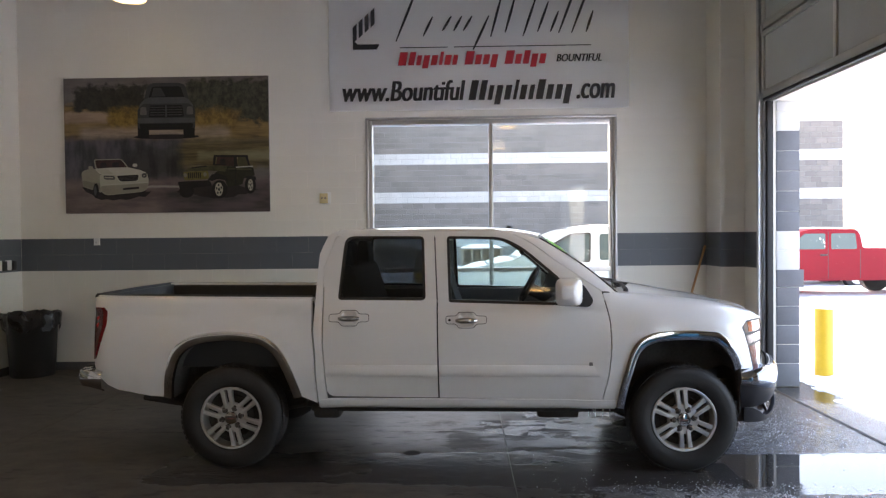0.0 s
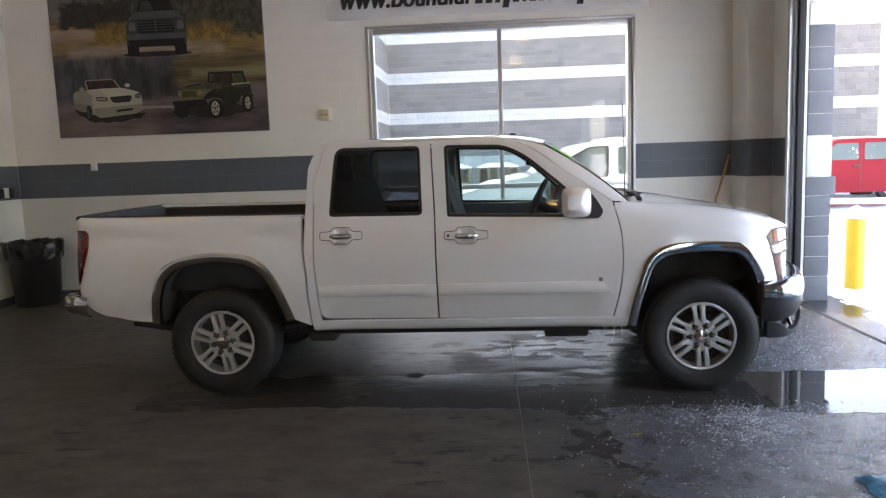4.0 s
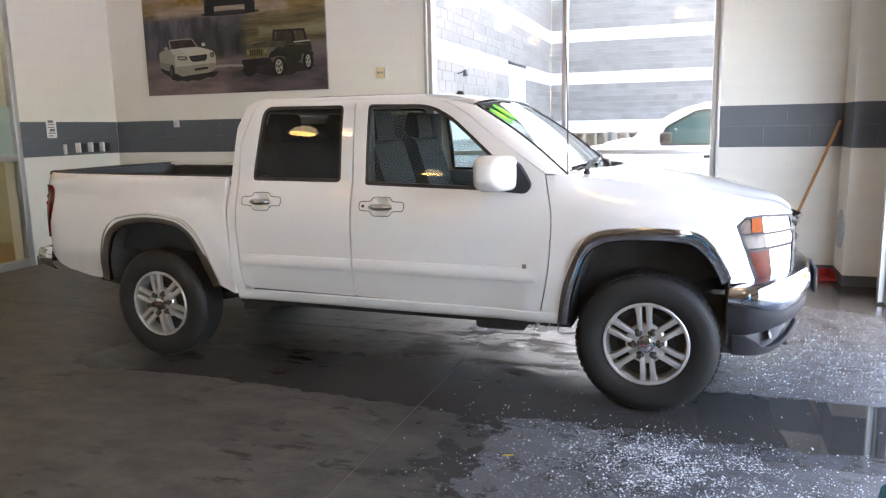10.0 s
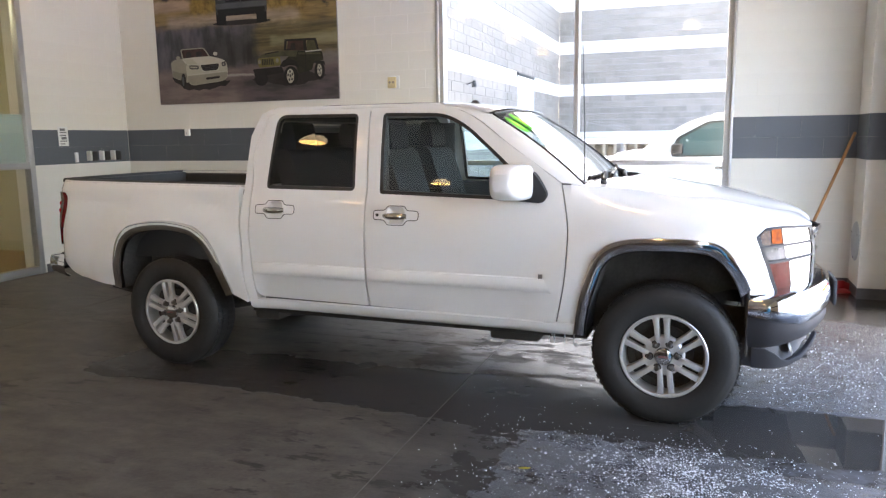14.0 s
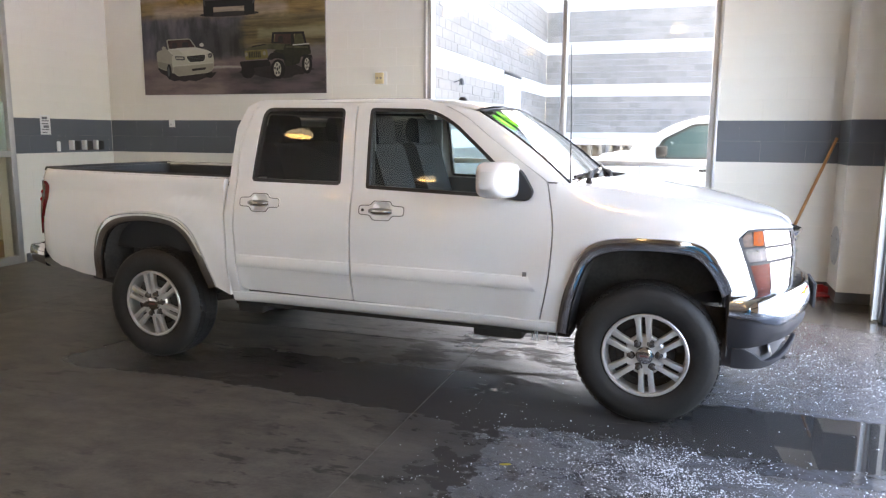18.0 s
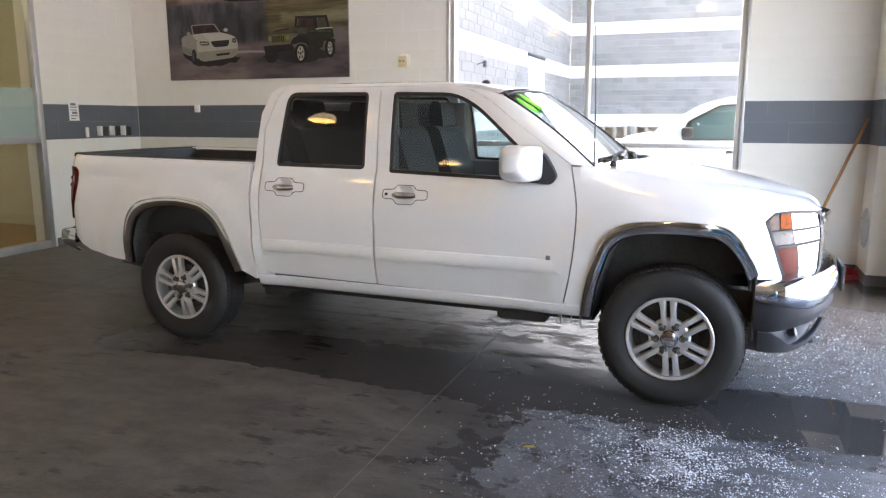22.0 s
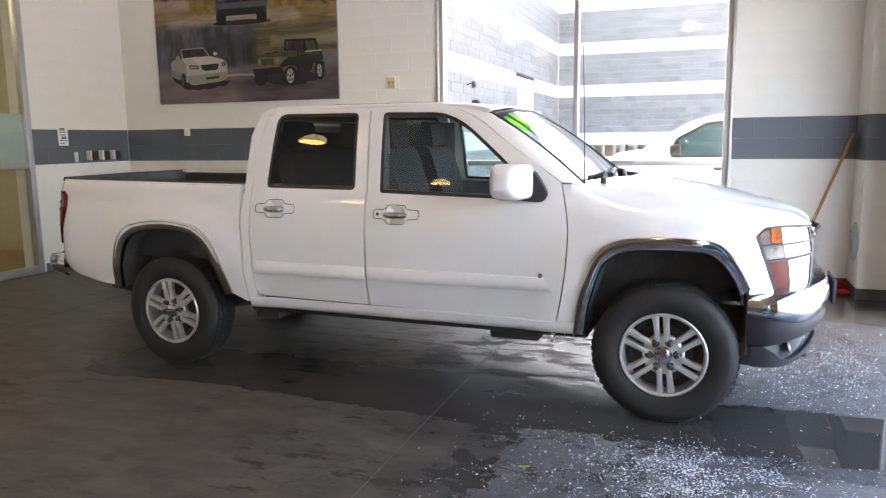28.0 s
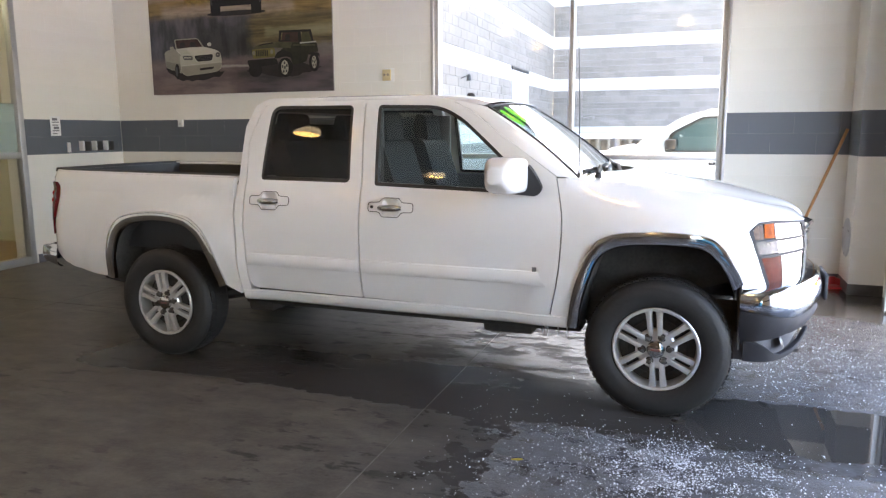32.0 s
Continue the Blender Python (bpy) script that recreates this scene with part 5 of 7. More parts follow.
# wheels
def wheel(ax, s):
    turn = 35 if ax > 1 else 41
    hub = new("wheel")
    hub.parent = truck
    hub.matrix_basis = Matrix.Translation((ax, s * 0.80, HUB_Z)) @ (pose(0, 0, 0, 90) if s < 0 else pose(0, 0, 0, -90))
    bm = bmesh.new()
    prof = [(0.225, -0.205), (0.25, -0.222), (0.30, -0.228), (0.345, -0.215), (0.366, -0.19), (0.372, -0.16), (0.374, -0.1), (0.372, -0.04), (0.366, -0.008), (0.35, 0.014), (0.318, 0.026), (0.28, 0.026), (0.25, 0.02), (0.228, 0.008), (0.222, -0.01)]
    lathe(bm, prof, 72)
    ty = part("tyre", bm, M_TYRE, hub, "black all-terrain tyre")
    bm = bmesh.new()
    for i in range(60):
        a = 2 * math.pi * i / 60
        for z0, z1, da in ((-0.034, -0.010, 0.0), (-0.10, -0.05, 0.05), (-0.16, -0.11, 0.0), (-0.205, -0.17, 0.05)):
            m = Matrix.Rotation(a + da, 4, "Z") @ Matrix.Translation((0.3712 if -0.17 < z0 < -0.02 else (0.3615 if z0 > -0.1 else 0.350), 0, (z0 + z1) / 2)) @ Matrix.Diagonal((0.008, 0.028, z1 - z0, 1))
            bmesh.ops.create_cube(bm, size=1, matrix=m)
    for i in range(60):
        m = Matrix.Rotation(2 * math.pi * (i + 0.5) / 60, 4, "Z") @ Matrix.Translation((0.354, 0, 0.003)) @ Matrix.Rotation(0.9, 4, "Y") @ Matrix.Diagonal((0.011, 0.012, 0.004, 1))
        bmesh.ops.create_cube(bm, size=1, matrix=m)
    part("tread", bm, M_TYRE, ty, smooth=0, kind="stuff")
    bm = bmesh.new()
    lathe(bm, [(0.224, 0.012), (0.219, 0.016), (0.207, 0.014), (0.203, 0.0), (0.20, -0.03), (0.195, -0.12)], 64)
    part("rim", bm, M_ALLOY, hub, "machined alloy rim")
    bm = bmesh.new()
    for i in range(6):
        for side_ in (-1, 1):
            a = radians(60 * i + turn)
            u, w = Vector((math.cos(a), math.sin(a), 0)), Vector((-math.sin(a), math.cos(a), 0))
            rows = []
            for r, off, wd, z in ((0.062, 0.0235, 0.0155, 0.002), (0.10, 0.024, 0.0155, 0.012), (0.15, 0.025, 0.016, 0.011), (0.188, 0.027, 0.0185, 0.006), (0.207, 0.030, 0.025, 0.004)):
                c = u * r + w * side_ * off
                rows.append([bm.verts.new(c + w * k * wd + Vector((0, 0, zz))) for k, zz in ((-1, z - 0.03), (-0.8, z - 0.003), (0, z), (0.8, z - 0.003), (1, z - 0.03))])
            skin(bm, rows, False)
    part("spoke_star", bm, M_ALLOY, hub, "six pairs of machined spokes")
    bm = bmesh.new()
    lathe(bm, [(0.0, 0.002), (0.05, 0.001), (0.098, 0.0), (0.106, -0.006), (0.108, -0.03)], 40)
    part("hub", bm, M_ALLOY, hub)
    bm = bmesh.new()
    lathe(bm, [(0.0, 0.024), (0.03, 0.0235), (0.042, 0.020), (0.046, 0.012), (0.047, 0.0)], 32)
    cap = part("hub_cap", bm, M_CHROME, hub, "chrome hub cap with red badge")
    part("cap_badge", box(bmesh.new(), -0.024, -0.005, 0.0245, 0.024, 0.005, 0.0262, 0.001), M_BADGE, cap, "dull red lettering bar")
    for i in range(6):
        a = radians(60 * i + turn + 30)
        x, y = 0.071 * math.cos(a), 0.071 * math.sin(a)
        bm = bmesh.new()
        lathe(bm, [(0.0, 0.0035), (0.018, 0.004), (0.0215, 0.0025), (0.022, -0.004)], 20, pose(x, y, 0.0))
        sk = part("nut_socket", bm, M_LINER, hub, "dark nut socket")
        bm = bmesh.new()
        lathe(bm, [(0.0155, 0.0), (0.0155, 0.018), (0.0125, 0.025), (0.006, 0.028), (0.0, 0.0285)], 6, pose(x, y, 0.0))
        part("lug_nut", bm, M_LUG, sk)
    bm = bmesh.new()
    lathe(bm, [(0.06, -0.045), (0.15, -0.045), (0.155, -0.055), (0.15, -0.07), (0.06, -0.07)], 40)
    part("brake_disc", bm, M_UNDER, hub, "dark brake disc")
    bm = bmesh.new()
    lathe(bm, [(0.0, -0.075), (0.20, -0.075), (0.2, -0.08)], 32)
    part("backing_plate", bm, M_LINER, hub)
    return hub


for ax in AXLES:
    for s in (-1, 1):
        wheel(ax, s)

# underbody
bm = bmesh.new()
for s in (-1, 1):
    box(bm, -0.74, s * 0.42, 0.42, 3.6, s * 0.5, 0.5)
    box(bm, 0.55, s * 0.45, 0.385, 2.78, s * 0.66, 0.43, 0.01)
box(bm, 0.6, -0.42, 0.42, 2.75, 0.42, 0.5)
part("chassis_frame", bm, M_UNDER, truck, "dark dirty chassis frame")
for s in (-1, 1):
    part("splash_shield", box(bmesh.new(), 3.588, s * 0.30, 0.40, 3.602, s * 0.772, 0.74, 0.004), M_LINER, truck, "dark splash shield behind the bumper")
for s in (-1, 1):
    part("inner_liner", box(bmesh.new(), 2.79, s * 0.505, 0.40, 3.588, s * 0.519, 0.60, 0.004), M_LINER, truck, "dark grey inner wall of the wheel well")
part("axle", rod(bmesh.new(), (3.2, -0.72, HUB_Z), (3.2, 0.72, HUB_Z), 0.045), M_UNDER, truck)
bm = bmesh.new()
rod(bm, (0, -0.72, HUB_Z), (0, 0.72, HUB_Z), 0.045)
lathe(bm, [(0.0, -0.15), (0.09, -0.12), (0.14, 0), (0.09, 0.12), (0.0, 0.15)], 16, pose(0, 0, HUB_Z, 90))
part("axle", bm, M_UNDER, truck)
for s in (-1, 1):
    bm = bmesh.new()
    tube(bm, [(-0.75, s * 0.55, 0.47), (-0.3, s * 0.55, 0.40), (0.0, s * 0.55, 0.36), (0.3, s * 0.55, 0.39), (0.66, s * 0.55, 0.46)], 0.03, 8)
    part("leaf_spring", bm, M_UNDER, truck)
part("exhaust_pipe", tube(bmesh.new(), [(2.2, -0.3, 0.4), (1.2, -0.32, 0.39), (0.7, -0.5, 0.42), (0.5, -0.62, 0.44)], 0.032, 8), M_UNDER, truck)
for x0, y0, z0, x1, y1, r in ((2.20, -0.64, 0.335, 2.50, -0.40, 0.02), (1.66, -0.60, 0.39, 1.84, -0.5, 0.01), (0.56, -0.66, 0.33, 0.76, -0.48, 0.03)):
    part("underbody_bracket", box(bmesh.new(), x0, y0, z0, x1, y1, 0.44, r), M_UNDER, truck)
part("hitch_crossbar", box(bmesh.new(), -0.80, -0.55, 0.50, -0.70, 0.55, 0.56, 0.01), M_UNDER, truck)
rng = random.Random(5)
for i in range(11):
    x, y = 2.56 + 0.16 * rng.random() if i < 8 else 2.3 + 0.3 * rng.random(), -0.60 - 0.12 * rng.random()
    ln = 0.03 + 0.06 * rng.random()
    part("icicle", rod(bmesh.new(), (x, y, 0.44), (x, y, 0.44 - ln), 0.006, 0.001, 7), M_ICE, truck, "small hanging icicle")

# cabin
bm = bmesh.new()
box(bm, 0.66, -0.66, 0.45, 2.75, 0.66, 0.52)
part("cabin_floor", bm, M_TRIM, truck)
for s in (-1, 1):
    for x0, x1 in ((0.70, 1.46), (1.5, 2.6)):
        part("door_trim", box(bmesh.new(), x0, s * 0.655, 0.53, x1, s * 0.72, 1.185, 0.012), M_TRIM, truck)
    part("door_pillar", box(bmesh.new(), 1.40, s * 0.57, 1.15, 1.55, s * 0.595, 1.62, 0.01), M_TRIM, truck)
bm = bmesh.new()
skin(bm, [[bm.verts.new((x, 0.58 * u, roof_z(x) - 0.045)) for u in (-1, 0, 1)] for x in (0.7, 0.9, 1.5, 2.0, 2.15)], False)
part("headliner", bm, M_HEADLINER, truck)
bm = bmesh.new()
prism(bm, rounded([(2.30, 0.8), (2.72, 0.8), (2.76, 1.17), (2.55, 1.175), (2.36, 1.12), (2.28, 0.98)], 0.05, 4), -0.65, 0.65)
part("dashboard", bm, M_TRIM, truck, "dark grey dashboard")


def seat(x, y, w, label):
    st = new("seat")
    st.parent = truck
    tagged(st, label)
    bm = prism(bmesh.new(), rounded([(x - 0.08, 0.72), (x + 0.46, 0.76), (x + 0.5, 0.86), (x + 0.42, 0.92), (x, 0.87)], 0.05, 4), y - w / 2, y + w / 2)
    part("cushion", bm, M_SEAT, st)
    bm = prism(bmesh.new(), rounded([(x - 0.02, 0.82), (x + 0.12, 0.86), (x - 0.06, 1.44), (x - 0.13, 1.46), (x - 0.19, 1.42)], 0.05, 4), y - w / 2 + 0.02, y + w / 2 - 0.02)
    part("backrest", bm, M_SEAT, st)
    for hy in ((y,) if w < 0.7 else (y - 0.38, y + 0.38)):
        bm = prism(bmesh.new(), rounded([(x - 0.15, 1.44), (x - 0.07, 1.44), (x - 0.09, 1.62), (x - 0.16, 1.63), (x - 0.19, 1.52)], 0.03, 4), hy - 0.13, hy + 0.13)
        part("headrest", bm, M_SEAT, st)


seat(1.60, -0.36, 0.5, "dark grey cloth front seat")
seat(1.58, 0.36, 0.5, "dark grey cloth front seat")
seat(0.92, 0.0, 1.25, "dark grey cloth rear bench")
bm = bmesh.new()
m = pose(2.2, 0.36, 1.21, 0, -62, 0)
ring = [m @ Vector((0.185 * math.cos(2 * math.pi * k / 24), 0.185 * math.sin(2 * math.pi * k / 24), 0)) for k in range(24)]
tube(bm, ring, 0.016, 8, True)
for k in (0, 8, 16):
    tube(bm, [m @ Vector((0, 0, -0.02)), ring[k]], 0.014, 6)
rod(bm, m @ Vector((0, 0, 0.0)), m @ Vector((0, 0, -0.25)), 0.06, 0.04)
part("steering_wheel", bm, M_PLASTIC, truck, "black steering wheel")
bm = bmesh.new()
box(bm, 2.12, -0.06, 1.50, 2.15, 0.18, 1.57, 0.012)
part("interior_mirror", bm, M_PLASTIC, truck)

# two fluorescent oval stickers on the windscreen
sticker = None
for u, v, ring in ((-0.90, 0.80, M_NEON), (-0.72, 0.84, M_NEON)):
    c = screen(u, v)
    du, dv = (screen(u + 0.1, v) - screen(u - 0.05, v)).normalized(), (screen(u, v + 0.08) - screen(u, v - 0.08)).normalized()
    nn = du.cross(dv).normalized()
    nn = nn if nn.x > 0 else -nn
    for k, (ra, rb, lift, mat) in enumerate(((0.046, 0.086, 0.006, ring), (0.018, 0.058, 0.0085, M_NEONBAR))):
        bm = bmesh.new()
        bm.faces.new([bm.verts.new(c + nn * lift + du * ra * math.cos(2 * math.pi * j / 28) + dv * rb * math.sin(2 * math.pi * j / 28)) for j in range(28)])
        bmesh.ops.solidify(bm, geom=bm.faces[:], thickness=0.001)
        if k == 0:
            sticker = part("oval_sticker", bm, mat, truck, "fluorescent green oval sticker on the windscreen")
        else:
            part("sticker_print", bm, mat, sticker, "paler green print")


def lettering(name, text, size, mat, parent, m, shear=0.0, width=None, label="", bold=0.0):
    """Words in the built-in font as a thin mesh."""
    cu = bpy.data.curves.new(name, "FONT")
    cu.body, cu.size, cu.extrude, cu.shear, cu.offset = text, size, 0.0006, shear, bold
    cu.align_x, cu.align_y = "CENTER", "CENTER"
    tmp = new("tmp", cu)
    data = bpy.data.meshes.new_from_object(tmp.evaluated_get(bpy.context.evaluated_depsgraph_get()))
    wide = max(v.co.x for v in data.vertices) - min(v.co.x for v in data.vertices)
    bpy.data.objects.remove(tmp)
    data.materials.clear()
    data.materials.append(mat)
    ob = new(name, data)
    ob.parent = parent
    k = (width / wide) if width else 1.0
    ob.matrix_basis = m @ Matrix.Diagonal((k, 1, 1, 1))
    return tagged(ob, label)


# whip aerial on the wing
bm = bmesh.new()
tube(bm, [(2.748, -0.63, 1.20), (2.746, -0.63, 1.27), (2.742, -0.63, 1.6), (2.728, -0.63, 1.99)], [0.013, 0.0045, 0.0032, 0.0022], 8)
part("aerial", bm, M_BLACKTRIM, truck, "thin black whip aerial")

# ---- things on the walls and the floor of the bay ----
def ceiling_lamp(x, y):
    lp = thing("ceiling_lamp", pose(x, y, 0), "bell-shaped warm glowing high bay lamp on a rod", "ceiling lamp", "high bay lamps")
    bm = bmesh.new()
    k, up = (0.8, 0.085) if y > -2 else (0.86, 0.0)
    lathe(bm, [(r * k, z + up) for r, z in ((0.24, 4.33), (0.25, 4.36), (0.24, 4.43), (0.20, 4.53), (0.12, 4.60), (0.08, 4.61))], 32)
    part("shade", bm, M_SHADE_DIM if y > -2 else M_SHADE, lp, "ribbed glowing acrylic shade")
    bm = bmesh.new()
    lathe(bm, [(0.0, 4.352 + up), (0.1 * k, 4.35 + up), (0.235 * k, 4.345 + up)], 32)
    part("lens", bm, M_LAMP_LOW if y > -2 else M_LAMP, lp, "bright warm lens")
    part("ballast", rod(bmesh.new(), (0, 0, 4.60 + up), (0, 0, 4.84 + up), 0.09, 0.075, 20), M_STEEL, lp)
    part("rod", rod(bmesh.new(), (0, 0, 4.84 + up), (0, 0, CEIL), 0.012), M_STEEL, lp)


M_SHADE_DIM = glow("dim_acrylic_shade", (1.0, 0.85, 0.6), 0.08)
M_SHADE = glow("warm_acrylic_shade", (0.55, 0.46, 0.3), 0.6)
for x, y in ((1.2, -0.8), (6.75, -0.8), (1.15, -4.9), (6.2, -4.9), (1.15, -9.0), (6.2, -9.0), (1.15, -13.6), (6.2, -13.6), (1.15, -18.0), (6.2, -18.0)):
    ceiling_lamp(x, y)

# banner over the window
banner = thing("banner", pose(3.37, -0.012, 3.225), "white printed banner with black and red print", "banner")
BW, BH = 3.725, 1.75
bm = bmesh.new()
rows = []
for j in range(9):
    rows.append([bm.verts.new((BW * i / 24, -0.004 * math.sin(i * 0.8 + j * 0.5) - 0.006, BH * j / 8)) for i in range(25)])
skin(bm, rows, False)
bmesh.ops.solidify(bm, geom=bm.faces[:], thickness=0.003)
part("sheet", bm, M_BANNER, banner)


def slanted_word(x, z, widths, height, gap, lean, mat, name):
    """A word that becomes plain slanted bars, one for each sign: (width, height share, drop)."""
    for w, h, drop in widths:
        if h > 0:
            z0, z1 = z - drop * height, z + h * height
            sh0, sh1 = lean * (z0 - z), lean * (z1 - z)
            bm = bmesh.new()
            prism(bm, [(x + sh0, z0), (x + w + sh0, z0), (x + w + sh1, z1), (x + sh1, z1)], -0.0165, -0.0145)
            part(name, bm, mat, banner, smooth=0)
        x += w + gap


def fitted(name, text, u0, u1, z0, z1, mat, shear=0.25, bold=0.0):
    """Words in the built-in font, drawn to fill the box from u0, z0 to u1, z1 on the banner; bold: three copies side by side."""
    ob = lettering(name, text, 0.3, mat, banner, Matrix.Identity(4), shear)
    co = np.array([v.co[:] for v in ob.data.vertices])
    tri = [tuple(f.vertices) for f in ob.data.polygons]
    data = bpy.data.meshes.new(name)
    data.from_pydata([tuple(c + np.array((bold * k, 0, 0.0004 * k))) for k in (-1, 0, 1) for c in co], [], [tuple(v + len(co) * k for v in f) for k in range(3) for f in tri])
    data.materials.append(mat)
    ob.data = data
    xs, ys = [v.co.x for v in ob.data.vertices], [v.co.y for v in ob.data.vertices]
    kx, ky = (u1 - u0) / (max(xs) - min(xs)), (z1 - z0) / (max(ys) - min(ys))
    ob.matrix_basis = pose(u0 - min(xs) * kx, -0.0155, z0 - min(ys) * ky, 90, 0, 0) @ Matrix.Diagonal((kx, ky, 1, 1))
    return ob


N, A, D = (0.074, 0.74, 0), (0.074, 1.0, 0), (0.074, 0.74, 0.24)
I_, R_, C_ = (0.042, 1.0, 0), (0.056, 0.74, 0), (0.088, 1.0, 0)
fitted("web_lettering", "www.Bountiful", 0.16, 1.70, 0.118, 0.37, M_BANBLACK, 0.2, 0.012)
slanted_word(1.735, 0.118, [C_, A, R_, D, N, I_, N, R_, C_, N, N, D], 0.245, 0.037, 0.2, M_BANBLACK, "print_bar")
fitted("web_ending", ".com", 3.075, 3.555, 0.118, 0.305, M_BANBLACK, 0.2, 0.012)
slanted_word(0.86, 0.56, [(0.1, 1.0, 0), A, R_, D, N, I_, N, R_, (0.045, 0, 0), (0.1, 1.0, 0), N, N, D, (0.045, 0, 0), (0.1, 1.0, 0), N, A, D, N], 0.165, 0.026, 0.2, M_BANRED, "red_print_bar")
fitted("town_name", "BOUNTIFUL", 2.83, 3.394, 0.58, 0.672, M_BANBLACK, 0.25, 0.011)
for a, b in ((0.89, 1.48), (1.56, 3.26)):
    part("underline", box(bmesh.new(), a, -0.0165, 0.775, b, -0.0145, 0.785), M_BANBLACK, banner, smooth=0)
# emblem of slanted bars
for k in range(4):
    x, z = 0.30 + 0.075 * k, 0.84 + 0.065 * k
    bm = prism(bmesh.new(), [(x, z), (x + 0.05, z + 0.05), (x + 0.05, z + 0.25), (x, z + 0.2)], -0.0165, -0.0145)
    part("emblem_bar", bm, M_BANBLACK, banner, smooth=0)
part("emblem_bar", prism(bmesh.new(), [(0.30, 0.765), (0.60, 0.765), (0.635, 0.83), (0.36, 0.83), (0.30, 0.89)], -0.0165, -0.0145), M_BANBLACK, banner, smooth=0)
# signature line as plain slanted strokes
for a, b, z0, z1, lean in ((0.84, 1.04, 0.86, 1.56, 0.5), (1.18, 1.30, 0.92, 1.16, 0.5), (1.42, 1.56, 0.98, 1.16, 0.5), (1.56, 1.68, 0.98, 1.16, 0.5), (1.68, 1.82, 0.98, 1.16, 0.5), (1.80, 1.98, 0.74, 1.16, 0.5), (2.02, 2.14, 0.90, 1.42, 0.3), (2.2, 2.32, 0.95, 1.40, 0.3), (2.42, 2.55, 0.9, 1.4, 0.4), (2.6, 2.72, 0.95, 1.32, 0.4), (2.76, 2.86, 0.95, 1.2, 0.4), (2.86, 3.0, 0.93, 1.6, 0.5), (3.02, 3.16, 0.93, 1.6, 0.5), (3.2, 3.3, 0.94, 1.2, 0.3)):
    bm = bmesh.new()
    n = 10
    pts = [(a + (b - a) * t / n * 0.4 + lean * (z1 - z0) * t / n * 0.6, -0.0158, z0 + (z1 - z0) * t / n) for t in range(n + 1)]
    tube(bm, pts, [0.008 + 0.010 * math.sin(math.pi * t / n) for t in range(n + 1)], 6)
    for v in bm.verts:
        v.co.y = -0.0158 + (v.co.y + 0.0158) * 0.1
    part("stroke", bm, M_BANBLACK, banner, smooth=0)

# photographic poster: a flat print on a board
poster = thing("poster", pose(0.0, -0.005, 1.985), "large photo poster of three parked vehicles in landscapes", "poster")
PW, PH = 2.6, 1.703
M_EDGE = material("poster_board_edge", (0.3, 0.28, 0.26), 0.5)
part("board", box(bmesh.new(), 0, -0.025, 0, PW, 0.0, PH, 0.003), M_EDGE, poster)
_layer = [0]


def ink(name, col, vary=0.25, scale=5.0, col2=None):
    return material(name, col, 0.5, vary=vary, scale=scale, fine=26, color2=col2, spec=0.3)


def printed(name, pts, mat, label="", wob=0.0, seed=0):
    """A flat printed shape with an optional uneven edge."""
    if wob:
        r, out = random.Random(seed), []
        for (a, b), (c, d) in zip(pts, pts[1:] + pts[:1]):
            n = max(2, int(math.hypot(c - a, d - b) / 0.07))
            for k in range(n):
                out.append((min(max(a + (c - a) * k / n + (r.uniform(-wob, wob) if k else 0), 0.0), PW), min(max(b + (d - b) * k / n + (r.uniform(-wob, wob) if k else 0), 0.0), PH)))
        pts = out
    _layer[0] += 1
    y = -0.0252 - 0.0003 * _layer[0]
    bm = bmesh.new()
    es = []
    vs = [bm.verts.new((u, y, v)) for u, v in pts]
    es = [bm.edges.new((vs[i - 1], vs[i])) for i in range(len(vs))]
    bmesh.ops.triangle_fill(bm, use_beauty=True, edges=es)
    for f in bm.faces:
        f.normal_update()
    return part(name, bm, mat, poster, label, 0)


def oval(cx, cz, rx, rz, n=20):
    return [(cx + rx * math.cos(2 * math.pi * k / n), cz + rz * math.sin(2 * math.pi * k / n)) for k in range(n)]


K_BLACK, K_GREY, K_GREY2, K_CREAM, K_CREAM2 = ink("ink_black", (0.008, 0.008, 0.009)), ink("ink_grey", (0.041, 0.044, 0.047)), ink("ink_light_grey", (0.075, 0.08, 0.085)), ink("ink_cream", (0.40, 0.385, 0.31), 0.12), ink("ink_cream_shade", (0.198, 0.187, 0.149), 0.15)
K_OLIVE, K_OLIVE2, K_WHEEL = ink("ink_olive", (0.026, 0.028, 0.018), 0.5, 9), ink("ink_olive_light", (0.075, 0.072, 0.042), 0.5, 9), ink("ink_wheel", (0.400, 0.400, 0.384), 0.2)
K_CREAM3 = ink("ink_cream_mid", (0.27, 0.26, 0.205), 0.15)
K_GRASSY = ink("ink_grass_seen_through", (0.075, 0.07, 0.035), 0.5, 10)
K_HAZY = ink("ink_pale_grey", (0.12, 0.12, 0.12), 0.3, 14)
K_SHADE = ink("ink_soft_shadow", (0.03, 0.026, 0.026), 0.5)


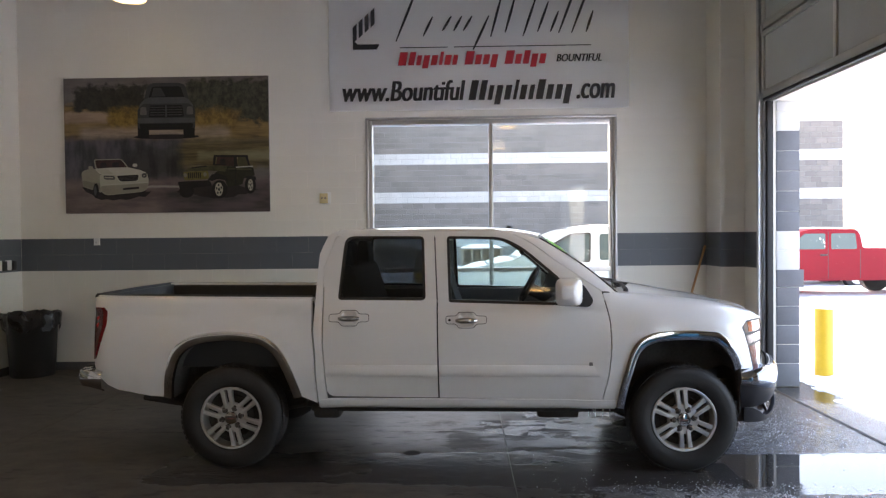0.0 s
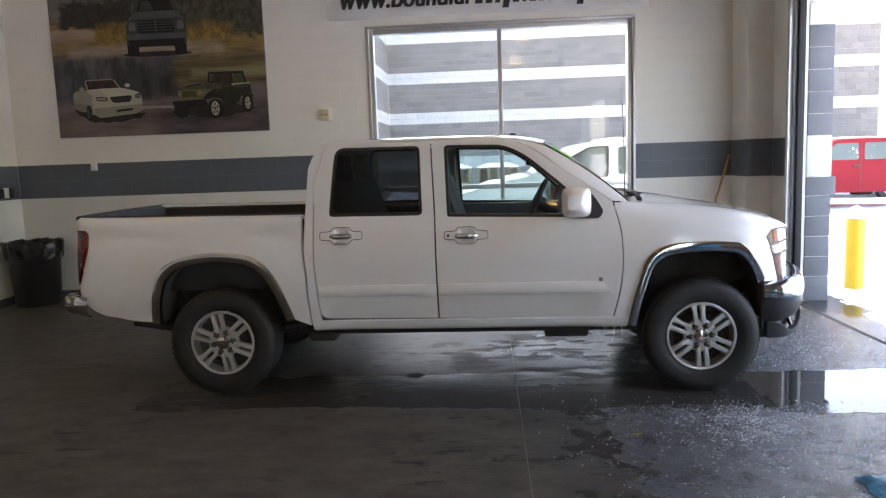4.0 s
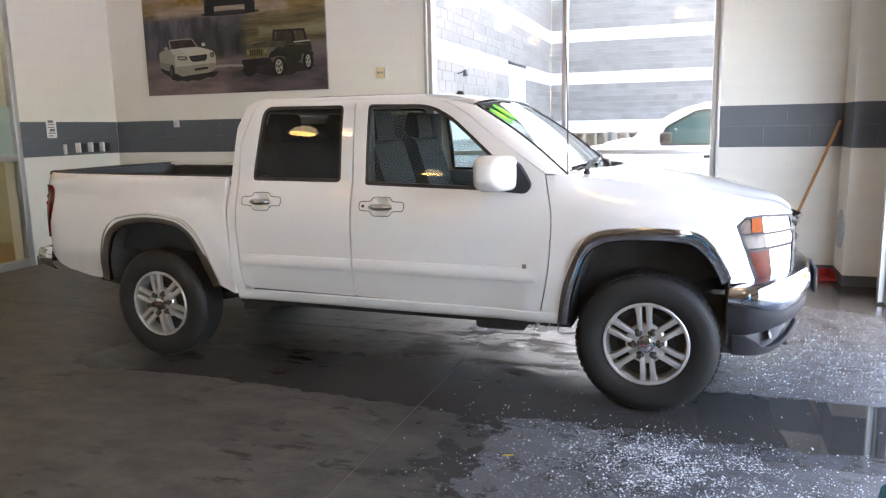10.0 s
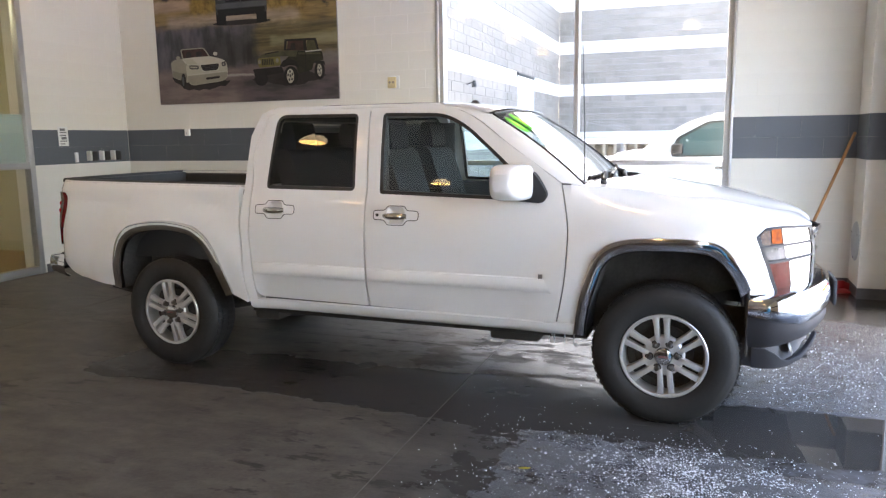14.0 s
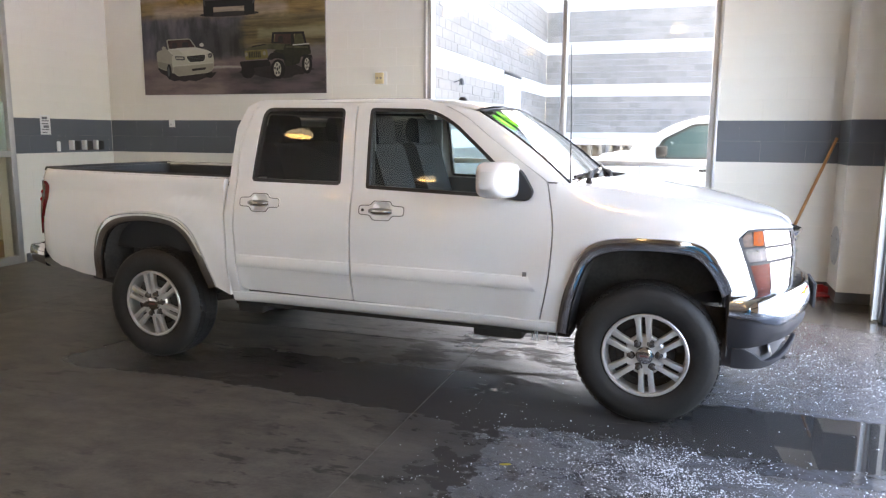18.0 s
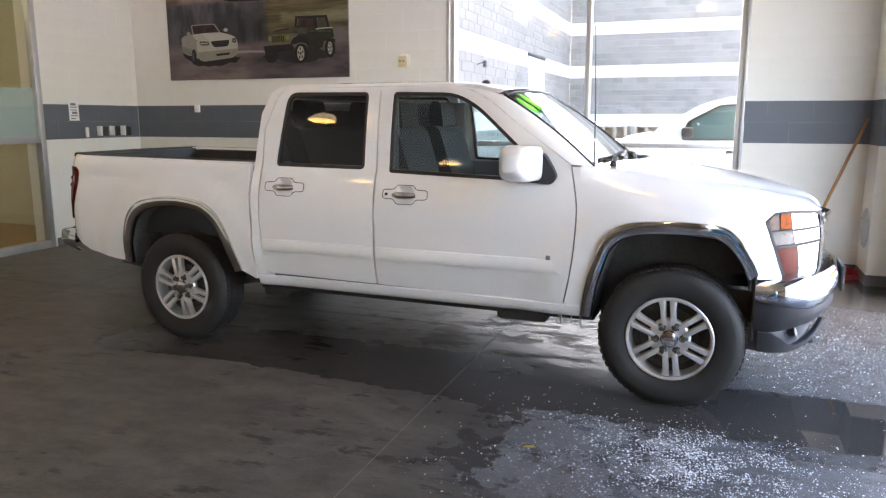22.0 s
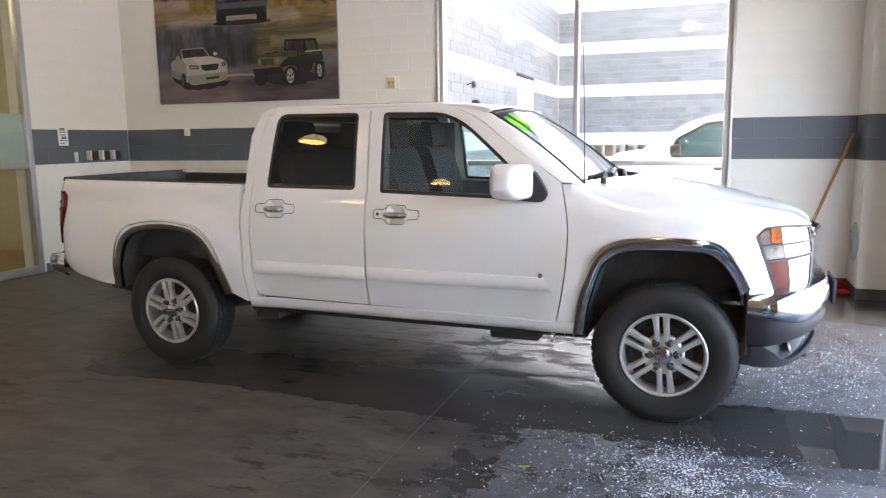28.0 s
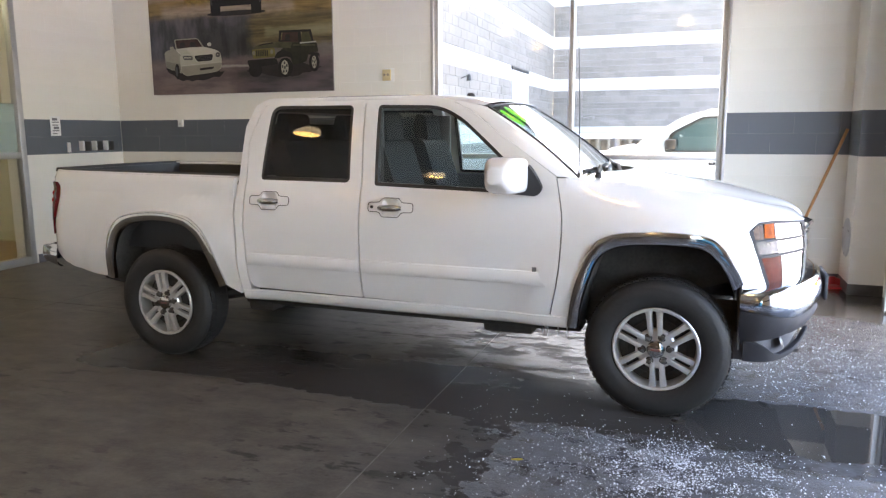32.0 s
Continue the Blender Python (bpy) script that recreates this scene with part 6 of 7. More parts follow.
def photo_background():
    """The printed landscapes: soft patches of colour laid over one another."""
    m = bpy.data.materials.new("printed_landscapes")
    m.use_nodes = True
    t, p = m.node_tree, m.node_tree.nodes["Principled BSDF"]
    p.inputs["Roughness"].default_value, p.inputs["Specular IOR Level"].default_value = 0.42, 0.35

    def node(kind, **kw):
        n = t.nodes.new("ShaderNode" + kind)
        for k, v in kw.items():
            n.inputs[k].default_value = v
        return n

    def calc(op, a, b):
        n = t.nodes.new("ShaderNodeMath")
        n.operation = op
        for k, v in enumerate((a, b)):
            if isinstance(v, (int, float)):
                n.inputs[k].default_value = v
            else:
                t.links.new(v, n.inputs[k])
        return n.outputs[0]

    def rise(v, lo, hi):
        n = node("MapRange")
        n.interpolation_type = "SMOOTHSTEP"
        n.inputs["From Min"].default_value, n.inputs["From Max"].default_value = lo, hi
        t.links.new(v, n.inputs["Value"])
        return n.outputs["Result"]

    def grainy(scale, stretch, detail=6, rough=0.6):
        mp = node("Mapping")
        mp.inputs["Scale"].default_value = stretch
        t.links.new(co.outputs["Object"], mp.inputs["Vector"])
        n = node("TexNoise", Scale=scale, Detail=detail, Roughness=rough)
        t.links.new(mp.outputs["Vector"], n.inputs["Vector"])
        return n.outputs["Fac"]

    co, xyz = node("TexCoord"), node("SeparateXYZ")
    t.links.new(co.outputs["Object"], xyz.inputs["Vector"])
    wx, wz = calc("SUBTRACT", grainy(7, (1, 1, 1), 7), 0.5), calc("SUBTRACT", grainy(8, (1, 1, 1.3), 7), 0.5)
    tex = {"tree": grainy(13, (1.2, 1, 1), 8, 0.7), "soft": grainy(3, (0.5, 1, 2.2), 4), "tall": grainy(4.5, (1.5, 1, 0.45), 5), "flat": grainy(6, (0.3, 1, 3), 6)}
    last = None
    # kind, dark tone, light tone, x0, x1, z0, z1, softness, raggedness
    for kind, dark, light, x0, x1, z0, z1, soft, rag in (
            ("soft", (0.10, 0.088, 0.085), (0.15, 0.135, 0.13), -1, 4, -1, 3, 0.1, 0.0),
            ("flat", (0.11, 0.075, 0.03), (0.25, 0.165, 0.065), -1, 4, 0.9, 1.36, 0.04, 0.1),
            ("tree", (0.012, 0.012, 0.010), (0.034, 0.031, 0.024), 0.12, 1.06, 1.27, 1.60, 0.04, 0.2),
            ("tree", (0.016, 0.018, 0.013), (0.062, 0.062, 0.045), 1.56, 4, 1.12, 1.66, 0.05, 0.25),
            ("soft", (0.24, 0.17, 0.12), (0.36, 0.26, 0.19), 0.0, 0.56, 1.14, 1.27, 0.03, 0.05),
            ("tree", (0.12, 0.075, 0.012), (0.27, 0.17, 0.04), 0.56, 0.96, 1.05, 1.31, 0.06, 0.15),
            ("tree", (0.12, 0.075, 0.015), (0.26, 0.165, 0.045), 1.66, 2.2, 1.05, 1.28, 0.08, 0.15),
            ("flat", (0.21, 0.165, 0.12), (0.32, 0.25, 0.19), 0.2, 2.1, 0.93, 1.07, 0.06, 0.06),
            ("tall", (0.036, 0.036, 0.041), (0.105, 0.10, 0.11), -1, 1.55, 0.40, 0.95, 0.07, 0.08),
            ("tall", (0.018, 0.018, 0.019), (0.05, 0.048, 0.05), 0.75, 1.6, 0.44, 0.86, 0.16, 0.25),
            ("flat", (0.05, 0.040, 0.018), (0.15, 0.12, 0.055), 1.48, 4, 0.55, 0.92, 0.07, 0.1),
            ("flat", (0.14, 0.125, 0.065), (0.21, 0.19, 0.115), 1.7, 4, 0.66, 0.76, 0.04, 0.05),
            ("soft", (0.105, 0.078, 0.075), (0.185, 0.14, 0.132), -1, 4, -1, 0.42, 0.05, 0.06),
            ("soft", (0.040, 0.034, 0.038), (0.10, 0.078, 0.082), 1.25, 4, -1, 0.40, 0.14, 0.12),
            ("flat", (0.24, 0.22, 0.20), (0.30, 0.28, 0.26), 0.9, 1.5, 0.315, 0.34, 0.012, 0.02)):
        u, v = calc("ADD", xyz.outputs["X"], calc("MULTIPLY", wx, rag * 1.6)), calc("ADD", xyz.outputs["Z"], calc("MULTIPLY", wz, rag * 1.6))
        mask = calc("MULTIPLY", calc("MULTIPLY", rise(u, x0 - soft, x0 + soft), rise(u, x1 + soft, x1 - soft)), calc("MULTIPLY", rise(v, z0 - soft, z0 + soft), rise(v, z1 + soft, z1 - soft)))
        tone = node("Mix")
        tone.data_type = "RGBA"
        tone.inputs["A"].default_value, tone.inputs["B"].default_value = (*dark, 1), (*light, 1)
        t.links.new(rise(tex[kind], 0.33, 0.67), tone.inputs["Factor"])
        if last is None:
            last = tone.outputs["Result"]
            continue
        over = node("Mix")
        over.data_type = "RGBA"
        t.links.new(mask, over.inputs["Factor"])
        t.links.new(last, over.inputs["A"])
        t.links.new(tone.outputs["Result"], over.inputs["B"])
        last = over.outputs["Result"]
    t.links.new(last, p.inputs["Base Color"])
    return m


printed("print_landscape", [(0, 0), (PW, 0), (PW, PH), (0, PH)], photo_background(), "blurred brown landscapes")
# dark pickup seen from the front
printed("print_shadow", oval(1.3, 0.955, 0.42, 0.03), K_SHADE)
for cx in (1.01, 1.59):
    printed("print_tyre", [(cx - 0.07, 0.94), (cx + 0.07, 0.94), (cx + 0.075, 1.15), (cx - 0.075, 1.15)], K_BLACK)
printed("print_truck_cab", rounded([(1.02, 1.4), (1.6, 1.4), (1.55, 1.6), (1.47, 1.63), (1.14, 1.63), (1.07, 1.6)], 0.03, 3), K_GREY)
printed("print_truck_glass", rounded([(1.08, 1.44), (1.54, 1.44), (1.49, 1.585), (1.13, 1.585)], 0.03, 3), K_BLACK)
printed("print_glass_sheen", [(1.12, 1.46), (1.30, 1.46), (1.24, 1.57), (1.15, 1.57)], K_GREY)
printed("print_truck_hood", rounded([(0.95, 1.2), (1.66, 1.2), (1.65, 1.36), (1.56, 1.45), (1.06, 1.45), (0.96, 1.36)], 0.05, 3), K_GREY2)
printed("print_truck_face", rounded([(0.94, 1.06), (1.67, 1.06), (1.67, 1.3), (1.6, 1.37), (1.01, 1.37), (0.94, 1.3)], 0.03, 3), K_GREY)
printed("print_grille", rounded([(1.08, 1.2), (1.53, 1.2), (1.51, 1.35), (1.10, 1.35)], 0.02, 3), K_BLACK)
for a in (0.97, 1.56):
    printed("print_headlight", rounded([(a, 1.23), (a + 0.09, 1.23), (a + 0.08, 1.33), (a + 0.01, 1.33)], 0.02, 3), K_HAZY)
printed("print_bumper", rounded([(0.94, 1.13), (1.67, 1.13), (1.67, 1.19), (0.94, 1.19)], 0.02, 3), K_GREY2)
for k in range(4):
    printed("print_grille_bar", [(1.10, 1.225 + 0.032 * k), (1.51, 1.225 + 0.032 * k), (1.51, 1.232 + 0.032 * k), (1.10, 1.232 + 0.032 * k)], K_GREY2)
printed("print_grille_bar", [(1.295, 1.2), (1.312, 1.2), (1.312, 1.35), (1.295, 1.35)], K_GREY2)
printed("print_valance", rounded([(0.98, 1.04), (1.63, 1.04), (1.65, 1.12), (0.96, 1.12)], 0.02, 3), K_BLACK)
# cream convertible
K_TYRE, K_RED = ink("ink_tyre", (0.016, 0.015, 0.016), 0.4, 9), ink("ink_red_brown", (0.06, 0.03, 0.026), 0.5, 9)
K_CREAM4, K_HAZE = ink("ink_cream_light", (0.47, 0.455, 0.38), 0.1), ink("ink_grey_glass", (0.10, 0.10, 0.095), 0.5, 12)
printed("print_shadow", [(0.22, 0.33), (0.40, 0.19), (0.62, 0.16), (1.02, 0.20), (1.10, 0.27), (0.7, 0.26)], K_SHADE, "", 0.015, 31)
printed("print_tyre", oval(0.255, 0.37, 0.022, 0.075), K_TYRE)
printed("print_tyre", oval(0.985, 0.25, 0.05, 0.045), K_TYRE)
printed("print_car_side", rounded([(0.21, 0.52), (0.26, 0.55), (0.38, 0.57), (0.46, 0.48), (0.46, 0.25), (0.40, 0.30), (0.33, 0.30), (0.23, 0.34)], 0.025, 3), K_CREAM3)
printed("print_side_shade", rounded([(0.23, 0.35), (0.33, 0.31), (0.45, 0.30), (0.45, 0.38), (0.34, 0.39), (0.23, 0.42)], 0.02, 3), K_CREAM2)
printed("print_tyre", oval(0.395, 0.285, 0.036, 0.095), K_TYRE)
printed("print_rim", oval(0.385, 0.285, 0.018, 0.06), K_GREY2)
printed("print_windscreen", rounded([(0.39, 0.56), (0.37, 0.68), (0.73, 0.685), (0.82, 0.57)], [0.02, 0.03, 0.04, 0.02], 4), K_CREAM3)
printed("print_cabin", rounded([(0.41, 0.565), (0.39, 0.668), (0.72, 0.672), (0.795, 0.575)], 0.02, 4), K_RED)
for a, b in ((0.45, 0.54), (0.60, 0.70)):
    printed("print_seat", rounded([(a, 0.57), (b, 0.575), (b - 0.01, 0.64), (a + 0.01, 0.64)], 0.025, 3), K_SHADE)
printed("print_hood", rounded([(0.38, 0.56), (0.60, 0.575), (0.82, 0.575), (0.98, 0.535), (1.05, 0.505), (0.95, 0.48), (0.66, 0.47), (0.46, 0.485)], 0.03, 3), K_CREAM4)
printed("print_hood_shade", [(0.40, 0.555), (0.55, 0.555), (0.62, 0.49), (0.47, 0.492)], K_CREAM)
printed("print_car_face", rounded([(0.45, 0.49), (0.66, 0.475), (0.94, 0.485), (1.05, 0.505), (1.07, 0.42), (1.06, 0.31), (0.99, 0.265), (0.53, 0.225), (0.46, 0.27), (0.445, 0.4)], 0.03, 4), K_CREAM)
printed("print_lower_face", rounded([(0.46, 0.345), (0.70, 0.355), (1.065, 0.375), (1.055, 0.315), (0.99, 0.268), (0.53, 0.23), (0.465, 0.275)], 0.02, 3), K_CREAM3)
printed("print_grille_rim", rounded([(0.645, 0.478), (0.965, 0.49), (0.935, 0.395), (0.70, 0.388)], 0.03, 4), K_CREAM4)
printed("print_grille", rounded([(0.66, 0.470), (0.95, 0.482), (0.925, 0.403), (0.71, 0.396)], 0.03, 4), K_TYRE)
for k in range(3):
    printed("print_grille_bar", [(0.69, 0.415 + 0.018 * k), (0.935, 0.423 + 0.018 * k), (0.935, 0.427 + 0.018 * k), (0.69, 0.419 + 0.018 * k)], K_GREY2)
for line in ([(0.49, 0.478), (0.64, 0.468), (0.645, 0.42), (0.505, 0.425)], [(0.985, 0.497), (1.045, 0.502), (1.05, 0.445), (0.985, 0.44)]):
    printed("print_headlight", rounded(line, 0.025, 4), K_HAZE)
    printed("print_headlight_glint", [(line[0][0] + 0.02, line[3][1] + 0.02), (line[1][0] - 0.02, line[2][1] + 0.02), (line[1][0] - 0.025, line[2][1] + 0.034), (line[0][0] + 0.025, line[3][1] + 0.034)], K_CREAM)
printed("print_intake", rounded([(0.74, 0.315), (0.95, 0.33), (0.945, 0.303), (0.745, 0.288)], 0.01, 2), K_SHADE)
printed("print_crease", [(0.47, 0.352), (1.06, 0.382), (1.06, 0.388), (0.47, 0.358)], K_CREAM4)
for a, b, c in ((0.335, 0.575, K_CREAM3), (0.90, 0.60, K_CREAM4)):
    printed("print_mirror", oval(a, b, 0.032, 0.022), c)
# olive open off-roader
printed("print_shadow", [(1.42, 0.26), (1.9, 0.17), (2.3, 0.22), (2.46, 0.28), (2.2, 0.34), (1.6, 0.33)], K_SHADE, "", 0.015, 32)
printed("print_tyre", oval(1.55, 0.265, 0.095, 0.08), K_TYRE)
for a in ((1.97, 0.285, 0.10, 0.115), (2.36, 0.335, 0.07, 0.11)):
    printed("print_tyre", oval(*a), K_TYRE)
printed("print_off_roader_side", rounded([(2.05, 0.575), (2.40, 0.555), (2.42, 0.45), (2.29, 0.44), (2.26, 0.345), (2.07, 0.31), (2.04, 0.41), (1.88, 0.41), (1.91, 0.49)], 0.02, 3), K_OLIVE)
printed("print_side_light", [(2.08, 0.555), (2.38, 0.54), (2.38, 0.52), (2.08, 0.53)], K_OLIVE2)
printed("print_door_line", [(2.165, 0.33), (2.172, 0.33), (2.185, 0.56), (2.178, 0.56)], K_TYRE)
printed("print_off_roader_hood", rounded([(1.53, 0.515), (1.57, 0.552), (1.80, 0.582), (2.08, 0.585), (2.05, 0.505), (1.84, 0.522)], 0.015, 3), K_OLIVE2)
printed("print_hood_vent", [(1.62, 0.552), (1.82, 0.572), (1.80, 0.585), (1.62, 0.565)], K_TYRE)
printed("print_off_roader_face", rounded([(1.51, 0.51), (1.83, 0.522), (1.84, 0.415), (1.525, 0.40)], 0.025, 3), ink("ink_olive_gold", (0.17, 0.145, 0.05), 0.4, 12))
for k in range(7):
    printed("print_slot", [(1.572 + 0.025 * k, 0.428), (1.587 + 0.025 * k, 0.428), (1.587 + 0.025 * k, 0.500), (1.572 + 0.025 * k, 0.500)], K_TYRE)
for a, b in ((1.54, 0.468), (1.79, 0.475)):
    printed("print_headlight", oval(a, b, 0.022, 0.026), K_CREAM2)
printed("print_off_roader_bumper", rounded([(1.44, 0.385), (1.85, 0.40), (1.88, 0.33), (1.47, 0.29)], 0.025, 3), K_TYRE)
printed("print_fender", rounded([(1.82, 0.40), (1.87, 0.47), (1.95, 0.49), (2.06, 0.45), (2.09, 0.36), (2.04, 0.40), (1.95, 0.415), (1.88, 0.39)], 0.02, 3), K_TYRE)
printed("print_fender", rounded([(2.27, 0.42), (2.32, 0.45), (2.43, 0.44), (2.44, 0.38), (2.40, 0.425), (2.32, 0.42)], 0.015, 3), K_TYRE)
printed("print_interior", [(1.93, 0.585), (1.95, 0.70), (2.17, 0.705), (2.19, 0.57)], K_RED)
printed("print_interior", [(2.20, 0.565), (2.21, 0.70), (2.31, 0.69), (2.34, 0.56)], K_GRASSY)
for line in ([(1.89, 0.59), (1.905, 0.715), (2.33, 0.71), (2.37, 0.555), (2.345, 0.555), (2.305, 0.685), (1.935, 0.69), (1.92, 0.585)], [(2.16, 0.56), (2.155, 0.70), (2.195, 0.70), (2.205, 0.56)], [(1.92, 0.585), (2.06, 0.59), (2.06, 0.602), (1.92, 0.60)]):
    printed("print_roll_cage", line, K_TYRE)
printed("print_seat_row", rounded([(1.98, 0.6), (2.05, 0.6), (2.05, 0.665), (1.99, 0.67)], 0.02, 3), K_SHADE)
printed("print_stripe", [(2.18, 0.552), (2.40, 0.562), (2.40, 0.574), (2.18, 0.566)], K_WHEEL)
for a in ((1.965, 0.285, 0.05, 0.085), (2.365, 0.335, 0.032, 0.072)):
    printed("print_rim", oval(*a), K_CREAM)
    printed("print_rim_centre", oval(a[0], a[1], a[2] * 0.25, a[3] * 0.25, 10), K_GREY)
    for k in range(5):
        w = 2 * math.pi * k / 5 + 0.4
        printed("print_rim_hole", oval(a[0] + 0.62 * a[2] * math.cos(w), a[1] + 0.62 * a[3] * math.sin(w), a[2] * 0.22, a[3] * 0.22, 8), K_GREY)

# thermostat box, stripe bracket, notice, holders
th = thing("thermostat", pose(3.29, -0.004, 2.145), "small cream thermostat box on a white plate", "thermostat")
part("plate", box(bmesh.new(), -0.035, -0.008, -0.075, 0.075, 0.0, 0.075, 0.003), M_WHITEPL, th)
part("case", box(bmesh.new(), -0.06, -0.04, -0.065, 0.04, -0.008, 0.06, 0.006), M_CREAM, th)
for dx in (-0.03, 0.012):
    part("dial", rod(bmesh.new(), (dx, -0.048, 0.0), (dx, -0.04, 0.0), 0.014), M_PALLET, th)
wb = thing("wall_bracket", pose(0.385, -0.004, 1.625), "small white plastic box on the stripe", "junction box")
part("case", box(bmesh.new(), -0.035, -0.035, -0.045, 0.035, 0, 0.045, 0.006), M_WHITEPL, wb)
part("knob", rod(bmesh.new(), (0, -0.045, -0.01), (0, -0.035, -0.01), 0.01), M_STEEL, wb)
sg = thing("wall_notice", pose(LX + 0.004, -1.067, 1.592), "small white notice with grey print", "notice")
part("sheet", box(bmesh.new(), 0, -0.072, -0.115, 0.004, 0.072, 0.115), M_WHITEPL, sg)
for k, (a, b, h) in enumerate(((-0.045, 0.03, 0.03), (-0.05, 0.05, 0.012), (-0.05, 0.04, 0.012), (-0.03, 0.045, 0.03), (-0.05, 0.05, 0.012), (-0.05, 0.02, 0.012))):
    z = 0.08 - 0.034 * k
    part("print_bar", box(bmesh.new(), 0.004, a, z - h / 2, 0.0052, b, z + h / 2), M_ALLOY_DARK, sg, smooth=0)
for y in (-0.668, -0.468, -0.279):
    hd = thing("cup_holder", pose(LX + 0.004, y, 1.345), "small dark wall holder with a pale cover", "wall holder", "wall holders")
    part("back_plate", box(bmesh.new(), 0, -0.068, -0.055, 0.065, -0.037, 0.065, 0.004), M_WHITEPL, hd, "pale side plate")
    part("case", box(bmesh.new(), 0.008, -0.035, -0.06, 0.085, 0.04, 0.06, 0.012), M_BLACKTRIM, hd)
ws_ = thing("wall_switch", pose(LX + 0.004, -0.90, 1.335), "narrow white wall switch", "switch")
part("plate", box(bmesh.new(), 0, -0.022, -0.06, 0.02, 0.022, 0.06, 0.004), M_WHITEPL, ws_)

# bin with bag, broom, dustpan, blue cloth, vent
bn = thing("trash_bin", pose(-0.27, -0.36, 0) @ Matrix.Diagonal((1.06, 1.06, 0.945, 1)), "black round trash bin lined with a black bag", "trash bin")
bm = bmesh.new()
lathe(bm, [(0.0, 0.0), (0.225, 0.0), (0.235, 0.02), (0.27, 0.74), (0.285, 0.76), (0.275, 0.77), (0.25, 0.74), (0.21, 0.05), (0.0, 0.05)], 36)
part("drum", bm, M_BLACKTRIM, bn)
bm = bmesh.new()
rings = []
rngk = random.Random(8)
ph = [rngk.uniform(0, 6.28) for _ in range(5)]
for i, (r, z) in enumerate(((0.2, 0.55), (0.255, 0.75), (0.275, 0.80), (0.30, 0.815), (0.312, 0.79), (0.305, 0.72), (0.298, 0.62))):
    row = []
    for k in range(48):
        a = 2 * math.pi * k / 48
        w = 0.012 * math.sin(7 * a + ph[0]) + 0.008 * math.sin(13 * a + ph[1]) + 0.006 * math.sin(23 * a + ph[2])
        row.append(bm.verts.new(((r + w * (i > 1)) * math.cos(a), (r + w * (i > 1)) * math.sin(a), z + (0.6 * w if i < 6 else 3.0 * w))))
    rings.append(row)
skin(bm, rings)
part("bag", bm, M_BAG, bn, "crumpled black bag folded over the rim")
br = thing("broom", pose(0, 0, 0), "wooden push broom leaning in the corner", "broom")
part("handle", rod(bmesh.new(), (7.42, -0.62, 0.1), (8.02, -0.035, 1.50), 0.0145, 0.0145, 14), M_WOOD, br)
bm = box(bmesh.new(), -0.3, -0.035, 0.0, 0.3, 0.035, 0.05, 0.01)
bmesh.ops.transform(bm, matrix=pose(7.41, -0.63, 0.06, 0, 0, 45), verts=bm.verts)
part("head", bm, M_WOOD, br)
bm = box(bmesh.new(), -0.3, -0.03, 0.0, 0.3, 0.03, 0.062, 0.008)
bmesh.ops.transform(bm, matrix=pose(7.41, -0.63, 0.0, 0, 0, 45), verts=bm.verts)
part("bristles", bm, M_BLACKTRIM, br)
dp = thing("dustpan", pose(7.93, -0.2, 0.0, 0, 0, 20), "small red plastic dustpan on the floor", "dustpan")
bm = bmesh.new()
box(bm, -0.13, -0.1, 0.0, 0.13, 0.1, 0.012, 0.004)
for a in ((-0.13, -0.1, 0.012, -0.118, 0.1, 0.075), (0.118, -0.1, 0.012, 0.13, 0.1, 0.075), (-0.118, 0.088, 0.012, 0.118, 0.1, 0.085)):
    box(bm, *a)
part("pan", bm, M_REDPL, dp)
part("handle", rod(bmesh.new(), (0, 0.1, 0.05), (0, 0.21, 0.09), 0.014), M_REDPL, dp)
vt = thing("round_vent", pose(CX - 0.004, -0.265, 0.5), "round grey steel cover plate on the wall", "vent cover")
bm = bmesh.new()
lathe(bm, [(0.0, 0.012), (0.155, 0.012), (0.175, 0.008), (0.185, 0.0)], 36, pose(0, 0, 0, 0, -90, 0))
part("cover", bm, M_STEEL, vt)
for a in (30, 150, 270):
    part("screw", rod(bmesh.new(), (-0.011, 0.15 * math.cos(radians(a)), 0.15 * math.sin(radians(a))), (-0.016, 0.15 * math.cos(radians(a)), 0.15 * math.sin(radians(a))), 0.008, seg=10), M_ALLOY_DARK, vt)


def crumpled(name, cx, cy, w, d, h, seed, label):
    bm = bmesh.new()
    rows = []
    for j in range(17):
        row = []
        for i in range(17):
            u, v = i / 16 * 2 - 1, j / 16 * 2 - 1
            edge = max(0.0, 1 - max(abs(u), abs(v)) ** 4)
            n = noise.noise((u * 2.2 + seed, v * 2.2, seed)) + 0.5 * noise.noise((u * 5 + seed, v * 5, seed))
            row.append(bm.verts.new((cx + w * u * (1 + 0.15 * n), cy + d * v * (1 + 0.15 * n), 0.006 + h * edge * (0.55 + 0.5 * n) * 0.9 if edge > 0 else 0.004)))
        rows.append(row)
    skin(bm, rows, False)
    ob = part(name, bm, M_BLUECLOTH, None, label)
    return tagged(ob, category="cloth")


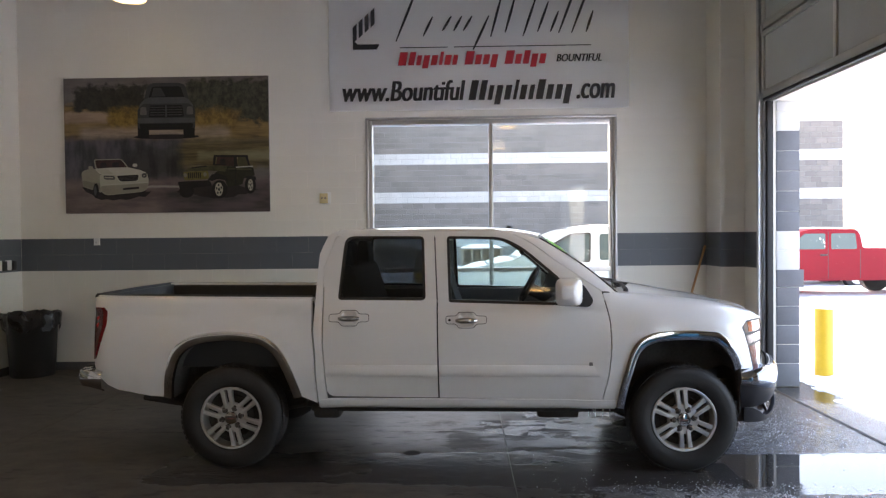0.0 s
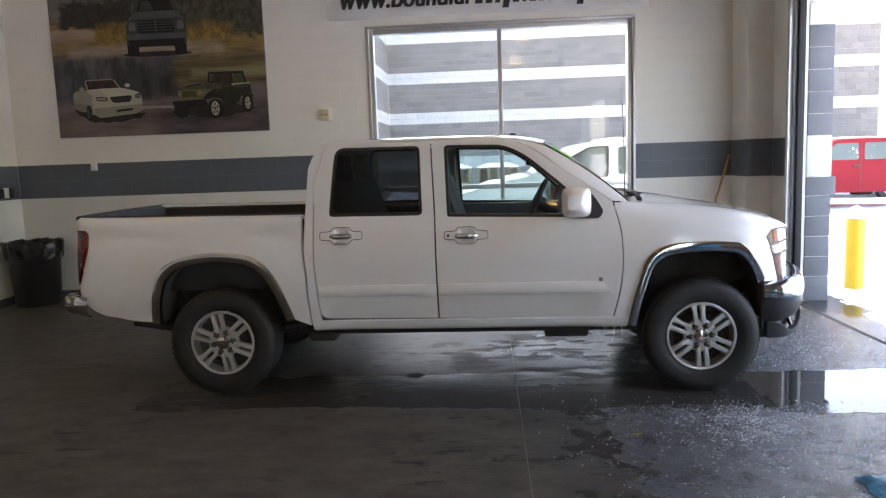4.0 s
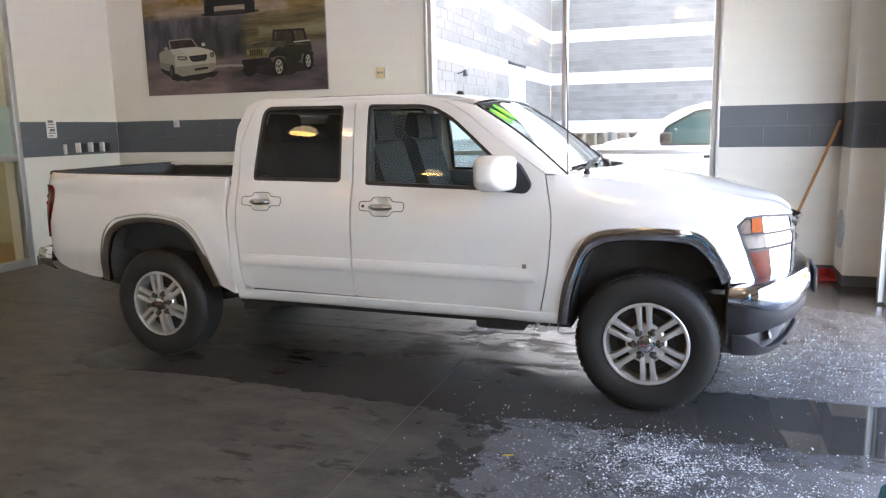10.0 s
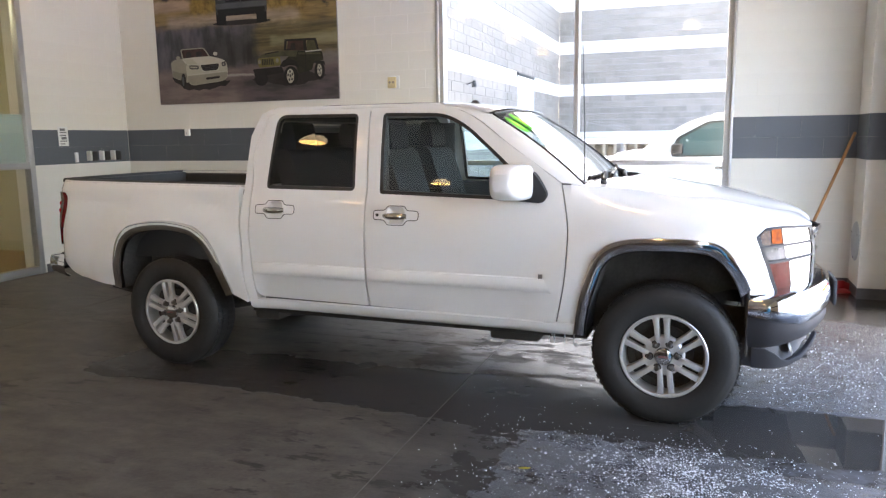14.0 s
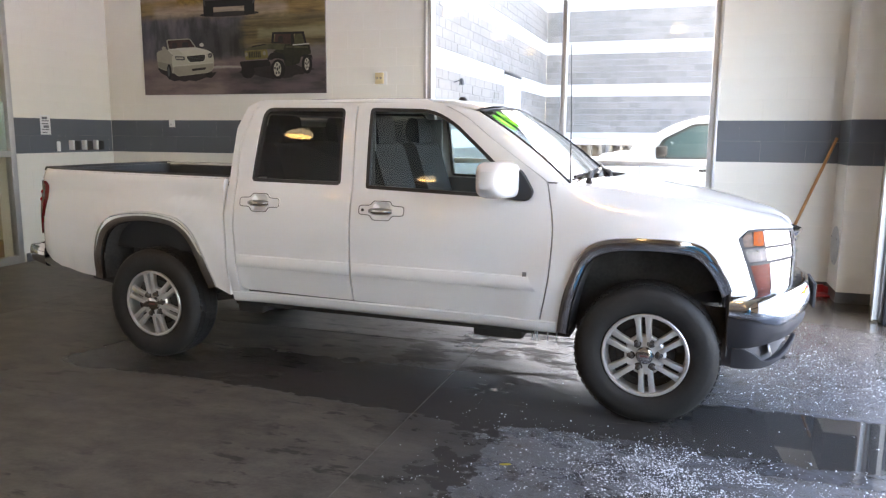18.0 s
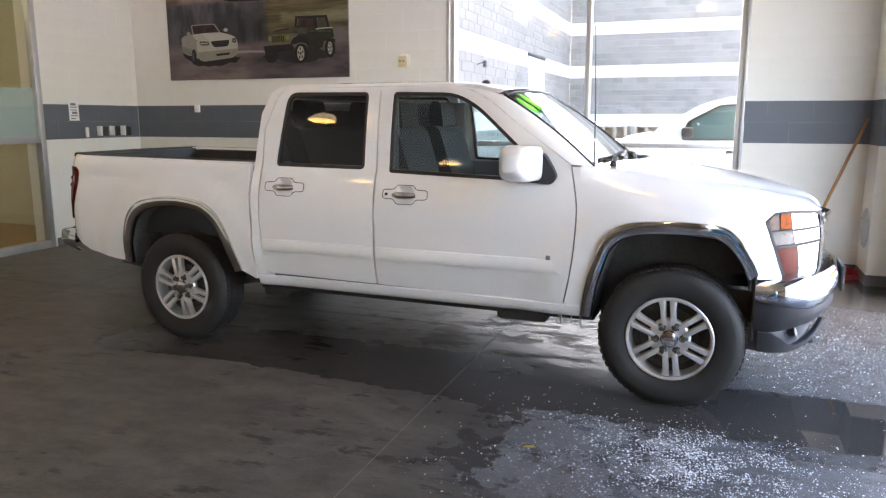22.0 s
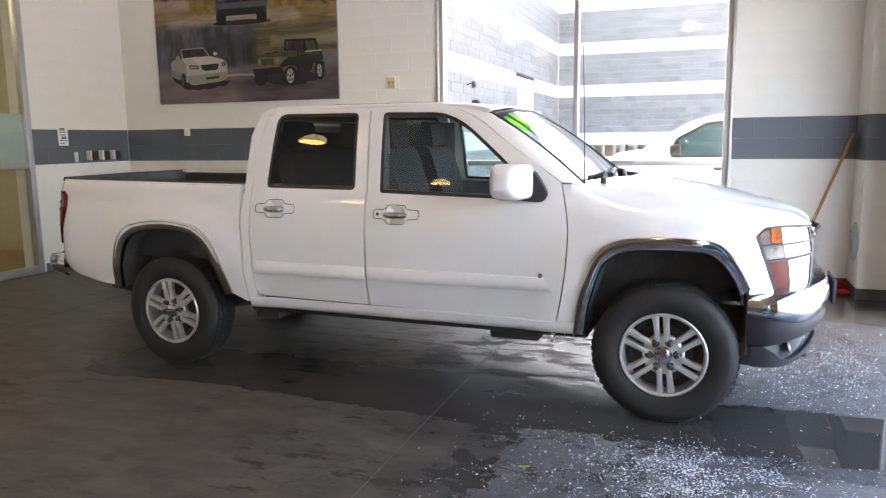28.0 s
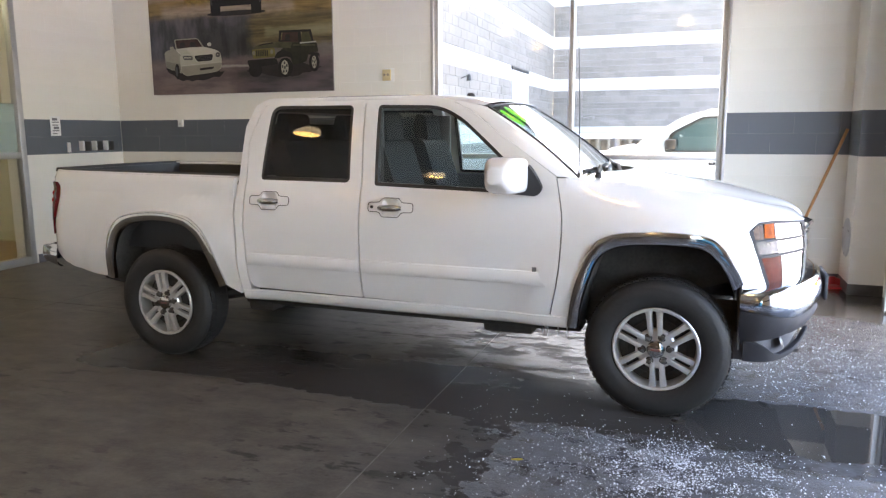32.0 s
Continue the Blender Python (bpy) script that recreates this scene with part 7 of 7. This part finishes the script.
crumpled("blue_cloth", 7.09, -5.54, 0.22, 0.18, 0.06, 4.0, "crumpled blue cloth lying on the wet floor")
bm = bmesh.new()
rows = []
for j in range(25):
    z = 0.93 * j / 24
    row = []
    for i in range(40):
        a = 2 * math.pi * i / 40
        r = 0.2 * (1.0 if j < 21 else (0.93, 0.78, 0.5, 0.12)[j - 21])
        r += 0.05 * noise.noise((1.6 * math.cos(a), 1.6 * math.sin(a), z * 4)) + 0.02 * noise.noise((5 * math.cos(a), 5 * math.sin(a), z * 11))
        row.append(bm.verts.new((7.33 + r * math.cos(a), -6.4 + r * math.sin(a), z + (0.03 * noise.noise((2 * math.cos(a), 2 * math.sin(a), 3)) if j > 3 else 0))))
    rows.append(row)
skin(bm, rows)
bm.faces.new(rows[-1])
tagged(part("plastic_bag", bm, M_BLUECLOTH, None, "tall crumpled blue plastic bag standing on the wet floor"), category="bag")
dr = thing("floor_drain", pose(4.606, -3.60, 0.0), "small dark round floor drain plate", "floor drain")
bm = bmesh.new()
lathe(bm, [(0.0, 0.003), (0.045, 0.003), (0.06, 0.004), (0.066, 0.001)], 28)
part("cover", bm, M_LINER, dr)
lf = bmesh.new()
vs = [lf.verts.new((0.03 * math.cos(a) + 5.969, 0.012 * math.sin(a) - 4.797, 0.006 + 0.004 * math.cos(a))) for a in (2 * math.pi * k / 12 for k in range(12))]
lf.faces.new(vs)
bmesh.ops.solidify(lf, geom=lf.faces[:], thickness=0.002)
tagged(part("leaf", lf, M_LEAFY, None, "small yellow leaf on the floor"), category="leaf")

# salt and slush grains scattered over the wet floor
rg_ = random.Random(17)
verts, faces = [], []


def grain(x, y, r):
    n = len(verts)
    a0 = rg_.uniform(0, 6.28)
    for k in range(4):
        a = a0 + k * 1.57 + rg_.uniform(-0.3, 0.3)
        verts.append((x + r * math.cos(a) * rg_.uniform(0.7, 1.3), y + r * math.sin(a) * rg_.uniform(0.7, 1.3), 0.0005))
    verts.append((x, y, r * rg_.uniform(0.6, 1.2)))
    faces.extend([(n, n + 1, n + 4), (n + 1, n + 2, n + 4), (n + 2, n + 3, n + 4), (n + 3, n, n + 4)])


def density(x, y):
    front = math.exp(-((x - 6.75) / 0.36) ** 2 - ((y + 4.62) / 0.30) ** 2) + 0.26 * math.exp(-((x - 6.4) / 0.46) ** 2 - ((y + 4.85) / 0.5) ** 2) + 0.6 * math.exp(-((x - 7.3) / 0.5) ** 2 - ((y + 5.1) / 0.35) ** 2)
    back = 0.17 * math.exp(-((x - 7.5) / 0.65) ** 2 - ((y + 2.9) / 0.75) ** 2)
    track = 1 - math.exp(-((y + 3.97) / 0.33) ** 4) * (x > 6.2)
    patch = max(0.0, 0.6 + 0.8 * noise.noise((x * 3.1, y * 3.1, 7)) + 0.9 * noise.noise((x * 11, y * 11, 2)))
    return (front + back) * track * patch + 0.002 * (x > 5.4)


made = 0
while made < 12000:
    x, y = rg_.uniform(4.6, 8.3), rg_.uniform(-6.2, -1.3)
    if rg_.random() < density(x, y) * 0.8:
        grain(x, y, 0.0012 + 0.0038 * rg_.random() ** 5 + 0.0012 * rg_.random())
        made += 1
data = bpy.data.meshes.new("salt_grains")
data.from_pydata(verts, [], faces)
data.materials.append(M_CRYSTAL)
tagged(new("salt_grains", data), "white salt and slush grains on wet concrete", "salt grains", kind="stuff")

# glazed office front and the room behind it
sf = thing("glazed_partition", pose(0, 0, 0), "aluminium framed glazed office front", "glazed partition")
FX0, FX1 = LX - 0.08, LX + 0.012
for a in ((SY0 - 0.07, 0.0, SY0, SZ), (-3.2, 0.0, -3.13, SZ), (-4.85, 0.0, -4.78, SZ), (SY1, 0.0, SY1 + 0.07, SZ)):
    part("stile", box(bmesh.new(), FX0, a[0], a[1], FX1, a[2], a[3], 0.004), M_ALU, sf)
BAYS = ((-3.13, SY0 - 0.07), (-4.78, -3.2), (SY1 + 0.07, -4.85))
for y0, y1 in BAYS:
    for z0, z1 in ((0.0, 0.09), (1.225, 1.295), (SZ - 0.08, SZ)):
        part("rail", box(bmesh.new(), FX0, y0, z0, FX1, y1, z1, 0.004), M_ALU, sf)
    for z0, z1 in ((0.09, 1.225), (1.295, SZ - 0.08)):
        pn = part("pane", box(bmesh.new(), LX - 0.04, y0, z0, LX - 0.034, y1, z1), M_GLASS, sf)
        pn.visible_shadow = False
    part("frosted_band", box(bmesh.new(), LX - 0.043, y0 + 0.003, 1.295, LX - 0.0405, y1 - 0.003, 1.84), M_FROST, sf, "pale frosted privacy band", 0)
setting("office_floor", box(bmesh.new(), -5.5, -7.0, -0.1, LX - 0.3, -0.2, -0.002), M_TILEFLOOR)
setting("office_wall_west", box(bmesh.new(), -5.6, -7.1, 0, -5.5, -0.1, 3.6), M_OFFICE)
setting("office_wall_north", box(bmesh.new(), -5.5, -0.25, 0, LX - 0.3, -0.15, 3.6), M_OFFICE)
setting("office_wall_south", box(bmesh.new(), -5.5, -7.1, 0, LX - 0.3, -7.0, 3.6), M_OFFICE)
setting("office_ceiling", box(bmesh.new(), -5.6, -7.1, 3.6, LX - 0.3, -0.15, 3.7), M_CEIL)
ol = thing("office_light", pose(-2.4, -2.4, 3.56), "recessed warm office ceiling light", "ceiling light")
part("frame", box(bmesh.new(), -0.65, -0.65, 0.0, 0.65, 0.65, 0.04, 0.005), M_WHITEPL, ol)
part("diffuser", box(bmesh.new(), -0.6, -0.6, -0.01, 0.6, 0.6, -0.002), glow("office_lamp_glow", (0.95, 0.93, 0.62), 0.38), ol)
ov = thing("wall_vent", pose(-2.55, -0.252, 3.29), "dark slatted air vent on the office wall", "air vent")
part("frame", box(bmesh.new(), -0.2, -0.012, -0.15, 0.2, 0.0, 0.15, 0.003), M_ALLOY_DARK, ov)
for k in range(7):
    part("slat", box(bmesh.new(), -0.185, -0.022, -0.128 + 0.038 * k, 0.185, -0.012, -0.112 + 0.038 * k, 0.002), M_FOGSILVER, ov)
dk = thing("office_desk", pose(-2.0, -2.2, 0), "dark office desk behind the glass", "desk")
part("top", box(bmesh.new(), -0.4, -0.9, 0.72, 0.4, 0.5, 0.76, 0.006), M_BLACKTRIM, dk)
for x in (-0.37, 0.33):
    for y in (-0.87, 0.44):
        part("leg", box(bmesh.new(), x, y, 0, x + 0.04, y + 0.04, 0.72), M_BLACKTRIM, dk)
part("front_panel", box(bmesh.new(), 0.34, -0.8, 0.25, 0.36, 0.42, 0.72), M_BLACKTRIM, dk)
oc = thing("office_chair", pose(-1.5, -1.95, 0), "dark visitor chair with a steel frame", "chair")
part("seat", box(bmesh.new(), -0.24, -0.24, 0.44, 0.24, 0.24, 0.5, 0.02), M_BLACKTRIM, oc)
part("backrest", box(bmesh.new(), -0.26, -0.22, 0.6, -0.21, 0.22, 1.02, 0.02), M_BLACKTRIM, oc)
for x in (-0.22, 0.2):
    for y in (-0.22, 0.2):
        part("leg", rod(bmesh.new(), (x, y, 0), (x, y, 0.62 if x < 0 else 0.44), 0.012), M_STEEL, oc)

# ---- parked vehicles, bollards and pallets in the yard ----
def rounded_body(outline, y0, y1, r, inset=0.0):
    """A vehicle body: a side outline drawn across its width with softened shoulders."""
    bm = bmesh.new()
    prism(bm, outline, y0, y1)
    edges = [e for e in bm.edges if len({round(v.co.y, 4) for v in e.verts}) == 1]
    bmesh.ops.bevel(bm, geom=edges, offset=r, segments=3, profile=0.6, affect="EDGES")
    return bm


def yard_wheel(parent, x, y, r=0.37):
    w = part("wheel", rod(bmesh.new(), (x, y - 0.11, r), (x, y + 0.11, r), r, seg=28), M_TYRE, parent)
    s = -1 if y < 0.9 else 1
    part("rim", rod(bmesh.new(), (x, y + s * 0.105, r), (x, y + s * 0.118, r), r * 0.6, r * 0.55, 20), M_ALLOY, w)


def yard_vehicle(name, label, m, paint, outline, windows, wheels, width, glassmat, snow=(), extra=None):
    v = thing(name, m, label, "car" if "pickup" not in name else "pickup truck")
    body = part("body", rounded_body(outline, 0.0, width, 0.07), paint, v)
    for k, w in enumerate(windows):
        for y0, y1 in ((-0.006, 0.02), (width - 0.02, width + 0.006)):
            part("side_window", prism(bmesh.new(), rounded(w, 0.04, 3), y0, y1), glassmat, v)
    for x in wheels:
        for y in (0.1, width - 0.1):
            yard_wheel(v, x, y)
    for k, s in enumerate(snow):
        bm = bmesh.new()
        rows = []
        (xa, za), (xb, zb) = s
        for i in range(13):
            row = []
            for j in range(13):
                t, u = i / 12, j / 12
                e = min(1, 5 * min(t, 1 - t), 5 * min(u, 1 - u))
                row.append(bm.verts.new((xa + (xb - xa) * t, 0.1 + (width - 0.2) * u, za + (zb - za) * t + 0.008 + e * (0.035 + 0.02 * noise.noise((t * 6, u * 6, k))))))
            rows.append(row)
        skin(bm, rows, False)
        part("snow_cover", bm, M_SNOW, v, "thin snow lying on the panel")
    return v


# silver vehicle close outside the window, nose towards -x
SUV = rounded([(4.62, 0.45), (4.6, 0.8), (4.72, 1.0), (5.42, 1.19), (5.86, 1.27), (6.23, 1.52), (6.45, 1.66), (6.75, 1.755), (8.9, 1.78), (9.4, 1.3), (9.45, 0.45)], [0.05, 0.1, 0.12, 0.2, 0.1, 0.2, 0.2, 0.3, 0.2, 0.1, 0.05])
CAR_WINDOWS = [[(6.32, 1.24), (6.99, 1.24), (7.0, 1.655), (6.74, 1.64), (6.38, 1.45)], [(7.16, 1.25), (8.0, 1.25), (7.95, 1.655), (7.16, 1.66)]]
sv = yard_vehicle("parked_suv", "silver car dusted with snow, parked outside the window", pose(0, 2.3, 0), M_SILVER, SUV, CAR_WINDOWS, (5.3, 8.4), 1.8, M_CARGLASS, (((4.75, 1.0), (5.4, 1.18)), ((5.44, 1.19), (5.84, 1.262)), ((5.90, 1.30), (6.22, 1.51)), ((6.78, 1.755), (8.8, 1.78))))
part("door_mirror", box(bmesh.new(), 6.27, -0.2, 1.245, 6.42, -0.02, 1.385, 0.03), M_BLACKTRIM, sv)
for w in ([(6.26, 1.21), (7.02, 1.215), (7.03, 1.685), (6.72, 1.672), (6.33, 1.46)],):
    part("window_surround", prism(bmesh.new(), rounded(w, 0.05, 3), -0.004, 0.015), M_SEAL, sv)
part("door_crease", box(bmesh.new(), 5.0, -0.012, 0.86, 9.3, 0.01, 0.875, 0.004), M_SILVER, sv)
part("door_handle", box(bmesh.new(), 6.82, -0.03, 1.045, 6.98, 0.0, 1.085, 0.01), M_BLACKTRIM, sv)
for x in (6.066, 7.07):
    part("door_gap", box(bmesh.new(), x, -0.003, 0.5, x + 0.008, 0.01, 1.2), M_SEAL, sv)
# red pickup across the yard, nose towards -x
RED = rounded([(11.1, 0.4), (11.1, 0.95), (12.75, 1.12), (13.15, 1.3), (13.55, 1.66), (13.9, 1.72), (15.0, 1.70), (15.1, 1.22), (17.3, 1.22), (17.3, 0.4)], [0.1, 0.12, 0.1, 0.08, 0.1, 0.15, 0.12, 0.02, 0.05, 0.1])
rd = yard_vehicle("red_pickup", "red extended cab pickup truck parked in the snow", pose(0.1, 9.6, 0), M_RED_CAR, RED, [[(13.25, 1.2), (14.15, 1.2), (14.15, 1.6), (13.62, 1.6)], [(14.3, 1.2), (14.95, 1.2), (14.9, 1.6), (14.3, 1.6)]], (11.9, 16.3), 1.75, M_CARGLASS, (((13.9, 1.72), (14.9, 1.70)), ((15.2, 1.2), (17.2, 1.21))))
part("door_handle", box(bmesh.new(), 14.02, -0.03, 1.03, 14.2, 0.0, 1.07, 0.01), M_BLACKTRIM, rd)
for x in (14.22, 15.03):
    part("door_gap", box(bmesh.new(), x, -0.003, 0.45, x + 0.012, 0.01, 1.65 if x < 15 else 1.2), M_SEAL, rd)
# two pale cars behind it
for k, (x, y) in enumerate(((13.2, 13.2), (17.4, 13.6))):
    yard_vehicle("parked_car", "pale parked car under snow", pose(x - 4.6, y, -0.12), M_WHITE_CAR if k == 0 else M_SILVER, SUV, CAR_WINDOWS, (5.3, 8.4), 1.8, M_CARGLASS, (((6.78, 1.755), (8.8, 1.78)), ((4.75, 1.0), (5.4, 1.18))))


def bollard(x, y, r, h, cap):
    b = thing("bollard", pose(x, y, -0.02), "yellow steel bollard capped with snow", "bollard", "yellow bollards")
    bm = bmesh.new()
    lathe(bm, [(r * 1.02, 0.0), (r, 0.03), (r, h - 0.03), (r * 0.8, h + 0.03), (0.0, h + 0.05)], 28)
    part("post", bm, M_YELLOW, b)
    bm = bmesh.new()
    lathe(bm, [(r * 1.06, h - 0.03), (r * 1.05, h + 0.02), (r * 0.7, h + 0.07 * cap), (r * 0.3, h + 0.11 * cap), (0.0, h + 0.13 * cap)], 20)
    for v in bm.verts:
        v.co += Vector((noise.noise(v.co * 25), noise.noise(v.co * 25 + Vector((5, 5, 5))), 0)) * 0.01
    part("snow_cap", bm, M_SNOW, b, "cap of fresh snow")


bollard(9.155, -0.69, 0.098, 0.83, 0.9)
bollard(4.15, 6.2, 0.09, 0.95, 0.6)
bollard(4.95, 6.4, 0.09, 0.95, 0.6)
for k in range(2):
    pl = thing("pallet_stack", pose(4.35 + 1.15 * k, 8.6, 0.0), "weathered wooden pallets standing in snow", "pallet", "pallets")
    for z in (0.6, 0.95, 1.3):
        part("deck", box(bmesh.new(), -0.5, 0, z, 0.5, 0.9, z + 0.03), M_PALLET, pl)
    for i in range(5):
        part("block", box(bmesh.new(), -0.5 + 0.235 * i, 0.0, 0.0, -0.44 + 0.235 * i, 0.9, 1.3), M_PALLET, pl)
    # added box inside the stack, so the gaps look tan instead of dark
    part("gap_filler", box(bmesh.new(), -0.47, 0.2, 0.0, 0.47, 0.7, 1.28), M_PALLET, pl)
    bm = bmesh.new()
    rows = [[bm.verts.new((-0.52 + 1.04 * i / 8, -0.02 + 0.94 * j / 8, 1.33 + 0.12 * min(1, 4 * min(i / 8, 1 - i / 8), 4 * min(j / 8, 1 - j / 8)) * (0.8 + 0.3 * noise.noise((i, j, k))))) for i in range(9)] for j in range(9)]
    skin(bm, rows, False)
    part("snow_cover", bm, M_SNOW, pl, "thick snow on the pallets")
# bank of cleared snow in front of the opposite wing
bm = bmesh.new()
rows = []
for j in range(13):
    row = []
    for i in range(61):
        x, v = 2.5 + 9.5 * i / 60, j / 12
        h = math.sin(math.pi * v) * (0.75 + 0.35 * noise.noise((x * 0.8, v * 2, 1)))
        row.append(bm.verts.new((x, 10.5 + 2.6 * v, -0.05 + max(0.0, h))))
    rows.append(row)
skin(bm, rows, False)
tagged(part("snow_bank", bm, M_SNOW, None, "bank of cleared snow along the yard"), category="snow", kind="stuff")

# ---- painted blocks of the bay's walls, pier and jamb ----
def block_data(name, w, h, mat, d=0.0012, c=0.0014):
    """A block's face with softened edges, standing d proud."""
    a, b = w / 2 - 0.0002, h / 2 - 0.0002
    v = [(-a, 0, -b), (a, 0, -b), (a, 0, b), (-a, 0, b), (-a + c, -d, -b + c), (a - c, -d, -b + c), (a - c, -d, b - c), (-a + c, -d, b - c)]
    data = bpy.data.meshes.new(name)
    data.from_pydata(v, [], [(4, 5, 6, 7), (0, 1, 5, 4), (1, 2, 6, 5), (2, 3, 7, 6), (3, 0, 4, 7)])
    data.materials.append(mat)
    return data


def block_wall(parent, m, length, height, openings, near, z0=0.036, ch=0.204, bl=0.408):
    """Running bond over a wall face; blocks inside near (u0, u1, z0, z1) are pieces, the rest joined."""
    share, rest = {}, {M_WALL: ([], []), M_STRIPE: ([], [])}
    rows = int(math.ceil((height - z0) / ch))
    spans = [(0.0, z0)] + [(z0 + ch * r, min(z0 + ch * (r + 1), height)) for r in range(rows)]
    for r, (za, zb) in enumerate(spans):
        mat = M_STRIPE if S0 - 0.02 < (za + zb) / 2 < S1 + 0.02 else M_WALL
        u = -bl / 2 * (r % 2)
        while u < length:
            cuts = [(max(u, 0.0), min(u + bl, length), za, zb)]
            for o in openings:
                nxt = []
                for a, b, c, d in cuts:
                    if b <= o[0] or a >= o[1] or d <= o[2] or c >= o[3]:
                        nxt.append((a, b, c, d))
                        continue
                    if a < o[0]:
                        nxt.append((a, o[0], c, d))
                    if b > o[1]:
                        nxt.append((o[1], b, c, d))
                    a2, b2 = max(a, o[0]), min(b, o[1])
                    if c < o[2]:
                        nxt.append((a2, b2, c, o[2]))
                    if d > o[3]:
                        nxt.append((a2, b2, o[3], d))
                cuts = nxt
            for a, b, c, d in cuts:
                if b - a < 0.02 or d - c < 0.012:
                    continue
                cu, cz = (a + b) / 2, (c + d) / 2
                if near[0] < cu < near[1] and near[2] < cz < near[3]:
                    key = (round(b - a, 3), round(d - c, 3), mat.name)
                    if key not in share:
                        share[key] = block_data("block", b - a, d - c, mat)
                    piece("block", share[key], parent, m @ pose(cu, 0, cz))
                else:
                    vs, fs = rest[mat]
                    n = len(vs)
                    w, h, e = (b - a) / 2 - 0.0002, (d - c) / 2 - 0.0002, 0.0013
                    for px, py, pz in ((-w, 0, -h), (w, 0, -h), (w, 0, h), (-w, 0, h), (-w + e, -e, -h + e), (w - e, -e, -h + e), (w - e, -e, h - e), (-w + e, -e, h - e)):
                        vs.append(tuple(m @ Vector((cu + px, py, cz + pz))))
                    fs += [(n + 4, n + 5, n + 6, n + 7), (n, n + 1, n + 5, n + 4), (n + 1, n + 2, n + 6, n + 5), (n + 2, n + 3, n + 7, n + 6), (n + 3, n, n + 4, n + 7)]
            u += bl
    for mat, (vs, fs) in rest.items():
        if vs:
            data = bpy.data.meshes.new("block")
            data.from_pydata(vs, [], fs)
            data.materials.append(mat)
            ob = new("block", data)
            ob.parent = parent
            tagged(ob, kind="stuff")


block_wall(wall_n, pose(LX, -0.0005, 0), CX - LX, CEIL, [(WX0 - LX - 0.03, WX1 - LX + 0.03, WZ0, WZ1 + 0.03)], (2.6, 8.7, 0.6, 3.2))
block_wall(wall_w, pose(LX + 0.0005, SY0, 0, 0, 0, 90), -SY0 - 0.006, CEIL, [], (0, 1.6, 1.0, 2.9))
block_wall(wall_e, pose(CX - 0.0005, -0.006, 0, 0, 0, -90), 0.494, CEIL, [], (0, 0.6, 0.0, 2.9))
block_wall(wall_e, pose(CX - 0.005, -0.5005, 0), RX - CX + 0.005, CEIL, [], (0, 0.6, 0.0, 2.9))
block_wall(wall_e, pose(RX - 0.0005, -0.506, 0, 0, 0, -90), 0.74, CEIL, [], (0, 0.8, 0.0, 2.9))
# the jamb shows the outer banded blocks
JAMB = [(0.0, 0.25, 0), (0.25, 0.455, 0), (0.455, 0.66, 0), (0.66, 0.865, 0), (0.865, 1.07, 0), (1.07, 1.26, 2), (1.26, 1.465, 1), (1.465, 1.67, 1), (1.67, 1.885, 0), (1.885, 2.10, 0), (2.10, 2.315, 0), (2.315, 2.53, 0), (2.53, 2.745, 0), (2.745, 2.95, 1), (2.95, 3.06, 1)]
for za, zb, kind_ in JAMB:
    out = 0.045 if kind_ == 2 else 0.0
    bm = box(bmesh.new(), RX + 0.045, DY0 - 0.004, za + 0.003, OX + out, DY0 + 0.3, zb - 0.003, 0.006)
    part("block", bm, M_CMU_WHITE if kind_ == 1 else M_CMU_GREY, wall_e)
